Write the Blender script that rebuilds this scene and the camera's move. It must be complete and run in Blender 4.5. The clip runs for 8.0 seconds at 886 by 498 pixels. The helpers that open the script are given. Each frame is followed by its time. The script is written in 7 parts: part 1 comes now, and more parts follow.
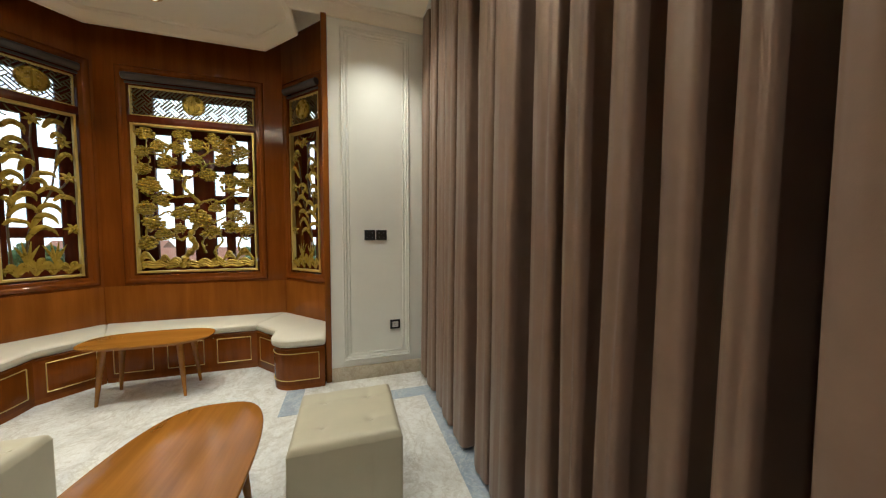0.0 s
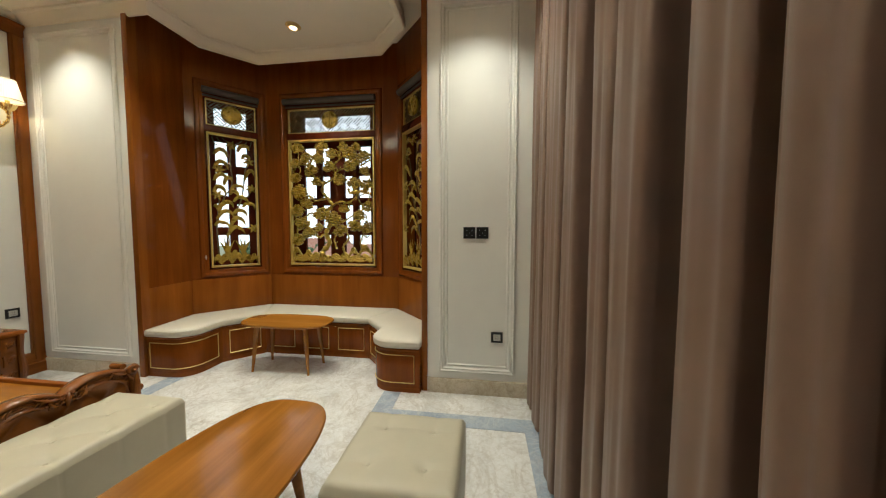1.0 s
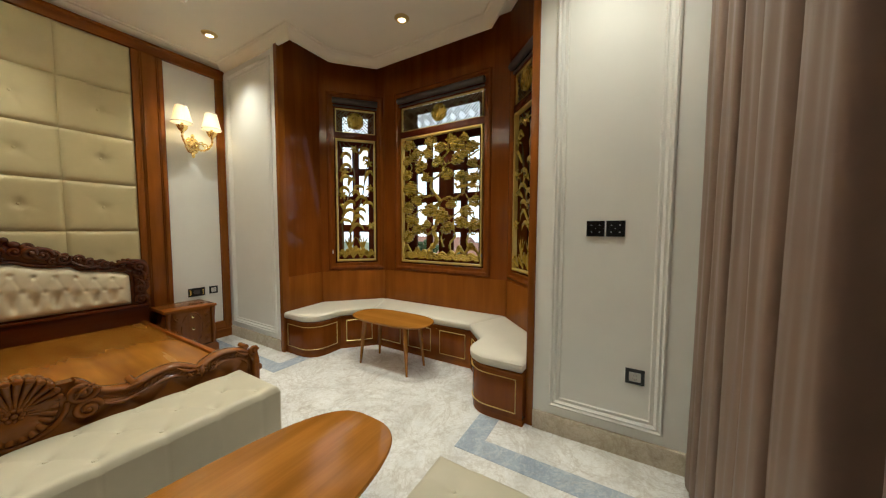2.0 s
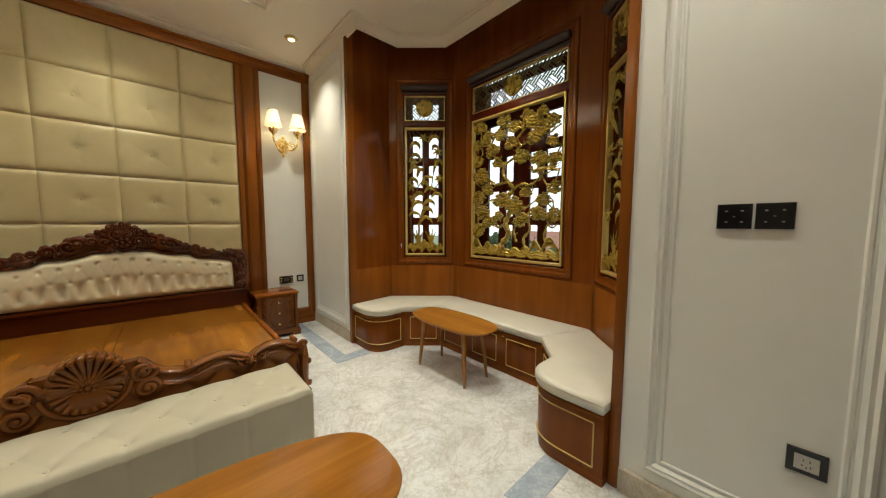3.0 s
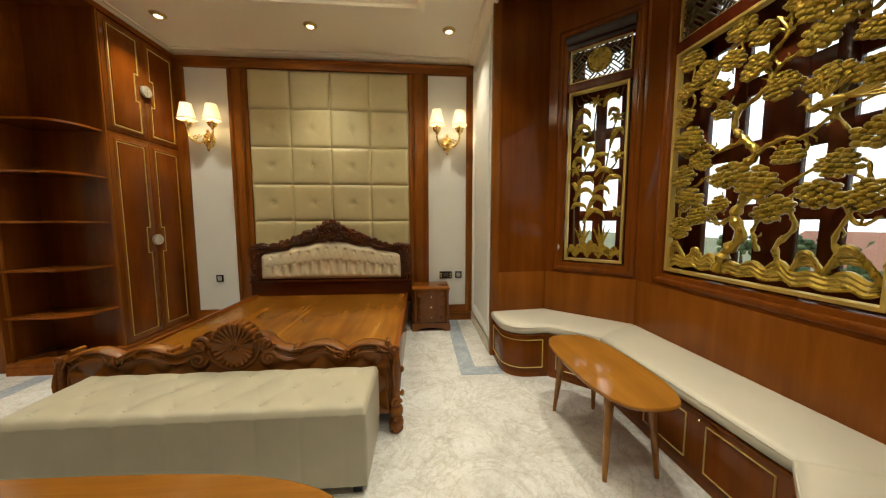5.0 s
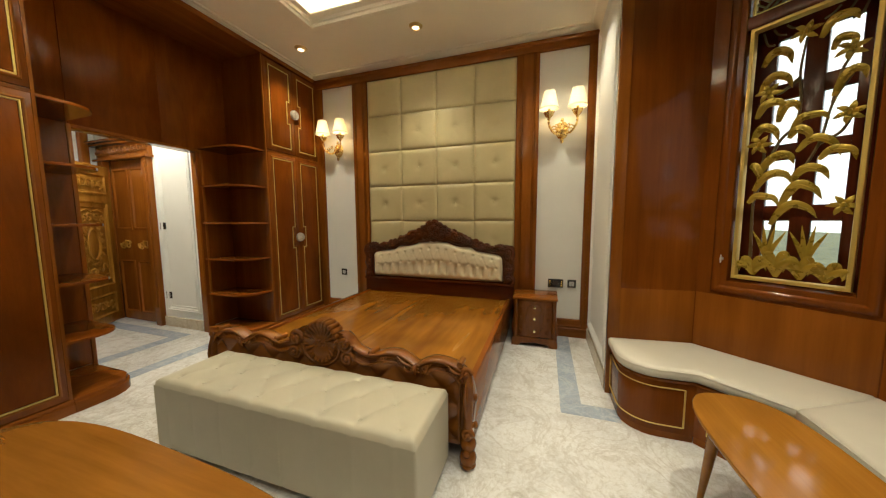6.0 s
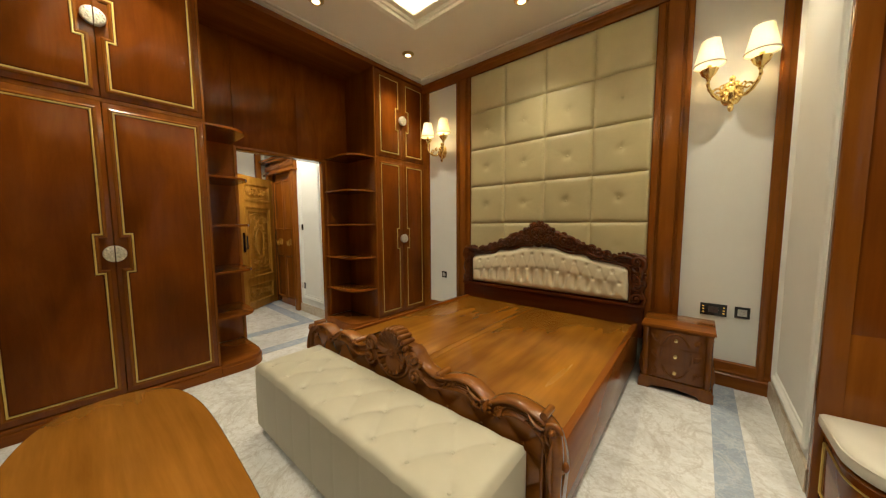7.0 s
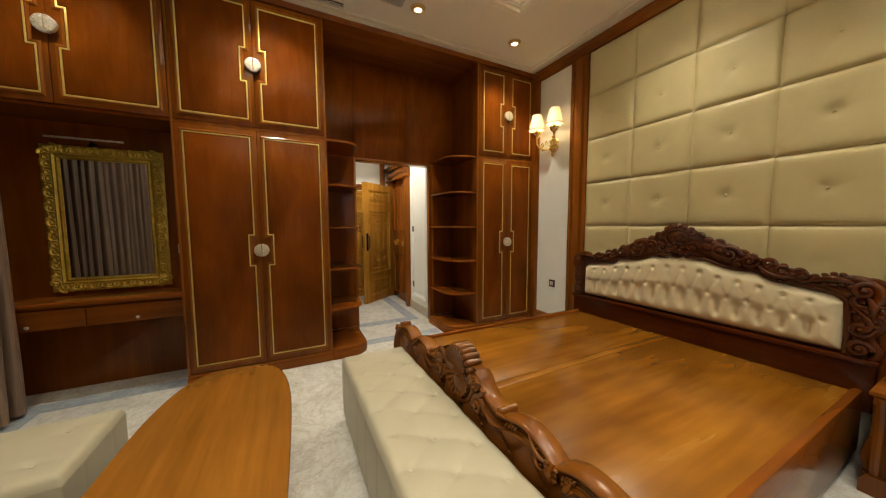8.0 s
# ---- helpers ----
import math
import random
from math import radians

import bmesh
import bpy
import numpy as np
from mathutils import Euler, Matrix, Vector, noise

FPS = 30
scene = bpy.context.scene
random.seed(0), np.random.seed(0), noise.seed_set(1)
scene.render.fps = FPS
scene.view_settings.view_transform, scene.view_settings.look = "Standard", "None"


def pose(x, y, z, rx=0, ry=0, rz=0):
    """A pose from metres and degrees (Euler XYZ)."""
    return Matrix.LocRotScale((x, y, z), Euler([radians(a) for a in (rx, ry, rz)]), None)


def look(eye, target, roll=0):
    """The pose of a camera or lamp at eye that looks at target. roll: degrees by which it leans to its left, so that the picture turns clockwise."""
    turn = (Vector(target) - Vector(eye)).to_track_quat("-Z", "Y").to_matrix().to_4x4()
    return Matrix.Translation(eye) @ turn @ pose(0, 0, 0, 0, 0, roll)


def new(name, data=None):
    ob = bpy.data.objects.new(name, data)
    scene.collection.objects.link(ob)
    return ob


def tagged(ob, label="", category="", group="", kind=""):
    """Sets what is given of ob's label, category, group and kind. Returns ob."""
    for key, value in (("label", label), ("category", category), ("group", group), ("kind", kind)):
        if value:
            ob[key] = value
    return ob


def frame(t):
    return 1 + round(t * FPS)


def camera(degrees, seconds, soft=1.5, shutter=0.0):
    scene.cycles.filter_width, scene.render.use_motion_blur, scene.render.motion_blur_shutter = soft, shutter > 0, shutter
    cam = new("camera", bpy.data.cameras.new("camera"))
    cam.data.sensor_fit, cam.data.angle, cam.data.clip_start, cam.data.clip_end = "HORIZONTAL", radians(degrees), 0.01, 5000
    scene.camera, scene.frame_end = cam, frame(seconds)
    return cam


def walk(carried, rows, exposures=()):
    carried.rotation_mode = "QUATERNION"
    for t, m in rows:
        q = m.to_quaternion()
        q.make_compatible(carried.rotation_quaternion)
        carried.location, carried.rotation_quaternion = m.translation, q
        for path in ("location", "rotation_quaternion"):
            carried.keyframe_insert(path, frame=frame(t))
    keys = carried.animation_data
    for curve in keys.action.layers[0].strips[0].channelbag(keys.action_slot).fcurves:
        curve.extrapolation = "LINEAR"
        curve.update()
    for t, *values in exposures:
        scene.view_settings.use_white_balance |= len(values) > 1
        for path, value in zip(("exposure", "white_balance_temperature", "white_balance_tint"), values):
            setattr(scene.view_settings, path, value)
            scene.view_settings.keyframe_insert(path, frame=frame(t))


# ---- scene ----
cam = camera(110.9, 8.0, soft=1.2)
PATH = [
    (0, (0.037, -0.006, 1.435), (0.629, 1.901, 1.327), 0.2),
    (0.5, (0.219, 0.195, 1.425), (0.363, 2.187, 1.32), 0.1),
    (1, (0.37, 0.422, 1.417), (0.097, 2.4, 1.304), 0.1),
    (1.5, (0.425, 0.661, 1.396), (-0.26, 2.536, 1.284), 0.2),
    (2, (0.395, 0.889, 1.392), (-0.625, 2.605, 1.272), 0.2),
    (3.5, (0.331, 1.579, 1.363), (-1.321, 2.694, 1.196), 0.0),
    (4, (0.272, 1.805, 1.355), (-1.537, 2.641, 1.193), 0.0),
    (4.5, (0.196, 2.013, 1.348), (-1.73, 2.529, 1.184), -0.0),
    (6, (-0.264, 2.401, 1.386), (-2.152, 1.769, 1.198), -0.3),
    (6.5, (-0.477, 2.436, 1.369), (-2.209, 1.453, 1.191), -0.3),
    (7, (-0.669, 2.419, 1.368), (-2.193, 1.134, 1.204), -0.3),
    (7.5, (-0.865, 2.419, 1.379), (-2.12, 0.87, 1.225), -0.3),
    (8, (-1.032, 2.424, 1.387), (-1.938, 0.648, 1.232), -0.2),
]
walk(cam, [(t, look(eye, target, roll)) for t, eye, target, roll in PATH],
     exposures=[(0, 0.06, 5750, 8), (1, 0.03, 5850, 8), (2, -0.03, 5850, 8), (4, -0.06, 6300, 8), (6.5, -0.02, 6580, 8), (7.2, -0.01, 6650, 9), (8, -0.02, 6650, 10)])
# ---------------------------------------------------------------- light
world = bpy.data.worlds.new("world")
scene.world = world
world.use_nodes = True
wn = world.node_tree
sky = wn.nodes.new("ShaderNodeTexSky")
sky.sky_type, sky.sun_disc = "NISHITA", False
sky.sun_elevation, sky.sun_rotation = radians(58), radians(190)
sky.air_density, sky.dust_density = 1.0, 4.0
bg = wn.nodes["Background"]
bg.inputs["Strength"].default_value = 0.15
wn.links.new(sky.outputs["Color"], bg.inputs["Color"])
sun = new("sun", bpy.data.lights.new("sun", "SUN"))
sun.data.energy, sun.data.angle, sun.data.color = 0.8, radians(12), (1.0, 0.96, 0.9)
sun.matrix_world = look((0, 0, 20), (1, 5, 12))

CEIL = 3.475
WARM = (1.0, 0.91, 0.71)
DAY = (0.98, 0.99, 1.0)
DOWNLIGHTS = [(-3.48, 2.52), (-3.50, 1.02), (-3.44, -0.47), (-2.24, -0.455), (-1.56, 3.37), (-0.95, -0.46), (0.33, -0.46), (0.30, 2.55), (0.28, 1.03), (-2.24, 2.55), (-0.95, 2.55)]
DOWN_W, ROW_W, PIER_W, BAY_W, EDGE_W, SCONCE_W, COVE_W, WINDOW_W = 88.0, 98.0, 92.0, 152.0, 62.0, 2.6, 80.0, 2.0


def lamp(name, kind, at, energy, color):
    ob = new(name, bpy.data.lights.new(name, kind))
    ob.location = at
    ob.data.energy, ob.data.color = energy, color
    return ob


for dx, dy in DOWNLIGHTS:
    l = lamp("downlight_lamp", "SPOT", (dx, dy, CEIL - 0.035), DOWN_W, WARM)
    l.data.spot_size, l.data.spot_blend, l.data.shadow_soft_size = radians(102), 1.0, 0.035
    l.data.energy = BAY_W if dy > 3.0 else EDGE_W if dx > 0.0 and dy < 2.0 else ROW_W if dy < 0.0 else PIER_W if dx > 0.0 else DOWN_W

# LED strip hidden on the ledge of the raised ceiling tray
TRAY = (-3.16, -0.20, -0.06, 2.20)
for cx, cy, sx, sy in ((-1.68, -0.17, 2.9, 0.05), (-1.68, 2.31, 2.9, 0.05), (-3.27, 1.07, 0.05, 2.2), (-0.09, 1.07, 0.05, 2.2)):
    l = lamp("cove_lamp", "AREA", (cx, cy, 3.57), COVE_W * max(sx, sy) / 10.2, (1.0, 0.94, 0.82))
    l.data.shape, l.data.size, l.data.size_y = "RECTANGLE", sx, sy
    l.rotation_euler = (radians(180), 0, 0)

# daylight of the sky in the three window openings, just inside the screens
for at, aim, w, e in (((-1.55, 4.03, 1.9), (-1.55, 0.0, 1.2), 1.0, 1.0), ((-2.64, 3.76, 1.9), (0.1, 0.8, 1.2), 0.42, 0.42), ((-0.46, 3.76, 1.9), (-3.2, 0.8, 1.2), 0.42, 0.42)):
    l = lamp("window_daylight", "AREA", at, WINDOW_W * e, DAY)
    l.data.shape, l.data.size, l.data.size_y = "RECTANGLE", w, 1.5
    l.matrix_world = look(at, aim)

# ---------------------------------------------------------------- materials


def nodes_of(name):
    m = bpy.data.materials.new(name)
    m.use_nodes = True
    nt = m.node_tree
    return m, nt, nt.nodes["Principled BSDF"]


def add(nt, kind, **values):
    n = nt.nodes.new(kind)
    for key, value in values.items():
        n.inputs[key.replace("_", " ")].default_value = value
    return n


def ramp(nt, fac, stops):
    r = nt.nodes.new("ShaderNodeValToRGB")
    e = r.color_ramp.elements
    while len(e) < len(stops):
        e.new(0.5)
    for el, (p, c) in zip(e, stops):
        el.position, el.color = p, (*c, 1)
    nt.links.new(fac, r.inputs["Fac"])
    return r.outputs["Color"]


def coords(nt, scale=(1, 1, 1)):
    tc = nt.nodes.new("ShaderNodeTexCoord")
    mp = nt.nodes.new("ShaderNodeMapping")
    mp.inputs["Scale"].default_value = scale
    nt.links.new(tc.outputs["Object"], mp.inputs["Vector"])
    return mp.outputs["Vector"]


def noise_of(nt, vec, scale, detail=4.0, rough=0.55, dist=0.0):
    n = add(nt, "ShaderNodeTexNoise", Scale=scale, Detail=detail, Roughness=rough, Distortion=dist)
    nt.links.new(vec, n.inputs["Vector"])
    return n.outputs["Fac"]


def mixc(nt, a, b, fac, mode="MIX"):
    m = nt.nodes.new("ShaderNodeMix")
    m.data_type, m.blend_type = "RGBA", mode
    for k, v in ((6, a), (7, b), (0, fac)):
        if isinstance(v, (int, float)):
            m.inputs[k].default_value = v
        elif isinstance(v, tuple):
            m.inputs[k].default_value = (*v, 1)
        else:
            nt.links.new(v, m.inputs[k])
    return m.outputs[2]


def bump(nt, bsdf, height, strength, distance=0.002):
    b = add(nt, "ShaderNodeBump", Strength=strength, Distance=distance)
    nt.links.new(height, b.inputs["Height"])
    nt.links.new(b.outputs["Normal"], bsdf.inputs["Normal"])


def rough_of(nt, bsdf, fac, lo, hi):
    r = nt.nodes.new("ShaderNodeMapRange")
    r.inputs["To Min"].default_value, r.inputs["To Max"].default_value = lo, hi
    nt.links.new(fac, r.inputs["Value"])
    nt.links.new(r.outputs["Result"], bsdf.inputs["Roughness"])


def wood(name, dark, mid, light, axis="Z", rough=(0.15, 0.21), size=1.0, spec=0.2, blots=0.2, stretch=0.07, swirl=0.25, detail=6):
    m, nt, b = nodes_of(name)
    k = {"X": (0.05, 1, 1), "Y": (1, 0.05, 1), "Z": (1, 1, 0.05)}[axis]
    fine = noise_of(nt, coords(nt, tuple(v * 90 / size for v in k)), 1.0, 5, 0.6)
    k2 = {"X": (stretch, 1, 1), "Y": (1, stretch, 1), "Z": (1, 1, stretch)}[axis]
    fig = noise_of(nt, coords(nt, tuple(v * 6 / size for v in k2)), 1.6, detail, 0.62, swirl)
    blot = noise_of(nt, coords(nt), 1.7, 2, 0.5)
    base = ramp(nt, fig, [(0.30, dark), (0.5, mid), (0.70, light)])
    grain = ramp(nt, fine, [(0.3, (0.78, 0.73, 0.68)), (0.6, (1, 1, 1))])
    c = mixc(nt, base, grain, 0.3, "MULTIPLY")
    tone = ramp(nt, blot, [(0.3, (1 - blots, 1 - blots * 1.1, 1 - blots * 1.2)), (0.7, (1 + blots * 0.4, 1 + blots * 0.4, 1 + blots * 0.3))])
    c = mixc(nt, c, tone, 1.0, "MULTIPLY")
    nt.links.new(c, b.inputs["Base Color"])
    rough_of(nt, b, fig, *rough)
    b.inputs["Specular IOR Level"].default_value = spec
    bump(nt, b, fine, 0.12, 0.0006)
    return m


def plain(name, color, rough=0.5, metal=0.0, var=0.12, scale=9.0, bumps=0.0, bscale=120.0):
    m, nt, b = nodes_of(name)
    n = noise_of(nt, coords(nt), scale, 5, 0.6)
    lo, hi = tuple(v * (1 - var) for v in color), tuple(min(1, v * (1 + var)) for v in color)
    nt.links.new(ramp(nt, n, [(0.3, lo), (0.7, hi)]), b.inputs["Base Color"])
    rough_of(nt, b, n, max(0.02, rough - 0.06), rough + 0.06)
    b.inputs["Metallic"].default_value = metal
    if bumps:
        bump(nt, b, noise_of(nt, coords(nt), bscale, 3, 0.6), bumps, 0.001)
    return m


def marble(name, base, cloud, vein, rough=0.1):
    m, nt, b = nodes_of(name)
    v = coords(nt)
    clouds = noise_of(nt, coords(nt, (1.5, 0.8, 1.0)), 2.6, 9, 0.70, 0.5)
    c = ramp(nt, clouds, [(0.36, cloud), (0.52, base), (0.8, tuple(min(1, x * 1.06) for x in base))])
    for scale, width, amount in ((2.3, 0.014, 0.50), (6.1, 0.013, 0.42), (15.0, 0.012, 0.30)):
        n = noise_of(nt, v, scale, 8, 0.62, 1.6)
        s = nt.nodes.new("ShaderNodeMath")
        s.operation = "SUBTRACT"
        s.inputs[1].default_value = 0.5
        nt.links.new(n, s.inputs[0])
        a = nt.nodes.new("ShaderNodeMath")
        a.operation = "ABSOLUTE"
        nt.links.new(s.outputs[0], a.inputs[0])
        mask = ramp(nt, a.outputs[0], [(0.0, (amount,) * 3), (width * 2.2, (0, 0, 0))])
        c = mixc(nt, c, vein, mask)
    speck = noise_of(nt, v, 38.0, 5, 0.7, 0.6)
    c = mixc(nt, c, ramp(nt, speck, [(0.3, (0.86, 0.83, 0.78)), (0.55, (1, 1, 1))]), 0.8, "MULTIPLY")
    feather = noise_of(nt, coords(nt, (1.0, 0.7, 1.0)), 8.0, 10, 0.78, 1.2)
    c = mixc(nt, c, ramp(nt, feather, [(0.30, (0.66, 0.63, 0.57)), (0.40, (0.93, 0.92, 0.90)), (0.6, (1, 1, 1))]), 0.85, "MULTIPLY")
    nt.links.new(c, b.inputs["Base Color"])
    rough_of(nt, b, clouds, rough * 0.7, rough * 1.5)
    return m


def glowing(name, color, strength):
    m, nt, b = nodes_of(name)
    b.inputs["Base Color"].default_value = (*color, 1)
    b.inputs["Emission Color"].default_value = (*color, 1)
    b.inputs["Emission Strength"].default_value = strength
    return m


WOOD = wood("mahogany_panel_wood", (0.142, 0.0370, 0.0044), (0.178, 0.0485, 0.0057), (0.214, 0.062, 0.0075), rough=(0.07, 0.11), spec=0.25)
WOOD_FIELD = wood("mahogany_field_wood", (0.140, 0.0330, 0.0035), (0.178, 0.0450, 0.0047), (0.220, 0.0600, 0.0065), size=1.6, rough=(0.16, 0.22), spec=0.10, blots=0.32, stretch=0.22, swirl=0.9)
WOOD_TRIM = wood("mahogany_trim_wood", (0.195, 0.059, 0.007), (0.235, 0.074, 0.009), (0.275, 0.090, 0.012), spec=0.24)
WOOD_TRIM_Y = wood("mahogany_rail_wood", (0.155, 0.046, 0.006), (0.21, 0.065, 0.008), (0.265, 0.086, 0.012), axis="Y")
WOOD_TRIM_X = wood("mahogany_plank_wood", (0.165, 0.046, 0.006), (0.21, 0.061, 0.008), (0.26, 0.079, 0.011), axis="X")
WOOD_DARK = wood("dark_red_window_wood", (0.070, 0.012, 0.004), (0.100, 0.018, 0.006), (0.135, 0.027, 0.008), spec=0.35)
# door-groove mahogany, darkened so that the colour carries the groove's shade
WOOD_GROOVE = wood("mahogany_groove_shade_wood", (0.090, 0.021, 0.004), (0.120, 0.029, 0.006), (0.15, 0.039, 0.008), spec=0.12)
WOOD_CARVED = wood("dark_lacquered_carved_wood", (0.052, 0.0100, 0.0013), (0.076, 0.0155, 0.0018), (0.105, 0.0230, 0.0026), rough=(0.08, 0.12), spec=0.65)
WOOD_HEAD = wood("dark_red_lacquered_rail_wood", (0.055, 0.0100, 0.0016), (0.072, 0.0140, 0.0022), (0.090, 0.0190, 0.0030), axis="Y", spec=0.3, blots=0.1)
WOOD_NIGHT = wood("red_brown_carved_wood", (0.110, 0.0320, 0.0040), (0.152, 0.0470, 0.0058), (0.195, 0.0650, 0.0085), rough=(0.14, 0.20), spec=0.4)
WOOD_FOOT = wood("brown_lacquered_carved_wood", (0.130, 0.039, 0.0042), (0.192, 0.062, 0.0068), (0.258, 0.090, 0.0110), axis="Y", rough=(0.17, 0.25), spec=0.42)
WOOD_BED = wood("amber_bed_board_wood", (0.180, 0.062, 0.0055), (0.252, 0.097, 0.0090), (0.325, 0.136, 0.0145), blots=0.34, axis="X", rough=(0.22, 0.30), size=1.6, spec=0.3, stretch=0.14, swirl=0.1, detail=2.5)
WOOD_TABLE = wood("amber_table_wood", (0.225, 0.085, 0.011), (0.285, 0.113, 0.016), (0.35, 0.146, 0.022), axis="Y", rough=(0.14, 0.20), spec=0.42)
WOOD_TABLE_X = wood("amber_small_table_wood", (0.275, 0.108, 0.013), (0.325, 0.134, 0.018), (0.38, 0.164, 0.025), axis="X", rough=(0.07, 0.11), spec=0.5)
WOOD_DOOR = wood("honey_carved_door_wood", (0.29, 0.130, 0.017), (0.39, 0.182, 0.026), (0.49, 0.245, 0.040))
LEATHER = plain("cream_leather", (0.43, 0.397, 0.294), 0.42, var=0.05, scale=5, bumps=0.25, bscale=260)
HEAD_LEATHER = plain("yellow_cream_leather", (0.68, 0.615, 0.43), 0.40, var=0.05, scale=5, bumps=0.2, bscale=260)
CUSHION = plain("ivory_cushion_leather", (0.57, 0.535, 0.44), 0.45, var=0.04, scale=5, bumps=0.25, bscale=260)
PADS = plain("champagne_wall_leather", (0.48, 0.408, 0.219), 0.40, var=0.05, scale=4, bumps=0.2, bscale=240)
WHITE = plain("white_wall_paint", (0.76, 0.765, 0.720), 0.55, var=0.025, scale=2.5, bumps=0.08, bscale=90)
CEILING = plain("cream_ceiling_paint", (0.90, 0.85, 0.705), 0.6, var=0.02, scale=2, bumps=0.05, bscale=90)
GOLD = plain("dull_gold_paint", (0.36, 0.245, 0.026), 0.28, metal=0.42, var=0.22, scale=14, bumps=0.2, bscale=160)
# darker gilt for set-back screen parts, their shade put into the colour
GOLD_DARK = plain("bronze_paint_with_shade", (0.13, 0.085, 0.025), 0.45, metal=0.4, var=0.25, scale=20)
GILT_LINE = plain("gilt_line_paint", (0.62, 0.45, 0.12), 0.40, metal=0.55, var=0.08)
RING = plain("gilt_lamp_ring", (0.62, 0.46, 0.16), 0.32, metal=0.35, var=0.05)
BRASS = plain("polished_brass", (0.82, 0.63, 0.27), 0.24, metal=1.0, var=0.08)
MIRROR_GOLD = plain("gilt_frame", (0.55, 0.40, 0.07), 0.32, metal=0.75, var=0.25, scale=22, bumps=0.3, bscale=120)
SILVER = plain("carved_pale_metal", (0.62, 0.57, 0.47), 0.4, metal=0.6, var=0.35, scale=60, bumps=0.6, bscale=140)
BLACK = plain("black_glass_plastic", (0.010, 0.010, 0.011), 0.14, var=0.1)
BLACK_MATT = plain("black_rubber", (0.02, 0.02, 0.02), 0.6)
GREY_FACE = plain("grey_plastic", (0.46, 0.45, 0.42), 0.4)
BLIND = plain("brown_roller_blind", (0.055, 0.040, 0.034), 0.6, bumps=0.3, bscale=200)
CURTAIN = plain("taupe_curtain_fabric", (0.208, 0.137, 0.100), 0.38, var=0.08, scale=7, bumps=0.25, bscale=420)
FLOOR = marble("cream_marble", (0.735, 0.745, 0.735), (0.60, 0.605, 0.59), (0.46, 0.43, 0.38), 0.07)
INLAY = marble("blue_marble", (0.36, 0.42, 0.50), (0.28, 0.34, 0.42), (0.55, 0.58, 0.62), 0.10)
BASE_MARBLE = marble("beige_marble", (0.55, 0.49, 0.39), (0.47, 0.41, 0.31), (0.36, 0.30, 0.22), 0.18)
SHADE, _nt, _b = nodes_of("pleated_shade_fabric")
_b.inputs["Base Color"].default_value = (0.86, 0.80, 0.68, 1)
_b.inputs["Roughness"].default_value = 0.8
_b.inputs["Transmission Weight"].default_value = 0.0
_tr = _nt.nodes.new("ShaderNodeBsdfTranslucent")
_tr.inputs["Color"].default_value = (0.80, 0.68, 0.46, 1)
_mx = add(_nt, "ShaderNodeMixShader", Fac=0.22)
_nt.links.new(_b.outputs[0], _mx.inputs[1])
_nt.links.new(_tr.outputs[0], _mx.inputs[2])
_nt.links.new(_mx.outputs[0], _nt.nodes["Material Output"].inputs["Surface"])
GLASS, _nt, _b = nodes_of("window_glass")
_b.inputs["Base Color"].default_value = (0.95, 0.98, 0.97, 1)
_b.inputs["Roughness"].default_value, _b.inputs["Transmission Weight"].default_value = 0.02, 1.0
MIRROR, _nt, _b = nodes_of("mirror_glass")
_b.inputs["Base Color"].default_value = (0.60, 0.62, 0.61, 1)
_b.inputs["Metallic"].default_value, _b.inputs["Roughness"].default_value = 1.0, 0.03
LED = glowing("downlight_lens", (1.0, 0.86, 0.60), 3.0)
AMBER = glowing("amber_indicator", (1.0, 0.62, 0.12), 0.7)
FOLIAGE = plain("tree_foliage", (0.060, 0.11, 0.035), 0.7, var=0.4, scale=1.5)
EARTH = plain("garden_ground", (0.20, 0.22, 0.12), 0.9, var=0.3, scale=0.5)
ROOF = plain("clay_roof", (0.38, 0.19, 0.12), 0.8, var=0.2)
SKY_WHITE = glowing("overcast_sky", (0.93, 0.97, 1.0), 0.92)
FACADE = plain("pale_facade", (0.62, 0.58, 0.5), 0.8, var=0.05)

# ---------------------------------------------------------------- mesh helpers
ORIGIN = {}


def thing(name, at, label, category, group="", kind=""):
    ob = new(name)
    ob.empty_display_size = 0.1
    ob.location = at
    ORIGIN[ob.name] = Vector(at)
    return tagged(ob, label, category, group, kind)


def part(name, bm, material, parent=None, label="", angle=35):
    """Links a bmesh, given in world places, as one mesh object under its thing."""
    o = ORIGIN[parent.name] if parent else Vector((0, 0, 0))
    if o.length:
        bmesh.ops.translate(bm, verts=bm.verts, vec=-o)
    bmesh.ops.recalc_face_normals(bm, faces=bm.faces)
    me = bpy.data.meshes.new(name)
    bm.to_mesh(me)
    bm.free()
    me.materials.append(material)
    me.polygons.foreach_set("use_smooth", [True] * len(me.polygons))
    me.set_sharp_from_angle(angle=radians(angle))
    ob = new(name, me)
    if parent:
        ob.parent = parent
    ORIGIN[ob.name] = o
    return tagged(ob, label)


def structure(name, bm, material, label, category, angle=35):
    return tagged(part(name, bm, material, None, "", angle), label, category, kind="structure")


def B():
    return bmesh.new()


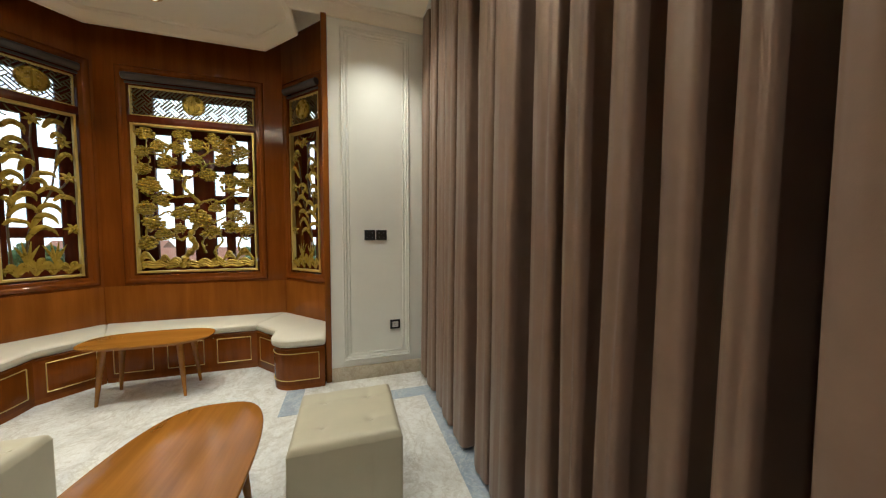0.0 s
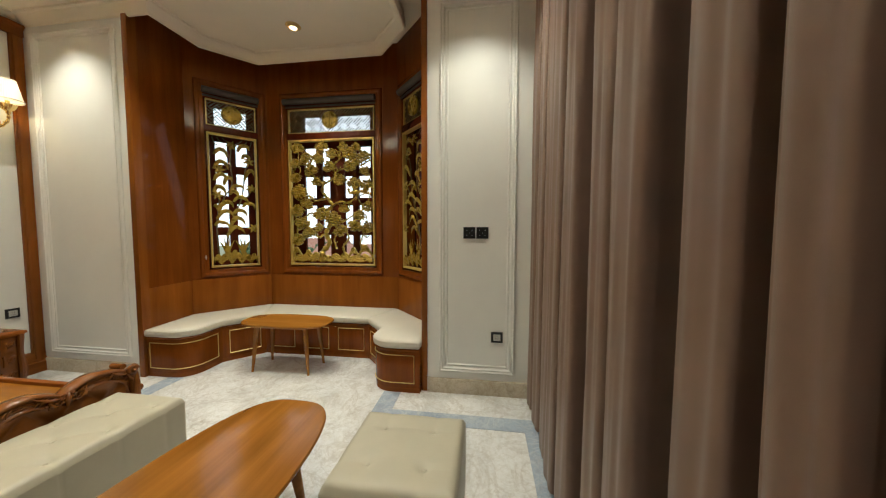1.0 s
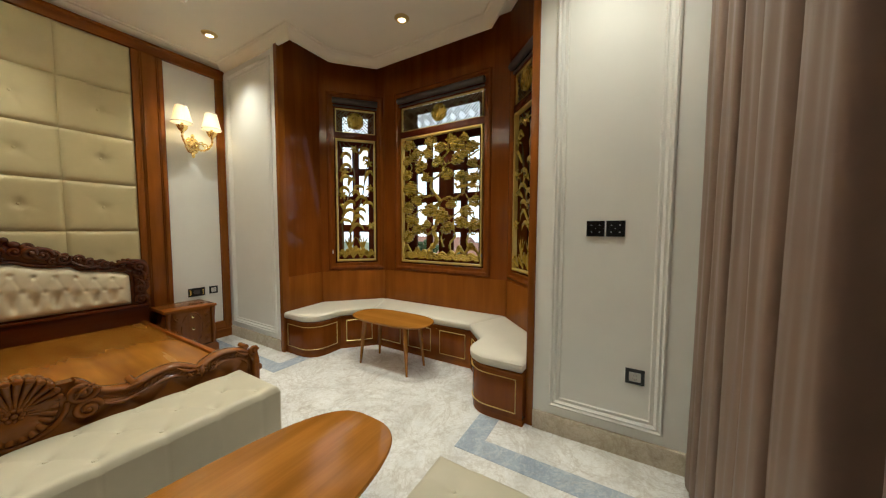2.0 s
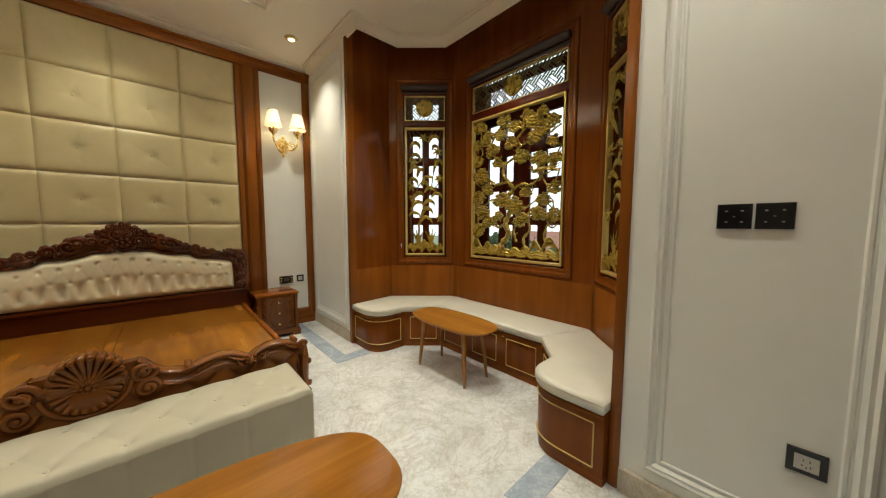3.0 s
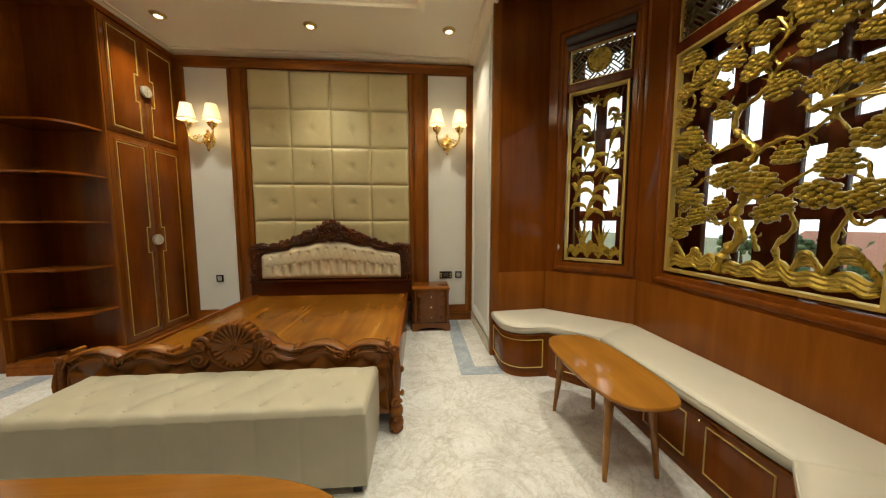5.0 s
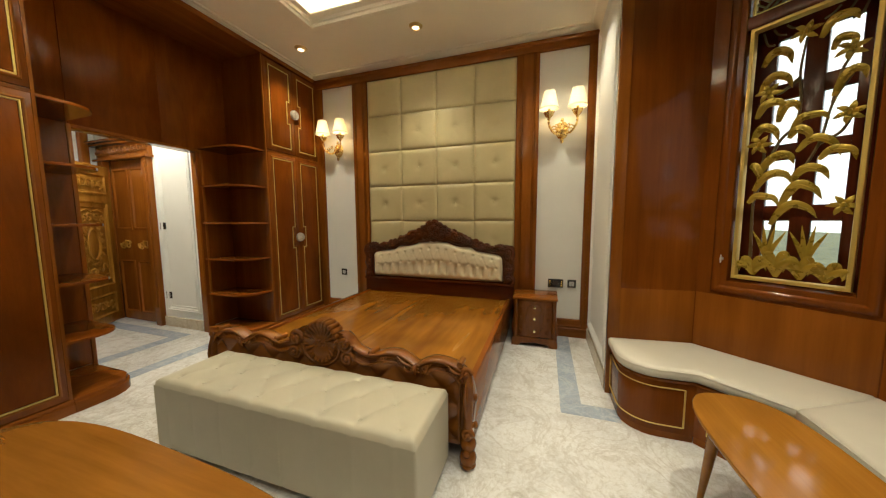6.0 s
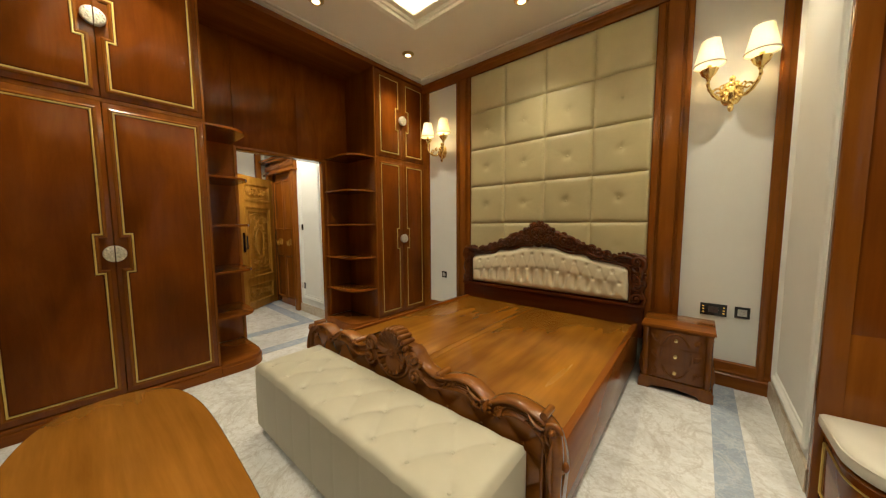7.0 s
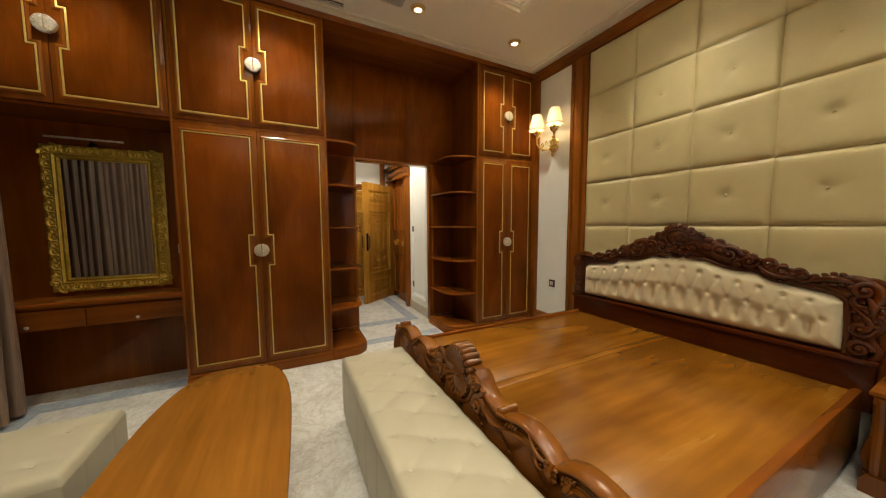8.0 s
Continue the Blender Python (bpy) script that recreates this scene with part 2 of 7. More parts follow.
def box(bm, x0, x1, y0, y1, z0, z1, r=0.0, m=None, seg=2):
    vs = [bm.verts.new((x, y, z)) for z in (z0, z1) for y in (y0, y1) for x in (x0, x1)]
    fs = [bm.faces.new([vs[i] for i in q]) for q in ((0, 2, 3, 1), (4, 5, 7, 6), (0, 1, 5, 4), (2, 6, 7, 3), (0, 4, 6, 2), (1, 3, 7, 5))]
    if r:
        es = {e for f in fs for e in f.edges}
        out = bmesh.ops.bevel(bm, geom=list(es), offset=r, segments=seg, affect="EDGES", profile=0.5)
        vs = list({v for f in out["faces"] for v in f.verts} | {v for v in vs if v.is_valid})
        vs = list({v for f in {f for v in vs for f in v.link_faces} for v in f.verts})
    if m is not None:
        for v in vs:
            v.co = m @ v.co
    return vs


def prism(bm, pts, z0, z1, m=None, inset=0.0):
    """A flat outline raised from z0 to z1, its upper rim drawn in by inset (a worn edge)."""
    n = len(pts)
    rings = [[(x, y, z0) for x, y in pts]]
    if inset:
        c = np.array(pts)
        area = sum(c[i][0] * c[(i + 1) % n][1] - c[(i + 1) % n][0] * c[i][1] for i in range(n))
        s = 1 if area > 0 else -1
        ins = []
        for i in range(n):
            a, p, q = Vector(pts[i - 1]), Vector(pts[i]), Vector(pts[(i + 1) % n])
            d1, d2 = (p - a).normalized(), (q - p).normalized()
            n1, n2 = Vector((-d1.y, d1.x)) * s, Vector((-d2.y, d2.x)) * s
            k = n1 + n2
            k = k / max(0.3, k.length_squared / 2) if k.length > 1e-6 else n1
            ins.append((p.x + k.x * inset, p.y + k.y * inset))
        rings += [[(x, y, z1 - inset) for x, y in pts], [(0.7 * x + 0.3 * u, 0.7 * y + 0.3 * w, z1 - 0.3 * inset) for (x, y), (u, w) in zip(pts, ins)], [(x, y, z1) for x, y in ins]]
    else:
        rings += [[(x, y, z1) for x, y in pts]]
    vr = [[bm.verts.new(m @ Vector(p) if m is not None else p) for p in ring] for ring in rings]
    bm.faces.new(vr[0][::-1])
    bm.faces.new(vr[-1])
    for a, b in zip(vr, vr[1:]):
        for i in range(n):
            bm.faces.new((a[i], a[(i + 1) % n], b[(i + 1) % n], b[i]))


def tube(bm, pts, r, n=6, flat=1.0, up=None, closed=False):
    """A round bar along pts; r is one radius or one a point; flat squeezes it along up."""
    pts = [Vector(p) for p in pts]
    k = len(pts)
    rs = r if isinstance(r, (list, tuple)) else [r] * k
    rings, ref = [], Vector(up) if up is not None else None
    for i, p in enumerate(pts):
        if closed:
            d = pts[(i + 1) % k] - pts[i - 1]
        else:
            d = pts[min(i + 1, k - 1)] - pts[max(i - 1, 0)]
        d = d.normalized() if d.length > 1e-9 else Vector((0, 0, 1))
        if ref is None:
            ref = Vector((0, 0, 1)) if abs(d.z) < 0.9 else Vector((1, 0, 0))
        s = d.cross(ref)
        s = s.normalized() if s.length > 1e-6 else d.orthogonal().normalized()
        t = s.cross(d).normalized()
        if up is None:
            ref = t
        rings.append([bm.verts.new(p + rs[i] * (math.cos(a) * s + flat * math.sin(a) * t)) for a in (2 * math.pi * j / n for j in range(n))])
    pairs = list(zip(rings, rings[1:])) + ([(rings[-1], rings[0])] if closed else [])
    for a, b in pairs:
        for j in range(n):
            bm.faces.new((a[j], a[(j + 1) % n], b[(j + 1) % n], b[j]))
    if not closed:
        bm.faces.new(rings[0][::-1])
        bm.faces.new(rings[-1])


def blob(bm, c, rx, ry, rz, u=8, v=5, m=None):
    c = Vector(c)
    rows = []
    for i in range(v + 1):
        a = math.pi * i / v
        k = 1 if i in (0, v) else u
        row = []
        for j in range(k):
            b = 2 * math.pi * j / u
            p = Vector((rx * math.sin(a) * math.cos(b), ry * math.sin(a) * math.sin(b), rz * math.cos(a)))
            row.append(bm.verts.new(c + (m @ p if m is not None else p)))
        rows.append(row)
    for a, b in zip(rows, rows[1:]):
        for j in range(u):
            q = [a[j % len(a)], a[(j + 1) % len(a)], b[(j + 1) % len(b)], b[j % len(b)]]
            q = list(dict.fromkeys(q))
            if len(q) > 2:
                bm.faces.new(q)


def lathe(bm, prof, n=20, m=None, wob=None):
    rings = []
    for r, z in prof:
        ring = []
        for j in range(n):
            a = 2 * math.pi * j / n
            rr = r * (wob(a, z) if wob else 1)
            p = Vector((rr * math.cos(a), rr * math.sin(a), z))
            ring.append(bm.verts.new(m @ p if m is not None else p))
        rings.append(ring)
    for a, b in zip(rings, rings[1:]):
        for j in range(n):
            bm.faces.new((a[j], a[(j + 1) % n], b[(j + 1) % n], b[j]))
    if prof[0][0] > 1e-6:
        bm.faces.new(rings[0][::-1])
    if prof[-1][0] > 1e-6:
        bm.faces.new(rings[-1])


def sheet(bm, nu, nv, f):
    g = [[bm.verts.new(f(i / nu, j / nv)) for i in range(nu + 1)] for j in range(nv + 1)]
    for j in range(nv):
        for i in range(nu):
            bm.faces.new((g[j][i], g[j][i + 1], g[j + 1][i + 1], g[j + 1][i]))
    return g


def molding(bm, path, prof, place, closed=True):
    """A profile of (inward, out) pairs carried along a plane outline (left of its way is inward); place maps (a, b, out) to the world."""
    n = len(path)
    rings = []
    for i in range(n):
        p = Vector(path[i])
        d1 = (p - Vector(path[i - 1])).normalized() if closed or i else None
        d2 = (Vector(path[(i + 1) % n]) - p).normalized() if closed or i < n - 1 else None
        d1, d2 = d1 or d2, d2 or d1
        n1, n2 = Vector((-d1.y, d1.x)), Vector((-d2.y, d2.x))
        k = n1 + n2
        k = k / max(0.25, k.length_squared / 2) if k.length > 1e-6 else n1
        rings.append([bm.verts.new(place(p.x + k.x * d, p.y + k.y * d, h)) for d, h in prof])
    pairs = list(zip(rings, rings[1:])) + ([(rings[-1], rings[0])] if closed else [])
    for a, b in pairs:
        for j in range(len(prof) - 1):
            bm.faces.new((a[j], a[j + 1], b[j + 1], b[j]))
    if not closed:
        for ring in (rings[0], rings[-1]):
            if len(ring) > 2:
                bm.faces.new(ring)


def rect(a0, a1, b0, b1):
    return [(a0, b0), (a1, b0), (a1, b1), (a0, b1)]


def on_x(x, s=1):
    return lambda a, b, h: (x + s * h, a, b)


def on_y(y, s=1):
    return lambda a, b, h: (a, y + s * h, b)


def on_z(z, s=1):
    return lambda a, b, h: (a, b, z + s * h)


def arc(cx, cy, r, a0, a1, n=8):
    return [(cx + r * math.cos(radians(a0 + (a1 - a0) * i / n)), cy + r * math.sin(radians(a0 + (a1 - a0) * i / n))) for i in range(n + 1)]


def spiral(c, r0, r1, a0, turns, u, w, n=22, rise=None):
    """Points of a scroll in the plane of u and w."""
    c, u, w = Vector(c), Vector(u), Vector(w)
    out = []
    for i in range(n + 1):
        f = i / n
        a = a0 + 2 * math.pi * turns * f
        r = r0 + (r1 - r0) * f
        out.append(c + r * (math.cos(a) * u + math.sin(a) * w) + (rise * f if rise is not None else Vector((0, 0, 0))))
    return out


def taper(n, r0, r1, mid=None):
    if mid is None:
        return [r0 + (r1 - r0) * i / (n - 1) for i in range(n)]
    return [(r0 + (mid - r0) * 2 * f) if f < 0.5 else (mid + (r1 - mid) * (2 * f - 1)) for f in (i / (n - 1) for i in range(n))]


def smooth_line(pts, n=6):
    """A Catmull-Rom line through pts."""
    p = [Vector(q) for q in pts]
    p = [2 * p[0] - p[1]] + p + [2 * p[-1] - p[-2]]
    out = []
    for i in range(1, len(p) - 2):
        for j in range(n):
            t = j / n
            a, b, c, d = p[i - 1], p[i], p[i + 1], p[i + 2]
            out.append(0.5 * (2 * b + (c - a) * t + (2 * a - 5 * b + 4 * c - d) * t * t + (3 * b - a - 3 * c + d) * t ** 3))
    return out + [p[-2]]


FRAME_PROF = [(0, 0), (0, 0.012), (0.012, 0.020), (0.022, 0.012), (0.034, 0.016), (0.046, 0.004), (0.046, 0)]

# ---------------------------------------------------------------- large structure
bm = B()
PLAN = [(-4.40, -4.45), (-0.6, -4.45), (-0.6, -1.62), (1.4, -1.62), (1.4, 3.2), (0.14, 3.2), (0.12, 3.56), (-0.58, 4.33), (-2.52, 4.33), (-3.22, 3.56), (-3.16, 3.05), (-4.40, 3.05)]
prism(bm, PLAN, -0.12, 0.0)
structure("floor", bm, FLOOR, "polished cream marble floor with grey-brown clouding", "floor")


def stripe(bm, pts, w=0.15):
    molding(bm, pts, [(-w / 2, 0.0), (-w / 2, 0.0025), (w / 2, 0.0025), (w / 2, 0.0)], on_z(0.0005), closed=False)


bm = B()
stripe(bm, [(-2.58, 2.93), (-2.58, 2.615), (-3.99, 2.615), (-3.99, 2.2)])
structure("floor_inlay_1", bm, INLAY, "blue-grey marble border strip let into the floor", "floor inlay")
bm = B()
stripe(bm, [(-0.43, 2.96), (-0.43, 2.63), (0.735, 2.63), (0.735, -0.95), (-0.2, -0.95)])
structure("floor_inlay_2", bm, INLAY, "blue-grey marble border strip let into the floor", "floor inlay")
bm = B()
stripe(bm, [(-1.75, -1.13), (-2.77, -1.13)])
stripe(bm, [(-1.70, -1.78), (-2.66, -1.78), (-2.66, -3.6)])
structure("floor_inlay_3", bm, INLAY, "blue-grey marble border strip in the passage floor", "floor inlay")

# the raised tray: hole in the slab, a ledge, and the upper ceiling
bm = B()
tx0, tx1, ty0, ty1 = TRAY
X0, X1, Y0, Y1 = -4.4, 1.4, -1.62, 2.95
for a in ((X0, tx0, Y0, Y1), (tx1, X1, Y0, Y1), (tx0, tx1, Y0, ty0), (tx0, tx1, ty1, Y1)):
    box(bm, *a, CEIL, CEIL + 0.06)
for a in ((tx0 - 0.05, tx0 + 0.10, ty0 - 0.05, ty1 + 0.05), (tx1 - 0.10, tx1 + 0.05, ty0 - 0.05, ty1 + 0.05), (tx0 + 0.10, tx1 - 0.10, ty0 - 0.05, ty0 + 0.08), (tx0 + 0.10, tx1 - 0.10, ty1 - 0.08, ty1 + 0.05)):
    box(bm, *a, CEIL + 0.06, CEIL + 0.075)
box(bm, tx0 - 0.3, tx1 + 0.3, ty0 - 0.3, ty1 + 0.3, 3.78, 3.84)
# hung ceiling of the bay, with an open blind pocket between it and the wooden walls
BAY_CEIL = [(-2.67, 2.95), (-2.67, 3.405), (-2.30, 3.80), (-0.80, 3.80), (-0.43, 3.405), (-0.43, 2.95)]
prism(bm, BAY_CEIL[::-1], CEIL, CEIL + 0.06)
box(bm, -0.43, X1, 2.95, 3.20, CEIL, CEIL + 0.06)
box(bm, -3.30, 0.30, 2.90, 4.50, 3.655, 3.71)
box(bm, -3.30, 0.30, 2.90, 2.949, CEIL + 0.06, 3.655)
for a in ((tx0 - 0.3, tx0 - 0.24, ty0 - 0.3, ty1 + 0.3), (tx1 + 0.24, tx1 + 0.3, ty0 - 0.3, ty1 + 0.3), (tx0 - 0.24, tx1 + 0.24, ty0 - 0.3, ty0 - 0.24), (tx0 - 0.24, tx1 + 0.24, ty1 + 0.24, ty1 + 0.3)):
    box(bm, *a, CEIL + 0.06, 3.78)
molding(bm, rect(tx0, tx1, ty0, ty1), [(0, 0.0), (-0.03, -0.006), (-0.045, -0.002), (-0.05, 0.0)], on_z(CEIL))
molding(bm, rect(tx0, tx1, ty0, ty1), [(0, 0.062), (0, 0.03), (0.02, 0.035), (0.03, 0.062)], on_z(CEIL))
structure("ceiling", bm, CEILING, "cream painted ceiling with a raised and lit tray", "ceiling")

bm = B()
box(bm, -4.26, -4.11, -1.62, 3.05, 0, 3.5)
structure("wall_west", bm, WHITE, "white painted bedroom wall behind the bed", "wall")
bm = B()
box(bm, -4.11, -2.94, 2.90, 3.05, 0, 3.5)
structure("wall_north_1", bm, WHITE, "white painted wall with a moulded panel", "wall")
bm = B()
box(bm, -0.1295, 0.2, 3.03, 3.085, 0, 3.5)
box(bm, 0.2, 1.4, 3.03, 3.20, 0, 3.5)
structure("wall_north_2", bm, WHITE, "white painted pier with a moulded panel and switches", "wall")
bm = B()
box(bm, 1.25, 1.4, -1.62, 3.03, 0, 3.5)
structure("wall_east", bm, WHITE, "plain wall behind the long curtain", "wall")
bm = B()
for a in ((-4.11, -2.85, 0, 3.5), (-1.81, 1.25, 0, 3.5), (-2.85, -1.81, 2.225, 3.5)):
    box(bm, a[0], a[1], -1.62, -1.505, a[2], a[3])
structure("wall_south", bm, WHITE, "wall behind the wardrobes with a passage opening", "wall")

CROWN = [(-0.016, 0.0), (-0.016, -0.096), (0, -0.100), (0.010, -0.094), (0.014, -0.078), (0.040, -0.052), (0.062, -0.028), (0.067, -0.018), (0.090, -0.014), (0.095, 0)]
NOOK = [(-2.90, 2.90), (-2.965, 3.47), (-2.41, 4.07), (-0.69, 4.07), (-0.135, 3.47), (-0.11, 3.03)]
bm = B()
room = [(-4.11, -0.90), (-4.11, 2.90)] + [(-2.67, 2.90)] + BAY_CEIL[1:-1] + [(-0.43, 3.03), (1.25, 3.03), (1.25, -0.90)]
molding(bm, room[::-1], CROWN, on_z(CEIL))
structure("crown_moulding", bm, CEILING, "cream plaster crown moulding under the ceiling", "moulding")


def wall_panel(name, place, a0, a1, b0, b1):
    bm = B()
    molding(bm, rect(a0, a1, b0, b1), FRAME_PROF + [], place)
    ob = structure(name, bm, WHITE, "white moulded rectangular wall panel frame", "wall moulding")
    bm = B()
    molding(bm, rect(a0 + 0.055, a1 - 0.055, b0 + 0.055, b1 - 0.055), [(0, 0), (0.003, 0.006), (0.012, 0.007), (0.018, 0)], place)
    part("inner_bead", bm, WHITE, ob)


wall_panel("trim_1", on_y(2.90, -1), -3.98, -3.03, 0.19, 3.31)
wall_panel("trim_2", on_y(3.03, -1), -0.02, 0.625, 0.19, 3.31)

SKIRT = [(0, 0), (0.018, 0), (0.018, 0.115), (0.014, 0.125), (0, 0.13)]
for name, pts in (("baseboard_1", [(-2.947, 2.90), (-4.07, 2.90)]), ("baseboard_2", [(1.25, 3.03), (-0.126, 3.03)])):
    bm = B()
    molding(bm, pts, SKIRT, on_z(0), closed=False)
    structure(name, bm, BASE_MARBLE, "beige marble skirting board", "baseboard")


# ---- wooden framing and upholstery of the wall behind the bed
def post(name, y0, y1, bands):
    bm = B()
    box(bm, -4.11, -4.075, y0, y1, 0.0, 3.385, 0.004)
    for a, b, h in bands:
        box(bm, -4.075, -4.075 + h, y0 + a, y0 + b, 0.0, 3.275, 0.006)
    return structure(name, bm, WOOD_TRIM, "moulded mahogany pilaster framing the padded wall", "wall trim")


post("trim_3", -0.20, 0.03, [(0.0, 0.038, 0.004), (0.045, 0.054, 0.012), (0.060, 0.165, 0.014), (0.171, 0.180, 0.012), (0.187, 0.23, 0.006)])
post("trim_4", 2.045, 2.30, [(0.0, 0.055, 0.006), (0.062, 0.071, 0.012), (0.077, 0.192, 0.014), (0.198, 0.207, 0.012), (0.214, 0.255, 0.004)])
post("trim_5", -0.86, -0.725, [(0.08, 0.125, 0.015)])
post("trim_6", 2.81, 2.897, [(0.01, 0.05, 0.015)])
bm = B()
box(bm, -4.11, -4.06, -0.86, 2.897, 3.275, 3.385, 0.006)
molding(bm, [(2.897, 3.385), (-0.86, 3.385)], [(0, 0.05), (0, 0.075), (0.02, 0.07), (0.03, 0.055), (0.045, 0.05)], on_x(-4.11), closed=False)
structure("trim_7", bm, WOOD_TRIM_Y, "mahogany head rail above the padded wall", "wall trim")
for name, y0, y1 in (("baseboard_3", 2.30, 2.897), ("baseboard_4", -0.725, -0.20)):
    bm = B()
    molding(bm, [(2.0 + (y0 - 2.0), 0), (y1, 0)], [(0, 0), (0, 0.06), (0.10, 0.06), (0.11, 0.048), (0.13, 0.05), (0.15, 0.036), (0.20, 0.034), (0.205, 0.0)], on_x(-4.11), closed=False)
    structure(name, bm, WOOD_TRIM_Y, "stepped mahogany skirting board", "baseboard")

pads = thing("padded_wall_panel", (-4.11, 1.035, 0.0), "champagne leather wall panel of square buttoned pads", "wall panel")
bm = B()
box(bm, -4.108, -4.09, 0.032, 2.043, 0.3, 3.273)
part("backing", bm, PADS, pads)
PW, ROWS_Z = 2.011 / 4, [0.43, 0.903, 1.376, 1.85, 2.323, 2.797, 3.272]
rnd = random.Random(4)
for j in range(6):
    for i in range(4):
        y0, z0, hz = 0.032 + PW * i, ROWS_Z[j], ROWS_Z[j + 1] - ROWS_Z[j]
        deep = 0.014 + 0.003 * rnd.random() if j in (2, 3) else 0.011 if j == 4 else 0.006
        folds = [(rnd.uniform(0, 6.28), rnd.uniform(0.003, 0.0055)) for _ in range(4)]

        def pad(u, v):
            k = (1 - abs(2 * u - 1) ** 11) * (1 - abs(2 * v - 1) ** 11)
            dx, dz = (u - 0.5) * PW, (v - 0.5) * hz
            r2 = dx * dx + dz * dz
            h = 0.024 * max(0, k) ** 0.6 - deep * math.exp(-r2 / 0.0016) - 0.35 * deep * math.exp(-r2 / 0.012)
            a = math.atan2(dz, dx)
            for f, s in folds:
                da = (a - f + math.pi) % (2 * math.pi) - math.pi
                h -= s * math.exp(-((da / 0.09) ** 2)) * math.exp(-r2 / 0.012) * (deep > 0.0105)
            return (-4.09 + h, y0 + u * PW, z0 + v * hz)

        bm = B()
        sheet(bm, 30, 30, pad)
        ob = part("wall_pad", bm, PADS, pads, angle=60)
        if deep > 0.0105:
            bm = B()
            blob(bm, (-4.09 + 0.026 - deep, y0 + PW / 2, z0 + hz / 2), 0.006, 0.011, 0.011, 8, 4)
            part("button", bm, PADS, ob)


# ---- the window bay, lined with mahogany
def frame_of(p, q):
    p, q = Vector((*p, 0)), Vector((*q, 0))
    u = (q - p).normalized()
    m = Matrix(((u.x, -u.y, 0, p.x), (u.y, u.x, 0, p.y), (0, 0, 1, 0), (0, 0, 0, 1)))
    return m, (q - p).length


WIN_Z0, WIN_Z1, TR_Z0, TR_Z1, BLIND_Z = 0.985, 2.575, 2.655, 2.955, 3.015


def bay_wall(name, p, q, opening=None):
    m, ln = frame_of(p, q)
    bm = B()
    z1 = 3.654
    if opening:
        a, b = opening
        for r in ((-0.02, a, 0, z1), (b, ln + 0.02, 0, z1), (a, b, 0, WIN_Z0 - 0.03), (a, b, BLIND_Z + 0.055, z1)):
            box(bm, r[0], r[1], 0, 0.26, r[2], r[3], 0, m)
    else:
        box(bm, -0.001, ln + 0.001, 0, 0.26, 0, z1, 0, m)
    ob = structure(name, bm, WOOD, "glossy mahogany panelled wall of the window bay", "wall")
    bm = B()
    box(bm, 0.006, ln - 0.006, -0.007, 0.0, 0.02, 0.855, 0.002, m)
    part("lower_panel", bm, WOOD_TRIM, ob)
    return m, ln


bay_wall("wall_bay_1", (-2.9045, 2.94), NOOK[1])
M_LEFT, _ = bay_wall("wall_bay_2", NOOK[1], NOOK[2], (0.165, 0.715))
M_MID, _ = bay_wall("wall_bay_3", NOOK[2], NOOK[3], (0.255, 1.445))
M_RIGHT, L_RIGHT = bay_wall("wall_bay_4", NOOK[3], NOOK[4], (0.102, 0.652))
bay_wall("wall_bay_5", NOOK[4], (-0.1145, 3.075))
bm = B()
box(bm, -0.178, -0.127, 3.017, 3.09, 0.0, CEIL - 0.05, 0.006)
structure("trim_8", bm, WOOD_TRIM, "mahogany edge post where the bay meets the white pier", "wall trim")
bm = B()
box(bm, -2.945, -2.884, 2.886, 2.965, 0.0, CEIL - 0.05, 0.005)
structure("trim_9", bm, WOOD_TRIM, "mahogany edge strip where the bay meets the white wall", "wall trim")


# ---------------------------------------------------------------- windows of the bay
def pt(m, u, z, w=0.0):
    return m @ Vector((u, w, z))


def medallion(m, cu, cz, r, parent):
    bm = B()
    t = m @ pose(cu, 0.005, cz, 90, 0, 0)
    lathe(bm, [(r, -0.006), (r, 0.012), (r * 0.93, 0.018), (r * 0.86, 0.012), (r * 0.84, 0.008), (0.0, 0.010)], 28, t)
    ob = part("medallion", bm, GOLD, parent, "round dull gold medallion with raised scrolls")
    bm = B()
    for s in (-1, 1):
        tube(bm, [pt(m, cu + s * (r * 0.12 + a * r * 0.35), cz + b * r, -0.008) for a, b in ((0, -0.6), (0.9, -0.45), (1.0, -0.1), (0.2, 0.05), (0.2, 0.35), (1.0, 0.3))], 0.007, 5)
        tube(bm, spiral(pt(m, cu + s * r * 0.42, cz + r * 0.45, -0.008), r * 0.26, r * 0.08, 0.5, s * 1.2, m.to_3x3() @ Vector((1, 0, 0)), (0, 0, 1), 14), 0.006, 5)
    tube(bm, [pt(m, cu, cz - r * 0.7, -0.008), pt(m, cu, cz + r * 0.7, -0.008)], 0.007, 5)
    part("relief", bm, GOLD, ob)


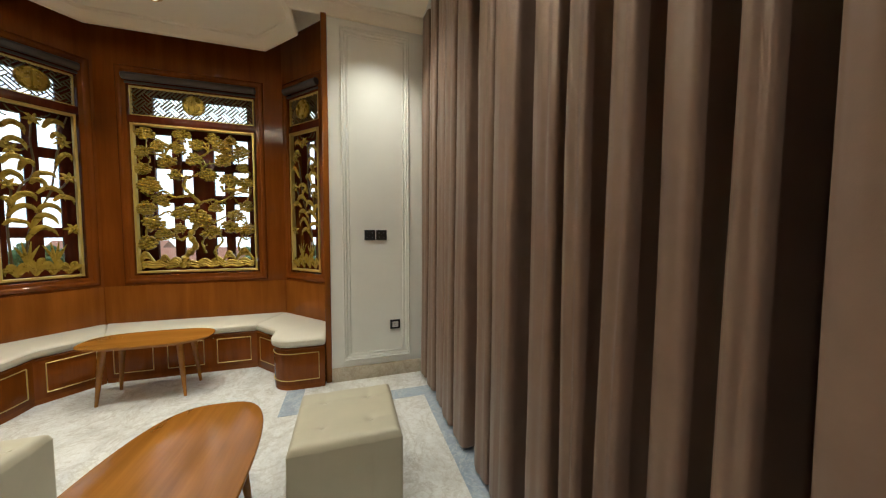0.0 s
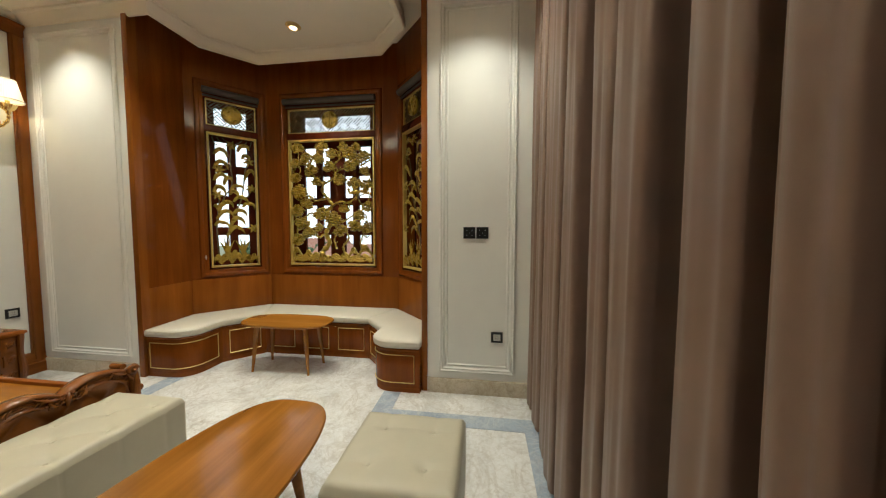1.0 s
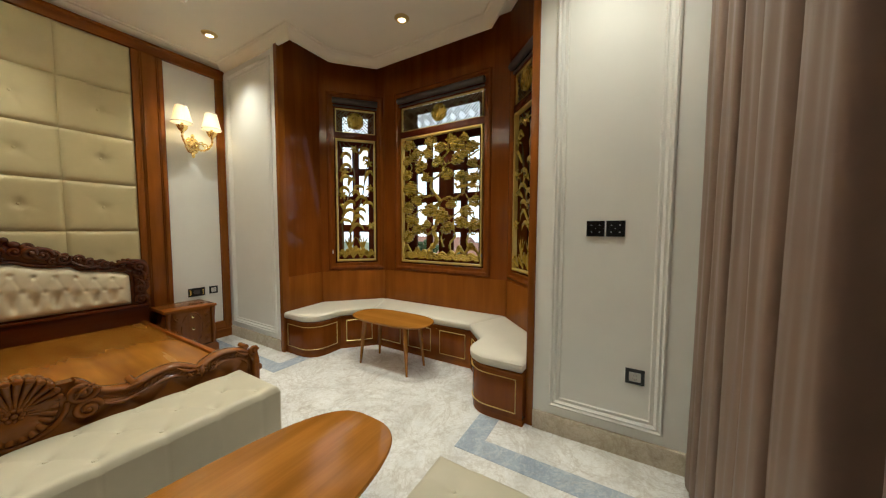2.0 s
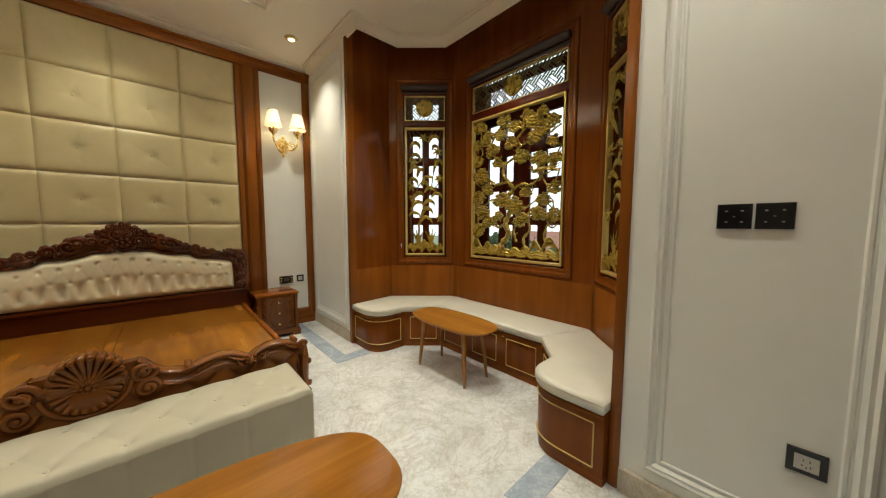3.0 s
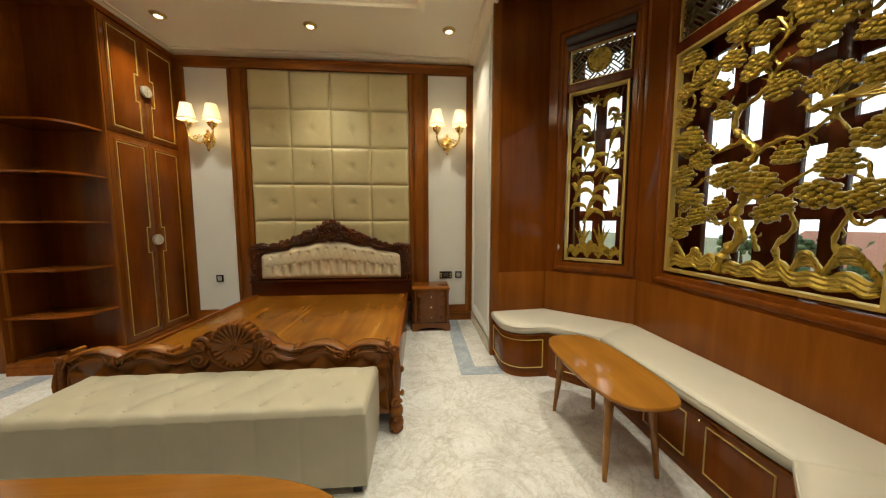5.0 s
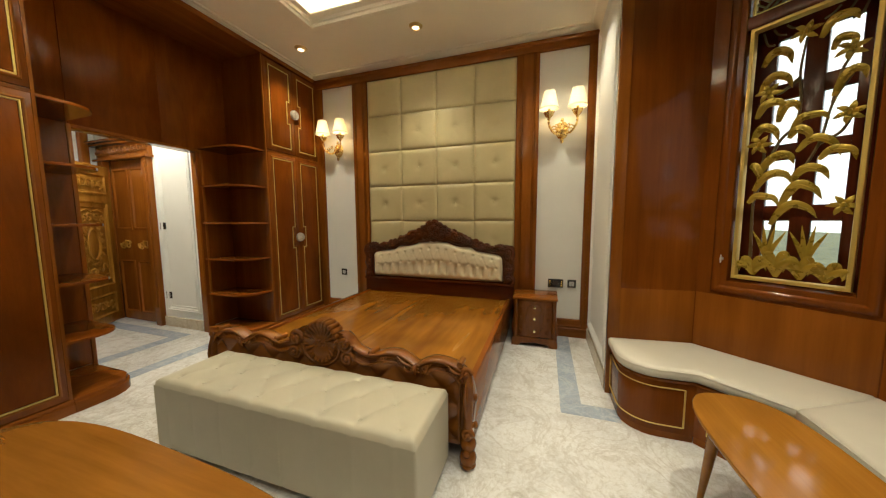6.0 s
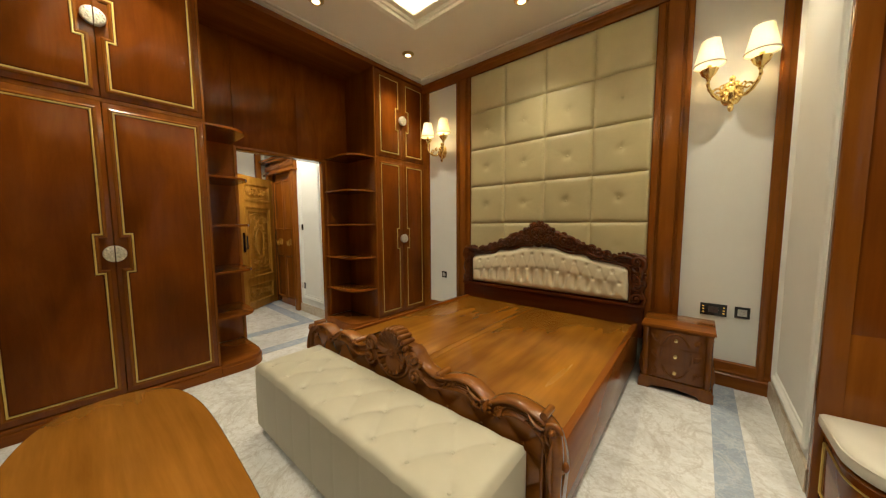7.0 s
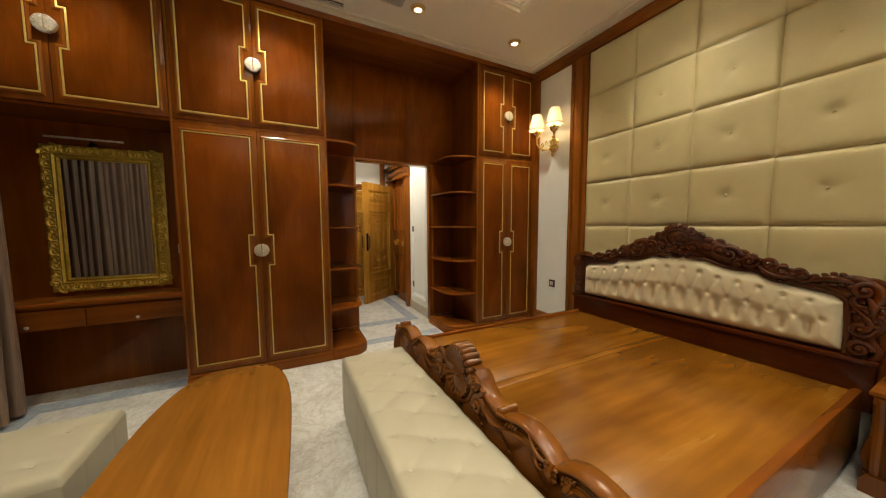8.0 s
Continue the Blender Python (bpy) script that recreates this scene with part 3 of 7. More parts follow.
def fret(m, u0, u1, z0, z1, parent):
    """Diagonal fretwork: square cells on the slant, with three bars each, turned in alternate cells."""
    bm = B()
    cell, r2 = 0.086, math.sqrt(0.5)

    def clip(p, q):
        lo, hi = 0.0, 1.0
        for ax, a0, a1 in ((0, u0, u1), (1, z0, z1)):
            d = q[ax] - p[ax]
            f0, f1 = sorted(((a0 - p[ax]) / d, (a1 - p[ax]) / d))
            lo, hi = max(lo, f0), min(hi, f1)
        return (p + (q - p) * lo, p + (q - p) * hi) if hi - lo > 0.02 else None

    n = int((u1 - u0 + z1 - z0) / cell) + 2
    for i in range(-1, n + 1):
        for j in range(-n, n + 1):
            for k in range(3):
                a = (k + 0.5) / 3
                ends = ((i + a, j - 0.12), (i + a, j + 1.12)) if (i + j) % 2 else ((i - 0.12, j + a), (i + 1.12, j + a))
                pq = clip(*(Vector((u0 + (e + f) * cell * r2, z0 + (e - f) * cell * r2)) for e, f in ends))
                if not pq:
                    continue
                c, d = (pq[0] + pq[1]) / 2, pq[1] - pq[0]
                h = d.length / 2
                box(bm, -h, h, -0.006, 0.010, -0.0042, 0.0042, 0, m @ pose(c.x, 0.030 + 0.0015 * ((i + j) % 2), c.y, 0, -math.degrees(math.atan2(d.y, d.x)), 0))
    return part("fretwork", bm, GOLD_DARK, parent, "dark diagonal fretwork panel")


def pine_clump(m, cu, cz, s, rng):
    """One cloud of pine needles: a rounded mound of overlapping egg-shaped scales."""
    bm = B()
    r = s * 0.150
    tilt = rng.uniform(-0.5, 0.5)
    c, q = math.cos(tilt), math.sin(tilt)
    rows = rng.choice(((2, 4, 5, 6, 5, 3), (1, 3, 4, 5, 4), (3, 5, 6, 5, 2), (2, 3, 5, 4, 3)))
    mid = (len(rows) - 1) / 2
    for k, n in enumerate(rows):
        off = 0.5 * (k % 2) + rng.uniform(-0.15, 0.15)
        for i in range(n):
            a = (i - (n - 1) / 2 + 0.3 * off) * r * 1.42 + rng.uniform(-0.12, 0.12) * r
            b = (mid - k) * r * 1.12 + rng.uniform(-0.1, 0.1) * r
            e = r * rng.uniform(0.84, 1.12)
            dome = 1 - (a * a + b * b) / (r * 5.2) ** 2
            blob(bm, pt(m, cu + a * c - b * q, cz + a * q + b * c, 0.012 - 0.022 * max(0, dome) - 0.003 * k + rng.uniform(-0.003, 0.003)), e, e, e * 0.70, 8, 5)
    return bm


def pine_screen(m, u0, u1, z0, z1, parent):
    rng = random.Random(11)
    w, h = u1 - u0, z1 - z0
    P = lambda a, b, d=0.0: pt(m, u0 + a * w, z0 + b * h, d)
    trunks = [((0.34, 0.02), (0.38, 0.10), (0.46, 0.17), (0.42, 0.25), (0.47, 0.33), (0.43, 0.41), (0.50, 0.48), (0.44, 0.54), (0.38, 0.60), (0.41, 0.68)),
              ((0.66, 0.06), (0.63, 0.14), (0.70, 0.21), (0.66, 0.29), (0.72, 0.35))]
    for k, l in enumerate(trunks):
        bm = B()
        line = smooth_line([P(*q) for q in l], 6)
        r0 = 0.034 if k == 0 else 0.016
        tube(bm, line, [r0 * (1 - 0.6 * i / len(line)) * (1 + 0.22 * math.sin(i * 1.7) + 0.12 * math.sin(i * 4.1)) for i in range(len(line))], 9)
        for i in range(4, len(line) - 6, 5):
            blob(bm, line[i] + m.to_3x3() @ Vector((rng.uniform(-0.6, 0.6) * r0, -0.6 * r0, 0)), r0 * 0.5, r0 * 0.4, r0 * 0.5, 7, 5)
        part("trunk", bm, GOLD, parent, "knotted gilt pine trunk carving")
    limbs = [((0.50, 0.48), (0.60, 0.51), (0.70, 0.50), (0.80, 0.55), (0.97, 0.58)), ((0.44, 0.54), (0.30, 0.52), (0.22, 0.56), (0.10, 0.52), (0.03, 0.56)), ((0.41, 0.66), (0.52, 0.70), (0.58, 0.76), (0.70, 0.78)),
             ((0.40, 0.66), (0.28, 0.72), (0.22, 0.80), (0.08, 0.82), (0.03, 0.78)), ((0.55, 0.73), (0.52, 0.80), (0.60, 0.86), (0.55, 0.93)), ((0.70, 0.78), (0.80, 0.83), (0.86, 0.80), (0.97, 0.84)),
             ((0.43, 0.41), (0.32, 0.38), (0.24, 0.42), (0.14, 0.38), (0.05, 0.41)), ((0.47, 0.33), (0.56, 0.36), (0.62, 0.34), (0.78, 0.40), (0.92, 0.34)), ((0.42, 0.25), (0.32, 0.22), (0.24, 0.27), (0.10, 0.18)),
             ((0.72, 0.35), (0.84, 0.30), (0.90, 0.22), (0.97, 0.24)), ((0.80, 0.55), (0.84, 0.64), (0.95, 0.68)), ((0.22, 0.80), (0.28, 0.88), (0.38, 0.92)), ((0.04, 0.40), (0.06, 0.28), (0.03, 0.16)),
             ((0.88, 0.10), (0.84, 0.18), (0.90, 0.28)), ((0.55, 0.12), (0.52, 0.20), (0.57, 0.26))]
    for k, l in enumerate(limbs):
        bm = B()
        line = smooth_line([P(*q) for q in l], 6)
        line = [p + m.to_3x3() @ Vector((rng.uniform(-0.005, 0.005), 0, rng.uniform(-0.005, 0.005))) for p in line]
        tube(bm, line, [0.014 * (1 - 0.6 * i / len(line)) * (1 + 0.25 * math.sin(i * 2.3)) for i in range(len(line))], 6)
        for i in range(3, len(line) - 2, 5):
            d = Vector((rng.uniform(-0.05, 0.05), 0, rng.choice((-1, 1)) * rng.uniform(0.03, 0.055)))
            tube(bm, [line[i], line[i] + m.to_3x3() @ (d * 0.6 + Vector((0.012, 0, 0))), line[i] + m.to_3x3() @ d], [0.006, 0.005, 0.003], 5)
        part("branch", bm, GOLD, parent)
    spots = [(0.08, 0.95), (0.18, 0.87), (0.38, 0.96), (0.50, 0.90), (0.64, 0.955), (0.80, 0.95), (0.88, 0.875), (0.74, 0.80), (0.91, 0.755), (0.31, 0.68), (0.60, 0.69), (0.92, 0.64), (0.10, 0.60), (0.055, 0.71),
             (0.07, 0.44), (0.37, 0.41), (0.65, 0.46), (0.83, 0.40), (0.20, 0.26), (0.60, 0.27), (0.78, 0.31), (0.12, 0.335), (0.24, 0.775), (0.93, 0.30), (0.47, 0.80), (0.34, 0.86), (0.05, 0.83), (0.20, 0.50), (0.77, 0.66), (0.93, 0.47), (0.52, 0.37), (0.07, 0.20), (0.33, 0.30), (0.72, 0.90)]
    for a, b in spots:
        s = rng.uniform(0.125, 0.185)
        s = min(s, 1.6 * w * min(a, 1 - a) + 0.03)
        part("pine_clump", pine_clump(m, u0 + a * w, z0 + b * h, s, rng), GOLD, parent)
    # thin crooked twigs that tie the clouds of needles to the limbs
    nodes = [q for l in trunks + limbs for q in l]
    for k, (a, b) in enumerate(spots):
        near = sorted(nodes, key=lambda q: (q[0] - a) ** 2 + ((q[1] - b) * 1.4) ** 2)[:2]
        for q in near:
            bm = B()
            mid = ((a + q[0]) / 2 + rng.uniform(-0.04, 0.04), (b + q[1]) / 2 + rng.uniform(-0.03, 0.03))
            far = (min(0.98, max(0.02, a + rng.uniform(-0.09, 0.09))), min(0.985, max(0.02, b + rng.uniform(-0.05, 0.05))))
            line = smooth_line([P(*q, 0.004), P(*mid, 0.008), P(a, b, 0.012), P(*far, 0.008)], 6)
            line = [p + m.to_3x3() @ Vector((rng.uniform(-0.004, 0.004), 0, rng.uniform(-0.004, 0.004))) for p in line]
            tube(bm, line, [0.0085 * (1 - 0.55 * i / len(line)) * (1 + 0.3 * math.sin(i * 2.1)) for i in range(len(line))], 6)
            part("twig", bm, GOLD, parent)
    # long-tailed bird on the outer limb
    bm = B()
    blob(bm, P(0.80, 0.585, -0.02), 0.060, 0.02, 0.026, 10, 6, m.to_3x3())
    tube(bm, smooth_line([P(0.765, 0.585, -0.02), P(0.73, 0.575, -0.02), P(0.715, 0.60, -0.02)], 4), taper(9, 0.020, 0.010), 6)
    blob(bm, P(0.712, 0.605, -0.02), 0.019, 0.014, 0.017, 8, 5, m.to_3x3())
    tube(bm, [P(0.70, 0.605, -0.02), P(0.675, 0.60, -0.02)], [0.007, 0.001], 5)
    for i in range(8):
        f = i / 7
        tube(bm, smooth_line([P(0.83, 0.59, -0.02), P(0.90, 0.575 + 0.03 * f, -0.02), P(0.985, 0.56 + 0.12 * f, -0.015)], 4), taper(9, 0.008, 0.003, 0.010), 5)
    for i in range(5):
        tube(bm, smooth_line([P(0.78, 0.60, -0.03), P(0.77 + 0.02 * i, 0.635, -0.03), P(0.755 + 0.028 * i, 0.675 - 0.008 * i, -0.025)], 3), taper(7, 0.009, 0.003), 5)
    part("bird", bm, GOLD, parent, "gilt carved long-tailed bird")
    # two deer-like stumps, swirling water and stepped rocks along the foot
    for k in range(8):
        bm = B()
        a = 0.02 + 0.12 * k
        for i in range(3):
            line = smooth_line([P(max(0.01, a - 0.04), 0.015 + 0.016 * i), P(a + 0.03, 0.028 + 0.018 * i + 0.012 * (k % 3)), P(a + 0.09, 0.02 + 0.017 * i), P(min(0.985, a + 0.17), 0.03 + 0.016 * i)], 5)
            tube(bm, line, taper(len(line), 0.010, 0.010, 0.016), 6)
        part("water_swirl", bm, GOLD, parent)
    for cx_, n, rr in ((0.90, 5, 0.085), (0.76, 4, 0.06), (0.05, 4, 0.06), (0.20, 3, 0.045)):
        bm = B()
        for i in range(n):
            f = 1 - i / (n + 0.5)
            line = [P(min(0.985, max(0.012, cx_ + rr * f * math.cos(t))), 0.05 + 0.022 * i + 0.7 * rr * f * math.sin(t), -0.006 * i) for t in (math.pi * (1 - j / 10) for j in range(11))]
            tube(bm, line, 0.013, 6)
        part("rock_curl", bm, GOLD, parent)


def leaf(bm, m, pts, wide):
    line = smooth_line([pt(m, *p) for p in pts], 6)
    n = len(line)
    tube(bm, line, [max(0.0015, wide * math.sin(math.pi * (0.12 + 0.88 * i / (n - 1))) ** 0.8) for i in range(n)], 6, 0.28, m.to_3x3() @ Vector((0, 1, 0)))


# leaves as foot, crest and tip, stems as lines, flower hearts: shares of the panel's width and height
ORCHID_LEAVES = [((0.10, 0.36), (0.30, 0.425), (0.46, 0.385)), ((0.12, 0.42), (0.33, 0.495), (0.47, 0.455)), ((0.37, 0.29), (0.54, 0.375), (0.74, 0.315)), ((0.30, 0.22), (0.50, 0.30), (0.72, 0.245)),
                 ((0.45, 0.385), (0.62, 0.435), (0.78, 0.385)), ((0.48, 0.50), (0.68, 0.54), (0.85, 0.465)), ((0.68, 0.46), (0.86, 0.49), (0.97, 0.445)), ((0.40, 0.555), (0.52, 0.58), (0.58, 0.52)),
                 ((0.42, 0.58), (0.56, 0.625), (0.74, 0.60)), ((0.05, 0.565), (0.18, 0.61), (0.31, 0.55)), ((0.05, 0.31), (0.22, 0.335), (0.36, 0.295)), ((0.05, 0.455), (0.13, 0.445), (0.13, 0.37)),
                 ((0.74, 0.68), (0.88, 0.755), (0.97, 0.715)), ((0.60, 0.895), (0.74, 0.945), (0.88, 0.915)), ((0.70, 0.84), (0.79, 0.87), (0.88, 0.825)), ((0.28, 0.625), (0.36, 0.685), (0.46, 0.655)),
                 ((0.09, 0.855), (0.25, 0.895), (0.37, 0.835)), ((0.08, 0.755), (0.24, 0.805), (0.39, 0.745)), ((0.07, 0.655), (0.21, 0.705), (0.35, 0.665))]
ORCHID_STEMS = [((0.27, 0.10), (0.37, 0.29), (0.48, 0.385), (0.66, 0.52), (0.74, 0.66), (0.87, 0.745)), ((0.10, 0.32), (0.28, 0.53), (0.43, 0.60), (0.47, 0.68), (0.44, 0.80), (0.47, 0.92)), ((0.12, 0.08), (0.10, 0.30), (0.13, 0.42)),
                ((0.45, 0.78), (0.28, 0.74), (0.20, 0.745)), ((0.74, 0.66), (0.78, 0.76), (0.86, 0.82)), ((0.66, 0.52), (0.82, 0.55), (0.90, 0.60)), ((0.13, 0.42), (0.17, 0.50), (0.13, 0.54))]
ORCHID_FLOWERS = [(0.47, 0.935), (0.85, 0.825), (0.89, 0.61), (0.13, 0.545), (0.92, 0.29), (0.18, 0.745)]


def orchid_screen(m, u0, u1, z0, z1, parent, seed, flip):
    rng = random.Random(seed)
    w, h = u1 - u0, z1 - z0
    X = lambda a: u0 + (1 - a if flip else a) * w
    Z = lambda b: z0 + b * h
    for l in ORCHID_STEMS:
        bm = B()
        line = smooth_line([pt(m, X(a), Z(b), 0.012) for a, b in l], 6)
        tube(bm, line, taper(len(line), 0.010, 0.006), 6)
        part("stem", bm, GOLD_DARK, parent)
    for p, c, q in ORCHID_LEAVES:
        bm = B()
        d = rng.uniform(-0.010, 0.004)
        half = ((p[0] + c[0]) / 2 - 0.02 * (c[0] - p[0]), (p[1] + c[1]) / 2 + 0.014)
        far = ((c[0] + q[0]) / 2 + 0.03, (c[1] + q[1]) / 2 + 0.010)
        leaf(bm, m, [(X(p[0]), Z(p[1]), 0.004 + d), (X(half[0]), Z(half[1]), -0.010 + d), (X(c[0]), Z(c[1]), -0.016 + d), (X(far[0]), Z(far[1]), -0.012 + d), (X(q[0]), Z(q[1]), -0.002 + d)], rng.uniform(0.021, 0.026))
        tube(bm, smooth_line([pt(m, X(half[0]), Z(half[1]) - 0.004, -0.017 + d), pt(m, X(c[0]), Z(c[1]) - 0.004, -0.023 + d), pt(m, X(far[0]), Z(far[1]) - 0.004, -0.019 + d)], 5), 0.0035, 5)
        part("leaf", bm, GOLD, parent)
    for s in (0.06, 0.94):
        bm = B()
        k = 1 if s < 0.5 else -1
        for da, db in ((0.0, 0.045), (0.10, 0.020), (0.22, 0.012)):
            tube(bm, smooth_line([pt(m, X(s + k * da), Z(0.99), 0.01), pt(m, X(s + k * (da + 0.05)), Z(0.985 - db), 0.01), pt(m, X(s + k * (da + 0.12)), Z(0.975 - db), 0.01)], 4), 0.006, 5)
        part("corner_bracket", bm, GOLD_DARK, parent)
    for a, b in ORCHID_FLOWERS:
        bm = B()
        t0 = rng.uniform(-0.3, 0.3)
        for k in range(6):
            t = k * math.pi / 3 + t0
            leaf(bm, m, [(X(a), Z(b), -0.010), (X(a) + 0.032 * math.cos(t), Z(b) + 0.032 * math.sin(t), -0.022), (X(a) + 0.066 * math.cos(t + 0.12), Z(b) + 0.060 * math.sin(t + 0.12), -0.010)], 0.0135)
        blob(bm, pt(m, X(a), Z(b), -0.024), 0.012, 0.012, 0.018, 7, 4)
        part("flower", bm, GOLD, parent)
    for a, tall in ((0.17, 0.075), (0.40, 0.10), (0.62, 0.085), (0.84, 0.07)):
        for k, (dx, top) in enumerate(((-0.26, 0.7), (-0.15, 1.0), (0.14, 1.05), (0.27, 0.75))):
            bm = B()
            tip = min(0.97, max(0.03, a + dx))
            leaf(bm, m, [(X(a), Z(0.008), -0.002), (X(a + dx * 0.25), Z(tall * top * 0.8), -0.014 - 0.003 * k), (X(a + dx * 0.62), Z(tall * top), -0.018 - 0.003 * k), (X(tip), Z(tall * top * 0.35), -0.006)], 0.019)
            part("grass_leaf", bm, GOLD, parent)
    for k in range(8):
        bm = B()
        a = 0.30 + 0.36 * (k // 4)
        t = (k % 4 - 1.5) * 0.5
        leaf(bm, m, [(X(a), Z(0.07), -0.006), (X(a + 0.09 * math.sin(t)), Z(0.13), -0.014), (X(a + 0.24 * math.sin(t)), Z(0.12 + 0.10 * math.cos(t)), -0.008)], 0.012)
        part("spike_leaf", bm, GOLD, parent)


def bay_window(name, m, u0, u1, label, cleat=0):
    win = tagged(new(name), label, "window", kind="structure")
    c = (m @ Vector(((u0 + u1) / 2, 0, WIN_Z0 - 0.1)))
    win.location = c
    ORIGIN[win.name] = c.copy()
    room_side = lambda a, b, h: m @ Vector((a, -h, b))
    bm = B()
    top = BLIND_Z + 0.06
    molding(bm, rect(u0 - 0.105, u1 + 0.105, WIN_Z0 - 0.11, top + 0.075), [(0, 0), (0.004, 0.008), (0.016, 0.015), (0.034, 0.016), (0.046, 0.010), (0.052, 0.004), (0.084, 0.004), (0.088, -0.004), (0.088, -0.24)], room_side)
    part("casing", bm, WOOD, win, "mahogany moulded window casing")
    bm = B()
    box(bm, u0 - 0.02, u1 + 0.02, 0.0, 0.05, WIN_Z1, TR_Z0, 0.004, m)
    part("transom_rail", bm, WOOD_DARK, win)
    bm = B()
    box(bm, u0 - 0.02, u1 + 0.02, 0.0, 0.05, TR_Z1, top, 0.004, m)
    part("head_rail", bm, WOOD_DARK, win)
    bm = B()
    molding(bm, rect(u0, u1, WIN_Z0, WIN_Z1), [(0, -0.02), (0, 0.020), (0.003, 0.024), (0.019, 0.024), (0.022, 0.018), (0.024, -0.02)], lambda a, b, h: m @ Vector((a, 0.02 - h, b)))
    part("gold_border", bm, GILT_LINE, win, "flat gilt border strip")
    bm = B()
    molding(bm, rect(u0, u1, TR_Z0, TR_Z1), [(0, -0.02), (0, 0.010), (0.010, 0.010), (0.013, -0.02)], lambda a, b, h: m @ Vector((a, 0.02 - h, b)))
    part("transom_border", bm, GILT_LINE, win)
    fret(m, u0 + 0.012, u1 - 0.012, TR_Z0 + 0.012, TR_Z1 - 0.012, win)
    medallion(m, (u0 + u1) / 2, (TR_Z0 + TR_Z1) / 2, 0.105, win)
    bm = B()
    t = m @ pose((u0 + u1) / 2, -0.030, BLIND_Z + 0.02, 0, 90, 0)
    lathe(bm, [(0.032, -(u1 - u0) / 2 - 0.03), (0.036, -(u1 - u0) / 2 - 0.025), (0.036, (u1 - u0) / 2 + 0.025), (0.032, (u1 - u0) / 2 + 0.03)], 16, t)
    roll = part("blind_roll", bm, BLIND, win, "dark brown rolled-up roller blind")
    bm = B()
    box(bm, u0 - 0.025, u1 + 0.025, -0.012, 0.004, BLIND_Z - 0.045, BLIND_Z - 0.022, 0.004, m)
    part("bottom_bar", bm, BLIND, roll)
    if cleat:
        bm = B()
        uc = u0 - 0.049 if cleat < 0 else u1 + 0.010
        box(bm, uc - 0.004, uc + 0.004, -0.036, -0.030, 1.085, 1.140, 0.002, m)
        box(bm, uc - 0.008, uc + 0.008, -0.032, -0.010, 1.102, 1.122, 0.003, m)
        part("cord_cleat", bm, GREY_FACE, win)
    # outer sashes
    y0, y1 = 0.17, 0.215
    bm = B()
    st = 0.15 if u1 - u0 > 0.8 else 0.12
    ub, ut, zb, zt = u0 - 0.035, u1 + 0.035, WIN_Z0 - 0.05, TR_Z1 + 0.05
    for a in ((ub, ub + st, zb, zt), (ut - st, ut, zb, zt), (ub, ut, zb, zb + 0.13), (ub, ut, zt - 0.09, zt), (ub, ut, TR_Z0 - 0.14, TR_Z0 + 0.03)):
        box(bm, a[0], a[1], y0, y1, a[2], a[3], 0.006, m)
    part("sash_frame", bm, WOOD_DARK, win)
    cols = [0.292, 0.5, 0.708] if u1 - u0 > 0.8 else [0.5]
    for f in cols:
        bm = B()
        wd = 0.105 if f == 0.5 and len(cols) > 1 else 0.045
        uc = ub + f * (ut - ub)
        box(bm, uc - wd, uc + wd, y0 + 0.004, y1 - 0.004, zb + 0.05, TR_Z0, 0.005, m)
        part("mullion", bm, WOOD_DARK, win)
    for zc in (1.42, 1.81, 2.19):
        bm = B()
        box(bm, ub + 0.05, ut - 0.05, y0 + 0.008, y1 - 0.008, zc - 0.05, zc + 0.05, 0.005, m)
        part("glazing_bar", bm, WOOD_DARK, win)
    bm = B()
    box(bm, ub + 0.02, ut - 0.02, 0.190, 0.196, zb + 0.02, zt - 0.02, 0, m)
    g = part("pane", bm, GLASS, win, "clear window glass")
    g.visible_shadow = False
    return win


SET_BACK = pose(0, 0.026, 0)
w1 = bay_window("window_1", M_LEFT, 0.19, 0.69, "narrow bay window with gilt orchid screen and rolled blind", -1)
orchid_screen(M_LEFT @ SET_BACK, 0.214, 0.666, WIN_Z0 + 0.024, WIN_Z1 - 0.024, w1, 5, False)
w2 = bay_window("window_2", M_MID, 0.28, 1.42, "wide bay window with gilt pine-tree screen and rolled blind", 1)
pine_screen(M_MID @ SET_BACK, 0.304, 1.396, WIN_Z0 + 0.024, WIN_Z1 - 0.024, w2)
w3 = bay_window("window_3", M_RIGHT, L_RIGHT - 0.69, L_RIGHT - 0.19, "narrow bay window with gilt chrysanthemum screen and rolled blind")
orchid_screen(M_RIGHT @ SET_BACK, L_RIGHT - 0.666, L_RIGHT - 0.214, WIN_Z0 + 0.024, WIN_Z1 - 0.024, w3, 8, True)

# ---------------------------------------------------------------- built-in bench of the bay
SEAT_Z = 0.395
FRONT_L = [(-2.885, 2.915), (-2.62, 2.915)] + arc(-2.62, 3.105, 0.19, -90, 0, 8)[1:] + [(-2.43, 3.30)]
FRONT_R = [(-0.64, 3.32), (-0.64, 3.155)] + arc(-0.45, 3.155, 0.19, 180, 270, 8)[1:] + [(-0.185, 2.965)]
MID_L, MID_R = (-2.15, 3.61), (-0.90, 3.61)
BL, BCL, BCR, BR = (-2.945, 3.455), (-2.395, 4.055), (-0.705, 4.055), (-0.155, 3.455)


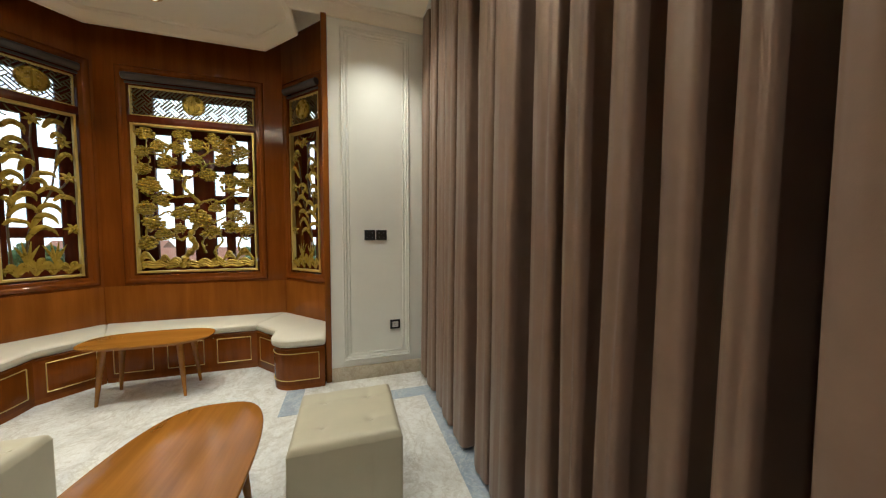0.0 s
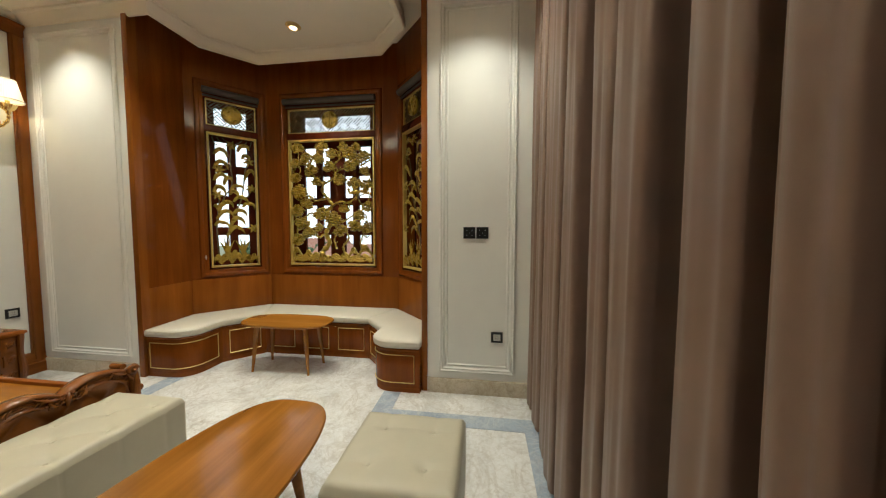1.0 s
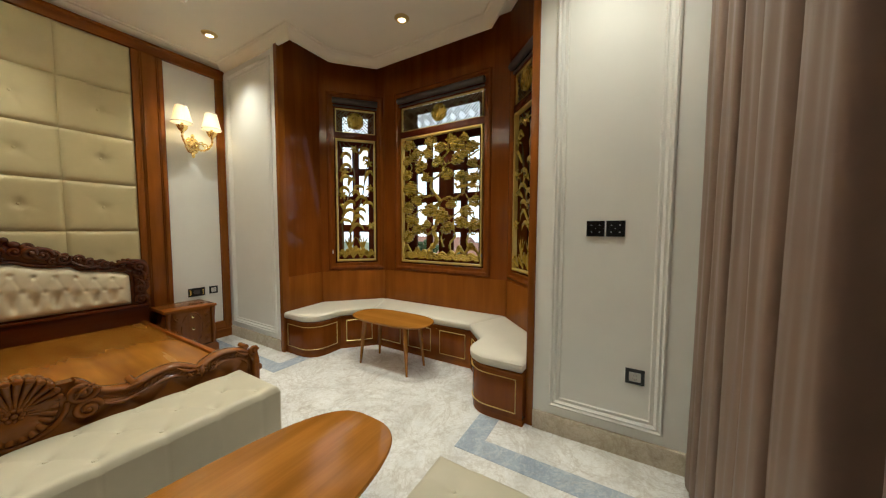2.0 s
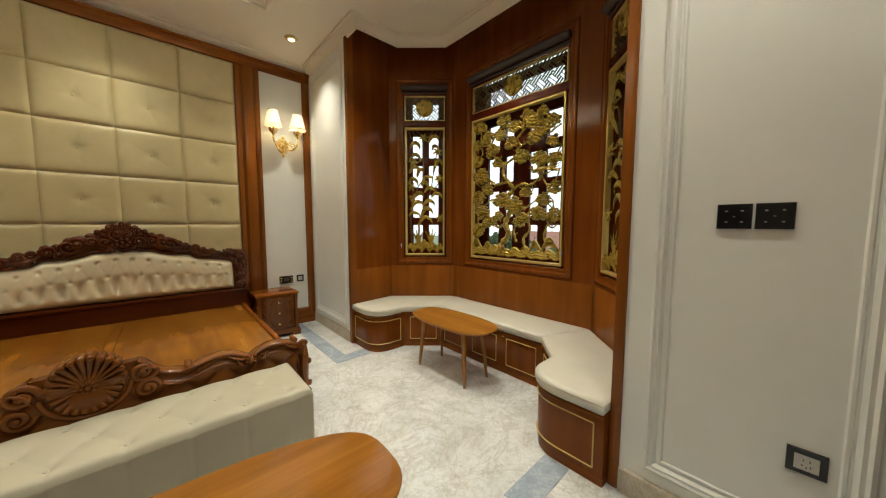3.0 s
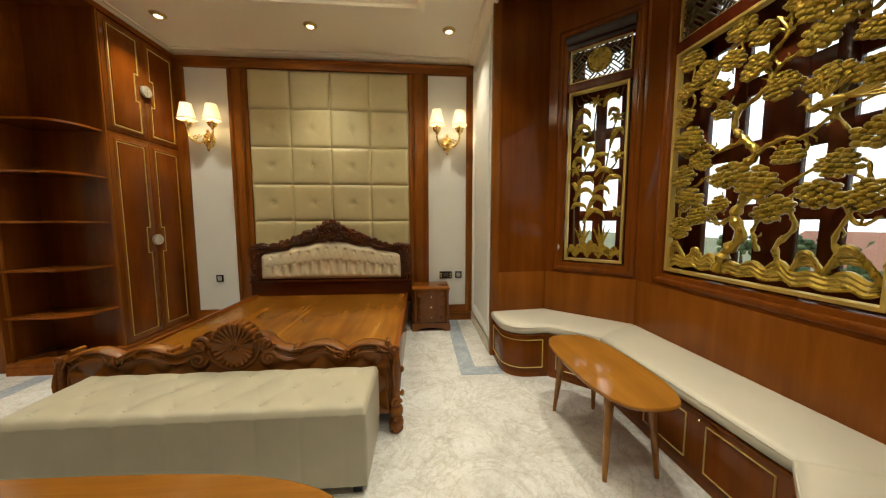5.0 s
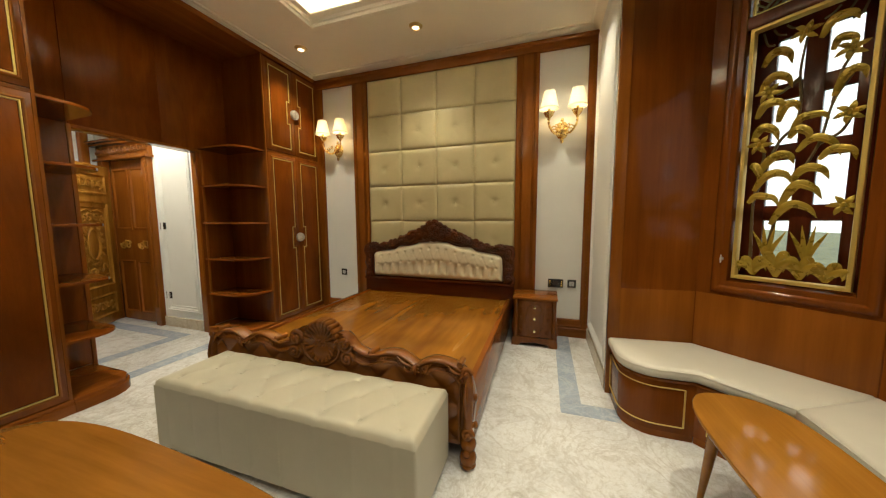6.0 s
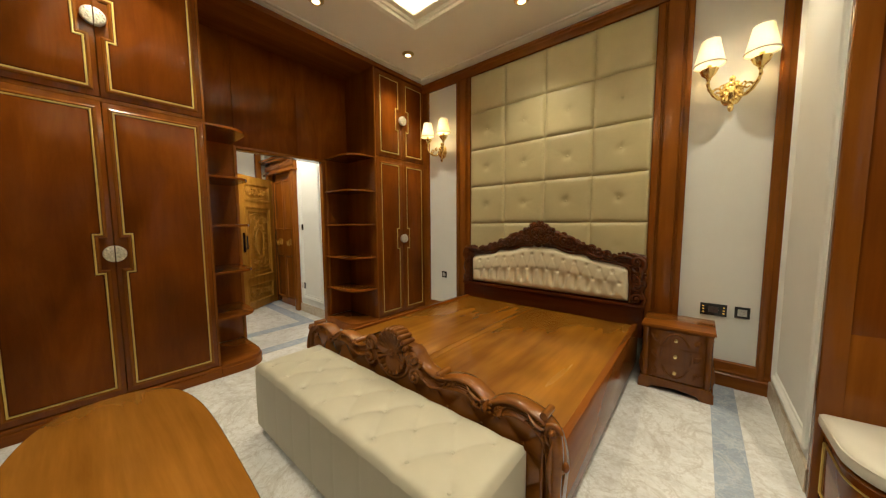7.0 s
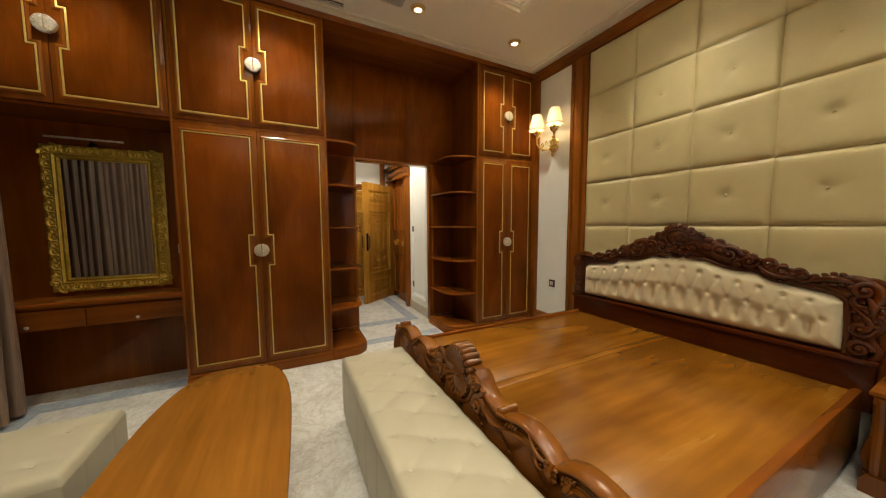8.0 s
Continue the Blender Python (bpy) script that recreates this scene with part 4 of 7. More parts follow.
def inset_path(path, d):
    out = []
    for i, p in enumerate(path):
        p = Vector(p)
        d1 = (p - Vector(path[i - 1])).normalized() if i else None
        d2 = (Vector(path[i + 1]) - p).normalized() if i < len(path) - 1 else None
        d1, d2 = d1 or d2, d2 or d1
        n1, n2 = Vector((d1.y, -d1.x)), Vector((d2.y, -d2.x))
        k = n1 + n2
        k = k / max(0.25, k.length_squared / 2)
        out.append((p.x + k.x * d, p.y + k.y * d))
    return out


def bench_unit(front, back, label, doors):
    c = np.mean(np.array(front + back), axis=0)
    u = thing("bench_cabinet", (float(c[0]), float(c[1]), 0), label, "cabinet", "built-in bay bench")
    bm = B()
    prism(bm, front + back, 0.045, SEAT_Z, None, 0.004)
    part("body", bm, WOOD, u)
    bm = B()
    prism(bm, inset_path(front, -0.004) + back, 0.0, 0.045)
    part("plinth", bm, WOOD_TRIM_X, u)
    bm = B()
    tube(bm, [(x, y, SEAT_Z - 0.014) for x, y in inset_path(front, 0.002)], 0.009, 6)
    part("top_bead", bm, WOOD_TRIM_X, u)
    for path in doors:
        line = inset_path(path, 0.003)
        bm = B()
        zs = (0.088, 0.335)
        for z in zs:
            tube(bm, [(x, y, z) for x, y in line], 0.0055, 6, 0.6)
        for x, y in (line[0], line[-1]):
            tube(bm, [(x, y, zs[0]), (x, y, zs[1])], 0.0055, 6, 0.6)
        part("gold_inlay", bm, GILT_LINE, u, "thin gilt door outline")
    return u


def sub(p, q, a, b):
    return [(p[0] + (q[0] - p[0]) * t, p[1] + (q[1] - p[1]) * t) for t in (a, b)]


bench_unit(FRONT_L, [BL], "curved end cabinet of the bench in mahogany with gilt lines", [[(-2.85, 2.915)] + FRONT_L[1:-1] + [(-2.43, 3.245)]])
bench_unit([FRONT_L[-1], MID_L], [BCL, BL], "mahogany bench cabinet with a gilt-lined door", [sub(FRONT_L[-1], MID_L, 0.16, 0.86)])
third = [sub(MID_L, MID_R, i / 3, (i + 1) / 3) for i in range(3)]
backs = [sub(BCL, BCR, i / 3, (i + 1) / 3) for i in range(3)]
for f, b in zip(third, backs):
    cab = bench_unit(f, b[::-1], "mahogany bench cabinet with a gilt-lined door and knob", [sub(f[0], f[1], 0.14, 0.86)])
    bm = B()
    blob(bm, (f[0][0] + 0.03, f[0][1] - 0.012, 0.352), 0.008, 0.010, 0.008, 8, 5)
    part("knob", bm, BRASS, cab)
bench_unit([MID_R, FRONT_R[0]], [BR, BCR], "mahogany bench cabinet with a gilt-lined door", [sub(MID_R, FRONT_R[0], 0.16, 0.86)])
bench_unit(FRONT_R, [BR], "curved end cabinet of the bench in mahogany with gilt lines", [[(-0.64, 3.27)] + FRONT_R[1:-1] + [(-0.235, 2.965)]])


def cushion(pts, label):
    c = np.mean(np.array(pts), axis=0)
    u = thing("bench_cushion", (float(c[0]), float(c[1]), SEAT_Z), label, "cushion", "bay bench cushions")
    n = len(pts)
    rings = []
    for d, z in ((0.012, 0.0), (0.0, 0.010), (-0.004, 0.033), (0.0, 0.055), (0.010, 0.068), (0.030, 0.075), (0.07, 0.079)):
        ring = []
        for i in range(n):
            a, p, q = Vector(pts[i - 1]), Vector(pts[i]), Vector(pts[(i + 1) % n])
            d1, d2 = (p - a).normalized(), (q - p).normalized()
            k = Vector((-d1.y, d1.x)) + Vector((-d2.y, d2.x))
            k = k / max(0.4, k.length_squared / 2)
            ring.append((p.x + k.x * d, p.y + k.y * d, SEAT_Z + 0.001 + z))
        rings.append(ring)
    bm = B()
    vr = [[bm.verts.new(p) for p in r] for r in rings]
    for a, b in zip(vr, vr[1:]):
        for i in range(n):
            bm.faces.new((a[i], a[(i + 1) % n], b[(i + 1) % n], b[i]))
    bm.faces.new(vr[-1])
    bm.faces.new(vr[0][::-1])
    part("cover", bm, CUSHION, u, angle=80)
    bm = B()
    tube(bm, [Vector(p) + Vector((0, 0, 0.0)) for p in rings[3]], 0.0035, 5, closed=True)
    part("seam", bm, CUSHION, u)


over = 0.018
FL, FR = inset_path(FRONT_L + [MID_L], over), inset_path([MID_R] + FRONT_R, over)
mid_l, mid_r = (MID_L[0] + 0.002, MID_L[1] - over), (MID_R[0] - 0.002, MID_R[1] - over)
cushion([(-2.885, FL[0][1])] + FL[1:-1] + [(mid_l[0] - 0.004, mid_l[1]), (BCL[0] - 0.004, BCL[1]), BL], "ivory leather seat cushion following the bend of the bay")
cushion([mid_l, mid_r, BCR, BCL], "straight ivory leather seat cushion of the bay bench")
cushion([(mid_r[0] + 0.004, mid_r[1])] + FR[1:-1] + [(-0.185, FR[-1][1]), BR, (BCR[0] + 0.004, BCR[1])], "ivory leather seat cushion following the bend of the bay")


# ---------------------------------------------------------------- tables
def oval(cx, cy, hl, hw, n=64, e=2.9):
    out = []
    for i in range(n):
        a = 2 * math.pi * i / n
        c, s = math.cos(a), math.sin(a)
        out.append((cx + hl * math.copysign(abs(c) ** (2 / e), c), cy + hw * math.copysign(abs(s) ** (2 / e), s)))
    return out


def oval_table(at, hl, hw, h, turn, label, material, top, foot_, e):
    t = thing("oval_table", at, label, "table", "oval wooden tables")
    m = pose(*at, 0, 0, turn)
    bm = B()
    pts = oval(0, 0, hl, hw, e=e)
    rings = [(0.86, h - 0.030), (0.97, h - 0.024), (0.995, h - 0.016), (1.0, h - 0.010), (0.996, h - 0.004), (0.985, h), ]
    vr = [[bm.verts.new(m @ Vector((x * k, y * k, z))) for x, y in pts] for k, z in rings]
    for a, b in zip(vr, vr[1:]):
        for i in range(len(pts)):
            bm.faces.new((a[i], a[(i + 1) % len(pts)], b[(i + 1) % len(pts)], b[i]))
    bm.faces.new(vr[-1])
    bm.faces.new(vr[0][::-1])
    part("tabletop", bm, material, t)
    bm = B()
    molding(bm, [(x, y) for x, y in oval(0, 0, top[0] + 0.012, top[1] + 0.012, 32, 6)], [(0, h - 0.028), (0, h - 0.055), (0.02, h - 0.055), (0.02, h - 0.028)], lambda a, b, z: m @ Vector((a, b, z)))
    part("apron", bm, material, t)
    for sx in (-1, 1):
        for sy in (-1, 1):
            bm = B()
            a = Vector((sx * top[0], sy * top[1], h - 0.026))
            b = Vector((sx * foot_[0], sy * foot_[1], 0.0))
            line = [m @ (a + (b - a) * f) for f in (0, 0.25, 0.6, 1)]
            tube(bm, line, [0.026, 0.024, 0.018, 0.011], 12)
            part("leg", bm, material, t)
    return t


oval_table((-0.69, 1.03, 0.0), 0.945, 0.322, 0.468, 88, "long oval amber wooden coffee table with tapered splayed legs", WOOD_TABLE, (0.60, 0.19), (0.67, 0.215), 3.1)
oval_table((-1.645, 3.288, 0.0), 0.472, 0.222, 0.50, 0, "small oval amber wooden table with thin splayed legs in the bay", WOOD_TABLE_X, (0.262, 0.115), (0.303, 0.146), 2.9)


# ---------------------------------------------------------------- upholstered stools and bench
def ottoman(at, sx, sy, h, nx, ny, label, category, name):
    u = thing(name, at, label, category, "cream leather ottomans")
    bm = B()
    x0, y0 = at[0] - sx / 2, at[1] - sy / 2
    if nx == 2:
        buttons = [(0.27, 0.27), (0.73, 0.27), (0.27, 0.73), (0.73, 0.73)]
        outer = [((a, b), (round(a), b)) for a, b in buttons] + [((a, b), (a, round(b))) for a, b in buttons]
        lines = outer + [((0.27, 0.73), (0.73, 0.73))]
    else:
        buttons = [((i + 0.5) / nx, (j + 0.5 + 0.5 * (i % 2)) / ny) for i in range(nx) for j in range(ny) if (j + 0.5 + 0.5 * (i % 2)) / ny < 0.97]
        lines = [(p, q) for p in buttons for q in buttons if 0 < q[0] - p[0] < 1.1 / nx and abs(q[1] - p[1]) < 0.6 / ny]
        lines += [(p, (round(p[0]), p[1])) for p in buttons if p[0] < 0.4 or p[0] > 0.6]
    lines = [(Vector((p[0] * sx, p[1] * sy)), Vector((q[0] * sx, q[1] * sy))) for p, q in lines]
    leg = 0.060
    r = 0.034

    def top(u_, v_):
        x, y = u_ * sx, v_ * sy
        edge = min(x, sx - x, y, sy - y)
        z = h + 0.012 * (1 - math.exp(-edge / 0.06))
        if edge < r:
            z -= r - math.sqrt(max(0, r * r - (r - edge) ** 2))
        for a, b in buttons:
            dx, dy = x - a * sx, y - b * sy
            d2 = dx * dx + dy * dy
            if d2 < 0.04:
                z -= 0.010 * math.exp(-d2 / 0.0005) + 0.006 * math.exp(-d2 / 0.004)
        near = 1.0
        for p, q in lines:
            if min(p.y, q.y) - 0.1 < y < max(p.y, q.y) + 0.1:
                d = q - p
                f = min(1.0, max(0.0, ((x - p.x) * d.x + (y - p.y) * d.y) / d.length_squared))
                near = min(near, math.hypot(x - p.x - d.x * f, y - p.y - d.y * f))
        z -= 0.0016 * math.exp(-((near / 0.0045) ** 2)) + 0.0028 * math.exp(-((near / 0.03) ** 2))
        return (x0 + x, y0 + y, z)

    NX, NY = max(16, int(sx / 0.009)), max(16, int(sy / 0.009))
    sheet(bm, NX, NY, top)
    part("seat", bm, LEATHER, u, angle=80)
    bm = B()
    per = [(f, 0.0) for f in np.linspace(0, 1, NX + 1)[:-1]] + [(1.0, f) for f in np.linspace(0, 1, NY + 1)[:-1]] + [(1 - f, 1.0) for f in np.linspace(0, 1, NX + 1)[:-1]] + [(0.0, 1 - f) for f in np.linspace(0, 1, NY + 1)[:-1]]
    seams_x, seams_y = ([0.27, 0.73],) * 2 if nx == 2 else ([], [(j + 0.5) / ny for j in range(ny)])
    rings = []
    for f in (0, 0.06, 0.3, 0.6, 0.9, 1.0):
        ring = []
        for a, b in per:
            z = (h - r) * (1 - f) + leg * f
            out = 0.004 * math.sin(math.pi * f)
            g = 0.0
            for q in (seams_x if b in (0.0, 1.0) else seams_y):
                d = ((a - q) * sx) if b in (0.0, 1.0) else ((b - q) * sy)
                g += 0.003 * math.exp(-((d / 0.004) ** 2)) + 0.0015 * math.exp(-((d / 0.02) ** 2))
            o = out - g
            px, py = x0 + a * sx, y0 + b * sy
            if b == 0.0 and 0 < a < 1:
                py -= o
            elif b == 1.0 and 0 < a < 1:
                py += o
            elif a == 1.0 and 0 < b < 1:
                px += o
            elif a == 0.0 and 0 < b < 1:
                px -= o
            ring.append(bm.verts.new((px, py, z)))
        rings.append(ring)
    n = len(per)
    for a, b in zip(rings, rings[1:]):
        for i in range(n):
            bm.faces.new((a[i], a[(i + 1) % n], b[(i + 1) % n], b[i]))
    bm.faces.new(rings[-1])
    part("side_cover", bm, LEATHER, u, angle=80)
    for a, b in buttons:
        p = top(a, b)
        bm = B()
        blob(bm, (p[0], p[1], p[2] + 0.001), 0.011, 0.011, 0.006, 8, 4)
        part("button", bm, LEATHER, u)
    for a in (0.055, sx - 0.055):
        for b in (0.055, sy - 0.055):
            bm = B()
            box(bm, x0 + a - 0.022, x0 + a + 0.022, y0 + b - 0.022, y0 + b + 0.022, 0, leg + 0.006, 0.003)
            part("foot", bm, BLACK_MATT, u)


ottoman((-1.567, 1.08, 0), 0.45, 1.67, 0.466, 3, 8, "long cream leather buttoned bench at the foot of the bed", "bench", "bed_end_bench")
ottoman((0.02, 1.685, 0), 0.52, 0.50, 0.468, 2, 2, "square cream leather buttoned stool beside the table", "stool", "square_stool")
ottoman((0.00, 0.60, 0), 0.52, 0.50, 0.468, 2, 2, "square cream leather buttoned stool beside the table", "stool", "square_stool")

# ---------------------------------------------------------------- long curtain
cur = thing("curtain", (0.82, 1.05, 0), "floor-length taupe curtain hanging in deep folds", "curtain")
# faces of the folds that stand forward, from the window pier southwards: start and end of each
FOLDS = [(3.00, 2.78), (2.73, 2.52), (2.47, 2.28), (2.24, 2.02), (1.985, 1.78), (1.66, 1.485), (1.445, 1.235), (1.095, 0.935), (0.868, 0.785), (0.702, 0.603), (0.540, 0.470), (0.408, 0.345), (0.27, 0.18), (0.10, 0.02)]
rng = random.Random(7)
y = -0.06
while y > -0.85:
    w = rng.uniform(0.07, 0.12)
    FOLDS.append((y, y - w))
    y -= w + rng.uniform(0.06, 0.09)
for first, last, seed in ((0, 6, 3), (7, len(FOLDS) - 1, 9)):
    rng = random.Random(seed)
    plan = []
    for k in range(first, last + 1):
        a, b = FOLDS[k]
        w = a - b
        f = 0.752 + rng.uniform(-0.012, 0.012)
        nxt = FOLDS[k + 1][0] if k < last else b - 0.05
        plan += [(f + 0.020, a), (f + 0.004, a - 0.12 * w), (f - 0.004, a - 0.38 * w), (f + 0.006 * rng.random(), a - 0.62 * w), (f + 0.002, b + 0.12 * w), (f + 0.022, b)]
        gap = b - nxt
        back = f + min(0.30, 0.09 + 2.6 * gap)
        plan += [(f + 0.10, b + 0.006), (back - 0.02, b - 0.10 * gap), (back, (b + nxt) / 2), (back - 0.02, nxt + 0.10 * gap), (f + 0.10, nxt - 0.006)]
    plan = smooth_line([Vector((p[0], p[1], 0)) for p in plan[:-2]], 6)
    n = len(plan) - 1

    def fold(u_, v_):
        p = plan[min(n, int(round(u_ * n)))]
        sway = 0.016 * (1 - v_) ** 2 * math.sin(p.y * 9.0 + seed) + 0.006 * math.sin(v_ * 5 + p.y * 21)
        deep = p.x - 0.76
        x = 0.76 + deep * (0.86 + 0.22 * (1 - v_)) - 0.02 * (1 - v_) + 0.010 * noise.noise((p.y * 5, v_ * 2.2, seed)) + 0.003 * noise.noise((p.y * 38, v_ * 7, seed))
        return (x, p.y + sway + 0.006 * noise.noise((p.y * 11, v_ * 3.0, seed + 5)), 0.03 + v_ * (CEIL - 0.035))

    bm = B()
    sheet(bm, n, 34, fold)
    part("curtain_panel", bm, CURTAIN, cur, angle=180)
bm = B()
box(bm, 0.74, 1.05, -0.95, 3.02, CEIL - 0.012, CEIL - 0.002)
part("track", bm, WHITE, cur)


# ---------------------------------------------------------------- bed
CY = 1.035
bed = thing("carved_double_bed", (-2.9, CY, 0), "carved mahogany double bed with bare boards and buttoned headboard", "bed")

# headboard: arched outline shared by the padding and the carved frame
ARCH = [(-0.893, 0.915), (-0.855, 0.952), (-0.78, 0.972), (-0.66, 0.99), (-0.56, 1.005), (-0.50, 1.045), (-0.42, 1.05), (-0.34, 1.055), (-0.26, 1.075), (-0.20, 1.10), (-0.12, 1.105), (-0.06, 1.125), (0.0, 1.105)]
ARCH = ARCH + [(-y, z) for y, z in ARCH[-2::-1]]
ay, az = np.array([p[0] for p in ARCH]), np.array([p[1] for p in ARCH])
CREST = [(-1.01, 1.02), (-0.97, 1.065), (-0.88, 1.06), (-0.74, 1.07), (-0.62, 1.12), (-0.50, 1.16), (-0.40, 1.20), (-0.30, 1.245), (-0.22, 1.30), (-0.14, 1.35), (-0.07, 1.385), (0.0, 1.395)]
CREST = CREST + [(-y, z) for y, z in CREST[-2::-1]]

bm = B()
pts = [(y, z - 0.035 - 0.018 * math.sin(y * 26) ** 2 - 0.10 * max(0.0, (abs(y) - 0.90) / 0.11) ** 2) for y, z in ((f, float(np.interp(f, [c[0] for c in CREST], [c[1] for c in CREST]))) for f in np.linspace(-1.01, 1.01, 90))] + [(1.015, 0.30), (-1.015, 0.30)]
prism(bm, [(CY + y, z) for y, z in pts], 0.0, 0.055, Matrix(((0, 0, 1, -4.045), (1, 0, 0, 0), (0, 1, 0, 0), (0, 0, 0, 1))))
hb = part("headboard_panel", bm, WOOD_CARVED, bed, "dark lacquered carved headboard")
TUFT_Z = 0.625
studs = []
for row, v in enumerate((0.80, 0.50)):
    for i in range(15):
        y = 0.116 * (i - 7 + 0.5 * (row % 2 == 0))
        if abs(y) < 0.82 - 0.04 * (row == 0):
            studs.append((y, TUFT_Z + v * (float(np.interp(y, ay, az)) - TUFT_Z), row))


upper_studs = [(sy, sz) for sy, sz, row in studs if row == 0]
lower_studs = [(sy, sz) for sy, sz, row in studs if row == 1]
pleats = [(p, q) for p in upper_studs for q in lower_studs if abs(p[0] - q[0]) < 0.08]


def tuft(u, v):
    y = -0.893 + 1.786 * u
    zt = float(np.interp(y, ay, az))
    z = TUFT_Z + (zt - TUFT_Z) * v
    e = min(u * 1.786, (1 - u) * 1.786, z - TUFT_Z, zt - z)
    h = 0.054 * (1 - math.exp(-max(0, e) / 0.024))
    for sy, sz, row in studs:
        dy, dz = y - sy, z - sz
        if abs(dy) < 0.08:
            h -= (0.010 if row else 0.013) * math.exp(-(dy * dy + dz * dz) / 0.0003)
            if row == 0 and v < 0.62:
                # long drop-shaped hollow between two pleats, under the upper buttons
                wide = 0.020 + 0.012 * min(1.0, max(0.0, (v - 0.10) / 0.3))
                h -= 0.024 * math.exp(-((dy / wide) ** 2)) * math.exp(-(((v - 0.31) / 0.17) ** 4))
    for (py, pz), (qy, qz) in pleats:
        if min(py, qy) - 0.03 < y < max(py, qy) + 0.03:
            f = min(1.0, max(0.0, ((y - py) * (qy - py) + (z - pz) * (qz - pz)) / ((qy - py) ** 2 + (qz - pz) ** 2)))
            h -= 0.0020 * math.exp(-(((y - py - f * (qy - py)) ** 2 + (z - pz - f * (qz - pz)) ** 2) / 0.00009))
    return (-3.988 + h, CY + y, z)


bm = B()
sheet(bm, 300, 70, tuft)
pad_ob = part("headboard_cushion", bm, HEAD_LEATHER, bed, "buttoned cream leather padding", angle=80)
for sy, sz, row in studs:
    bm = B()
    blob(bm, (-3.954, CY + sy, sz), 0.006, 0.009, 0.009, 7, 4)
    part("button", bm, HEAD_LEATHER, pad_ob)

XF = -3.985


def carved(name, fn, parent=hb, material=WOOD_CARVED, label=""):
    bm = B()
    fn(bm)
    return part(name, bm, material, parent, label, angle=60)


def P(y, z, d=0.0):
    return Vector((XF + d, CY + y, z))


def inner_rail(bm):
    line = smooth_line([P(y, z + 0.012, 0.012) for y, z in ARCH], 3)
    line = [P(-0.903, 0.62, 0.012), P(-0.905, 0.78, 0.012)] + line + [P(0.905, 0.78, 0.012), P(0.903, 0.62, 0.012)]
    tube(bm, line, 0.016, 8)


carved("inner_rail", inner_rail)


def ground(u, v):
    """Convex carved band between the padding and the outer crest."""
    y = 0.93 * (2 * u - 1)
    lo, hi = float(np.interp(y, ay, az)) + 0.012, float(np.interp(y, [c[0] for c in CREST], [c[1] for c in CREST])) - 0.03
    return P(y, lo + (max(hi, lo + 0.03) - lo) * v, 0.026 * math.sin(math.pi * v) + 0.006 * math.sin(y * 60) * math.sin(math.pi * v))


carved("crest_ground", lambda bm: sheet(bm, 110, 8, ground))
for s in (-1, 1):
    carved("side_ground", lambda bm: tube(bm, [P(s * 0.950, 0.61, 0.0), P(s * 0.950, 0.75, 0.004), P(s * 0.950, 0.88, 0.004), P(s * 0.935, 0.98, 0.0)], [0.040, 0.042, 0.042, 0.040], 12, 0.6, (1, 0, 0)))


def scroll(bm, c, r, s, t=1.35, thick=0.020, up=1, d=0.03, start=0.0):
    pts_ = spiral(P(c[0], c[1], d), r, r * 0.16, start, t * s, (0, 1, 0), (0, 0, up), 24, Vector((0.018, 0, 0)))
    tube(bm, pts_, taper(25, thick, thick * 0.55, thick), 7)
    blob(bm, P(c[0], c[1], d + 0.022), thick * 0.9, thick * 0.9, thick * 0.9, 8, 5)


def frond(bm, a, b, bend, thick, d=0.03, lobes=4):
    a, b = Vector(a), Vector(b)
    n = Vector((-(b - a).y, (b - a).x))
    line = smooth_line([P(*(a + (b - a) * f + n * bend * math.sin(math.pi * f)), d + 0.012 * math.sin(math.pi * f)) for f in (0, 0.25, 0.5, 0.75, 1)], 4)
    tube(bm, line, taper(len(line), thick * 0.4, thick * 0.3, thick), 6)
    for i in range(lobes):
        f = (i + 1) / (lobes + 1)
        q = a + (b - a) * f + n * bend * math.sin(math.pi * f)
        for s in (-1, 1):
            e = q + n.normalized() * s * thick * 1.2 + (b - a).normalized() * thick * 0.5
            blob(bm, P(e.x, e.y, d + 0.008), thick * 0.45, thick * 0.75, thick * 0.55, 7, 4)


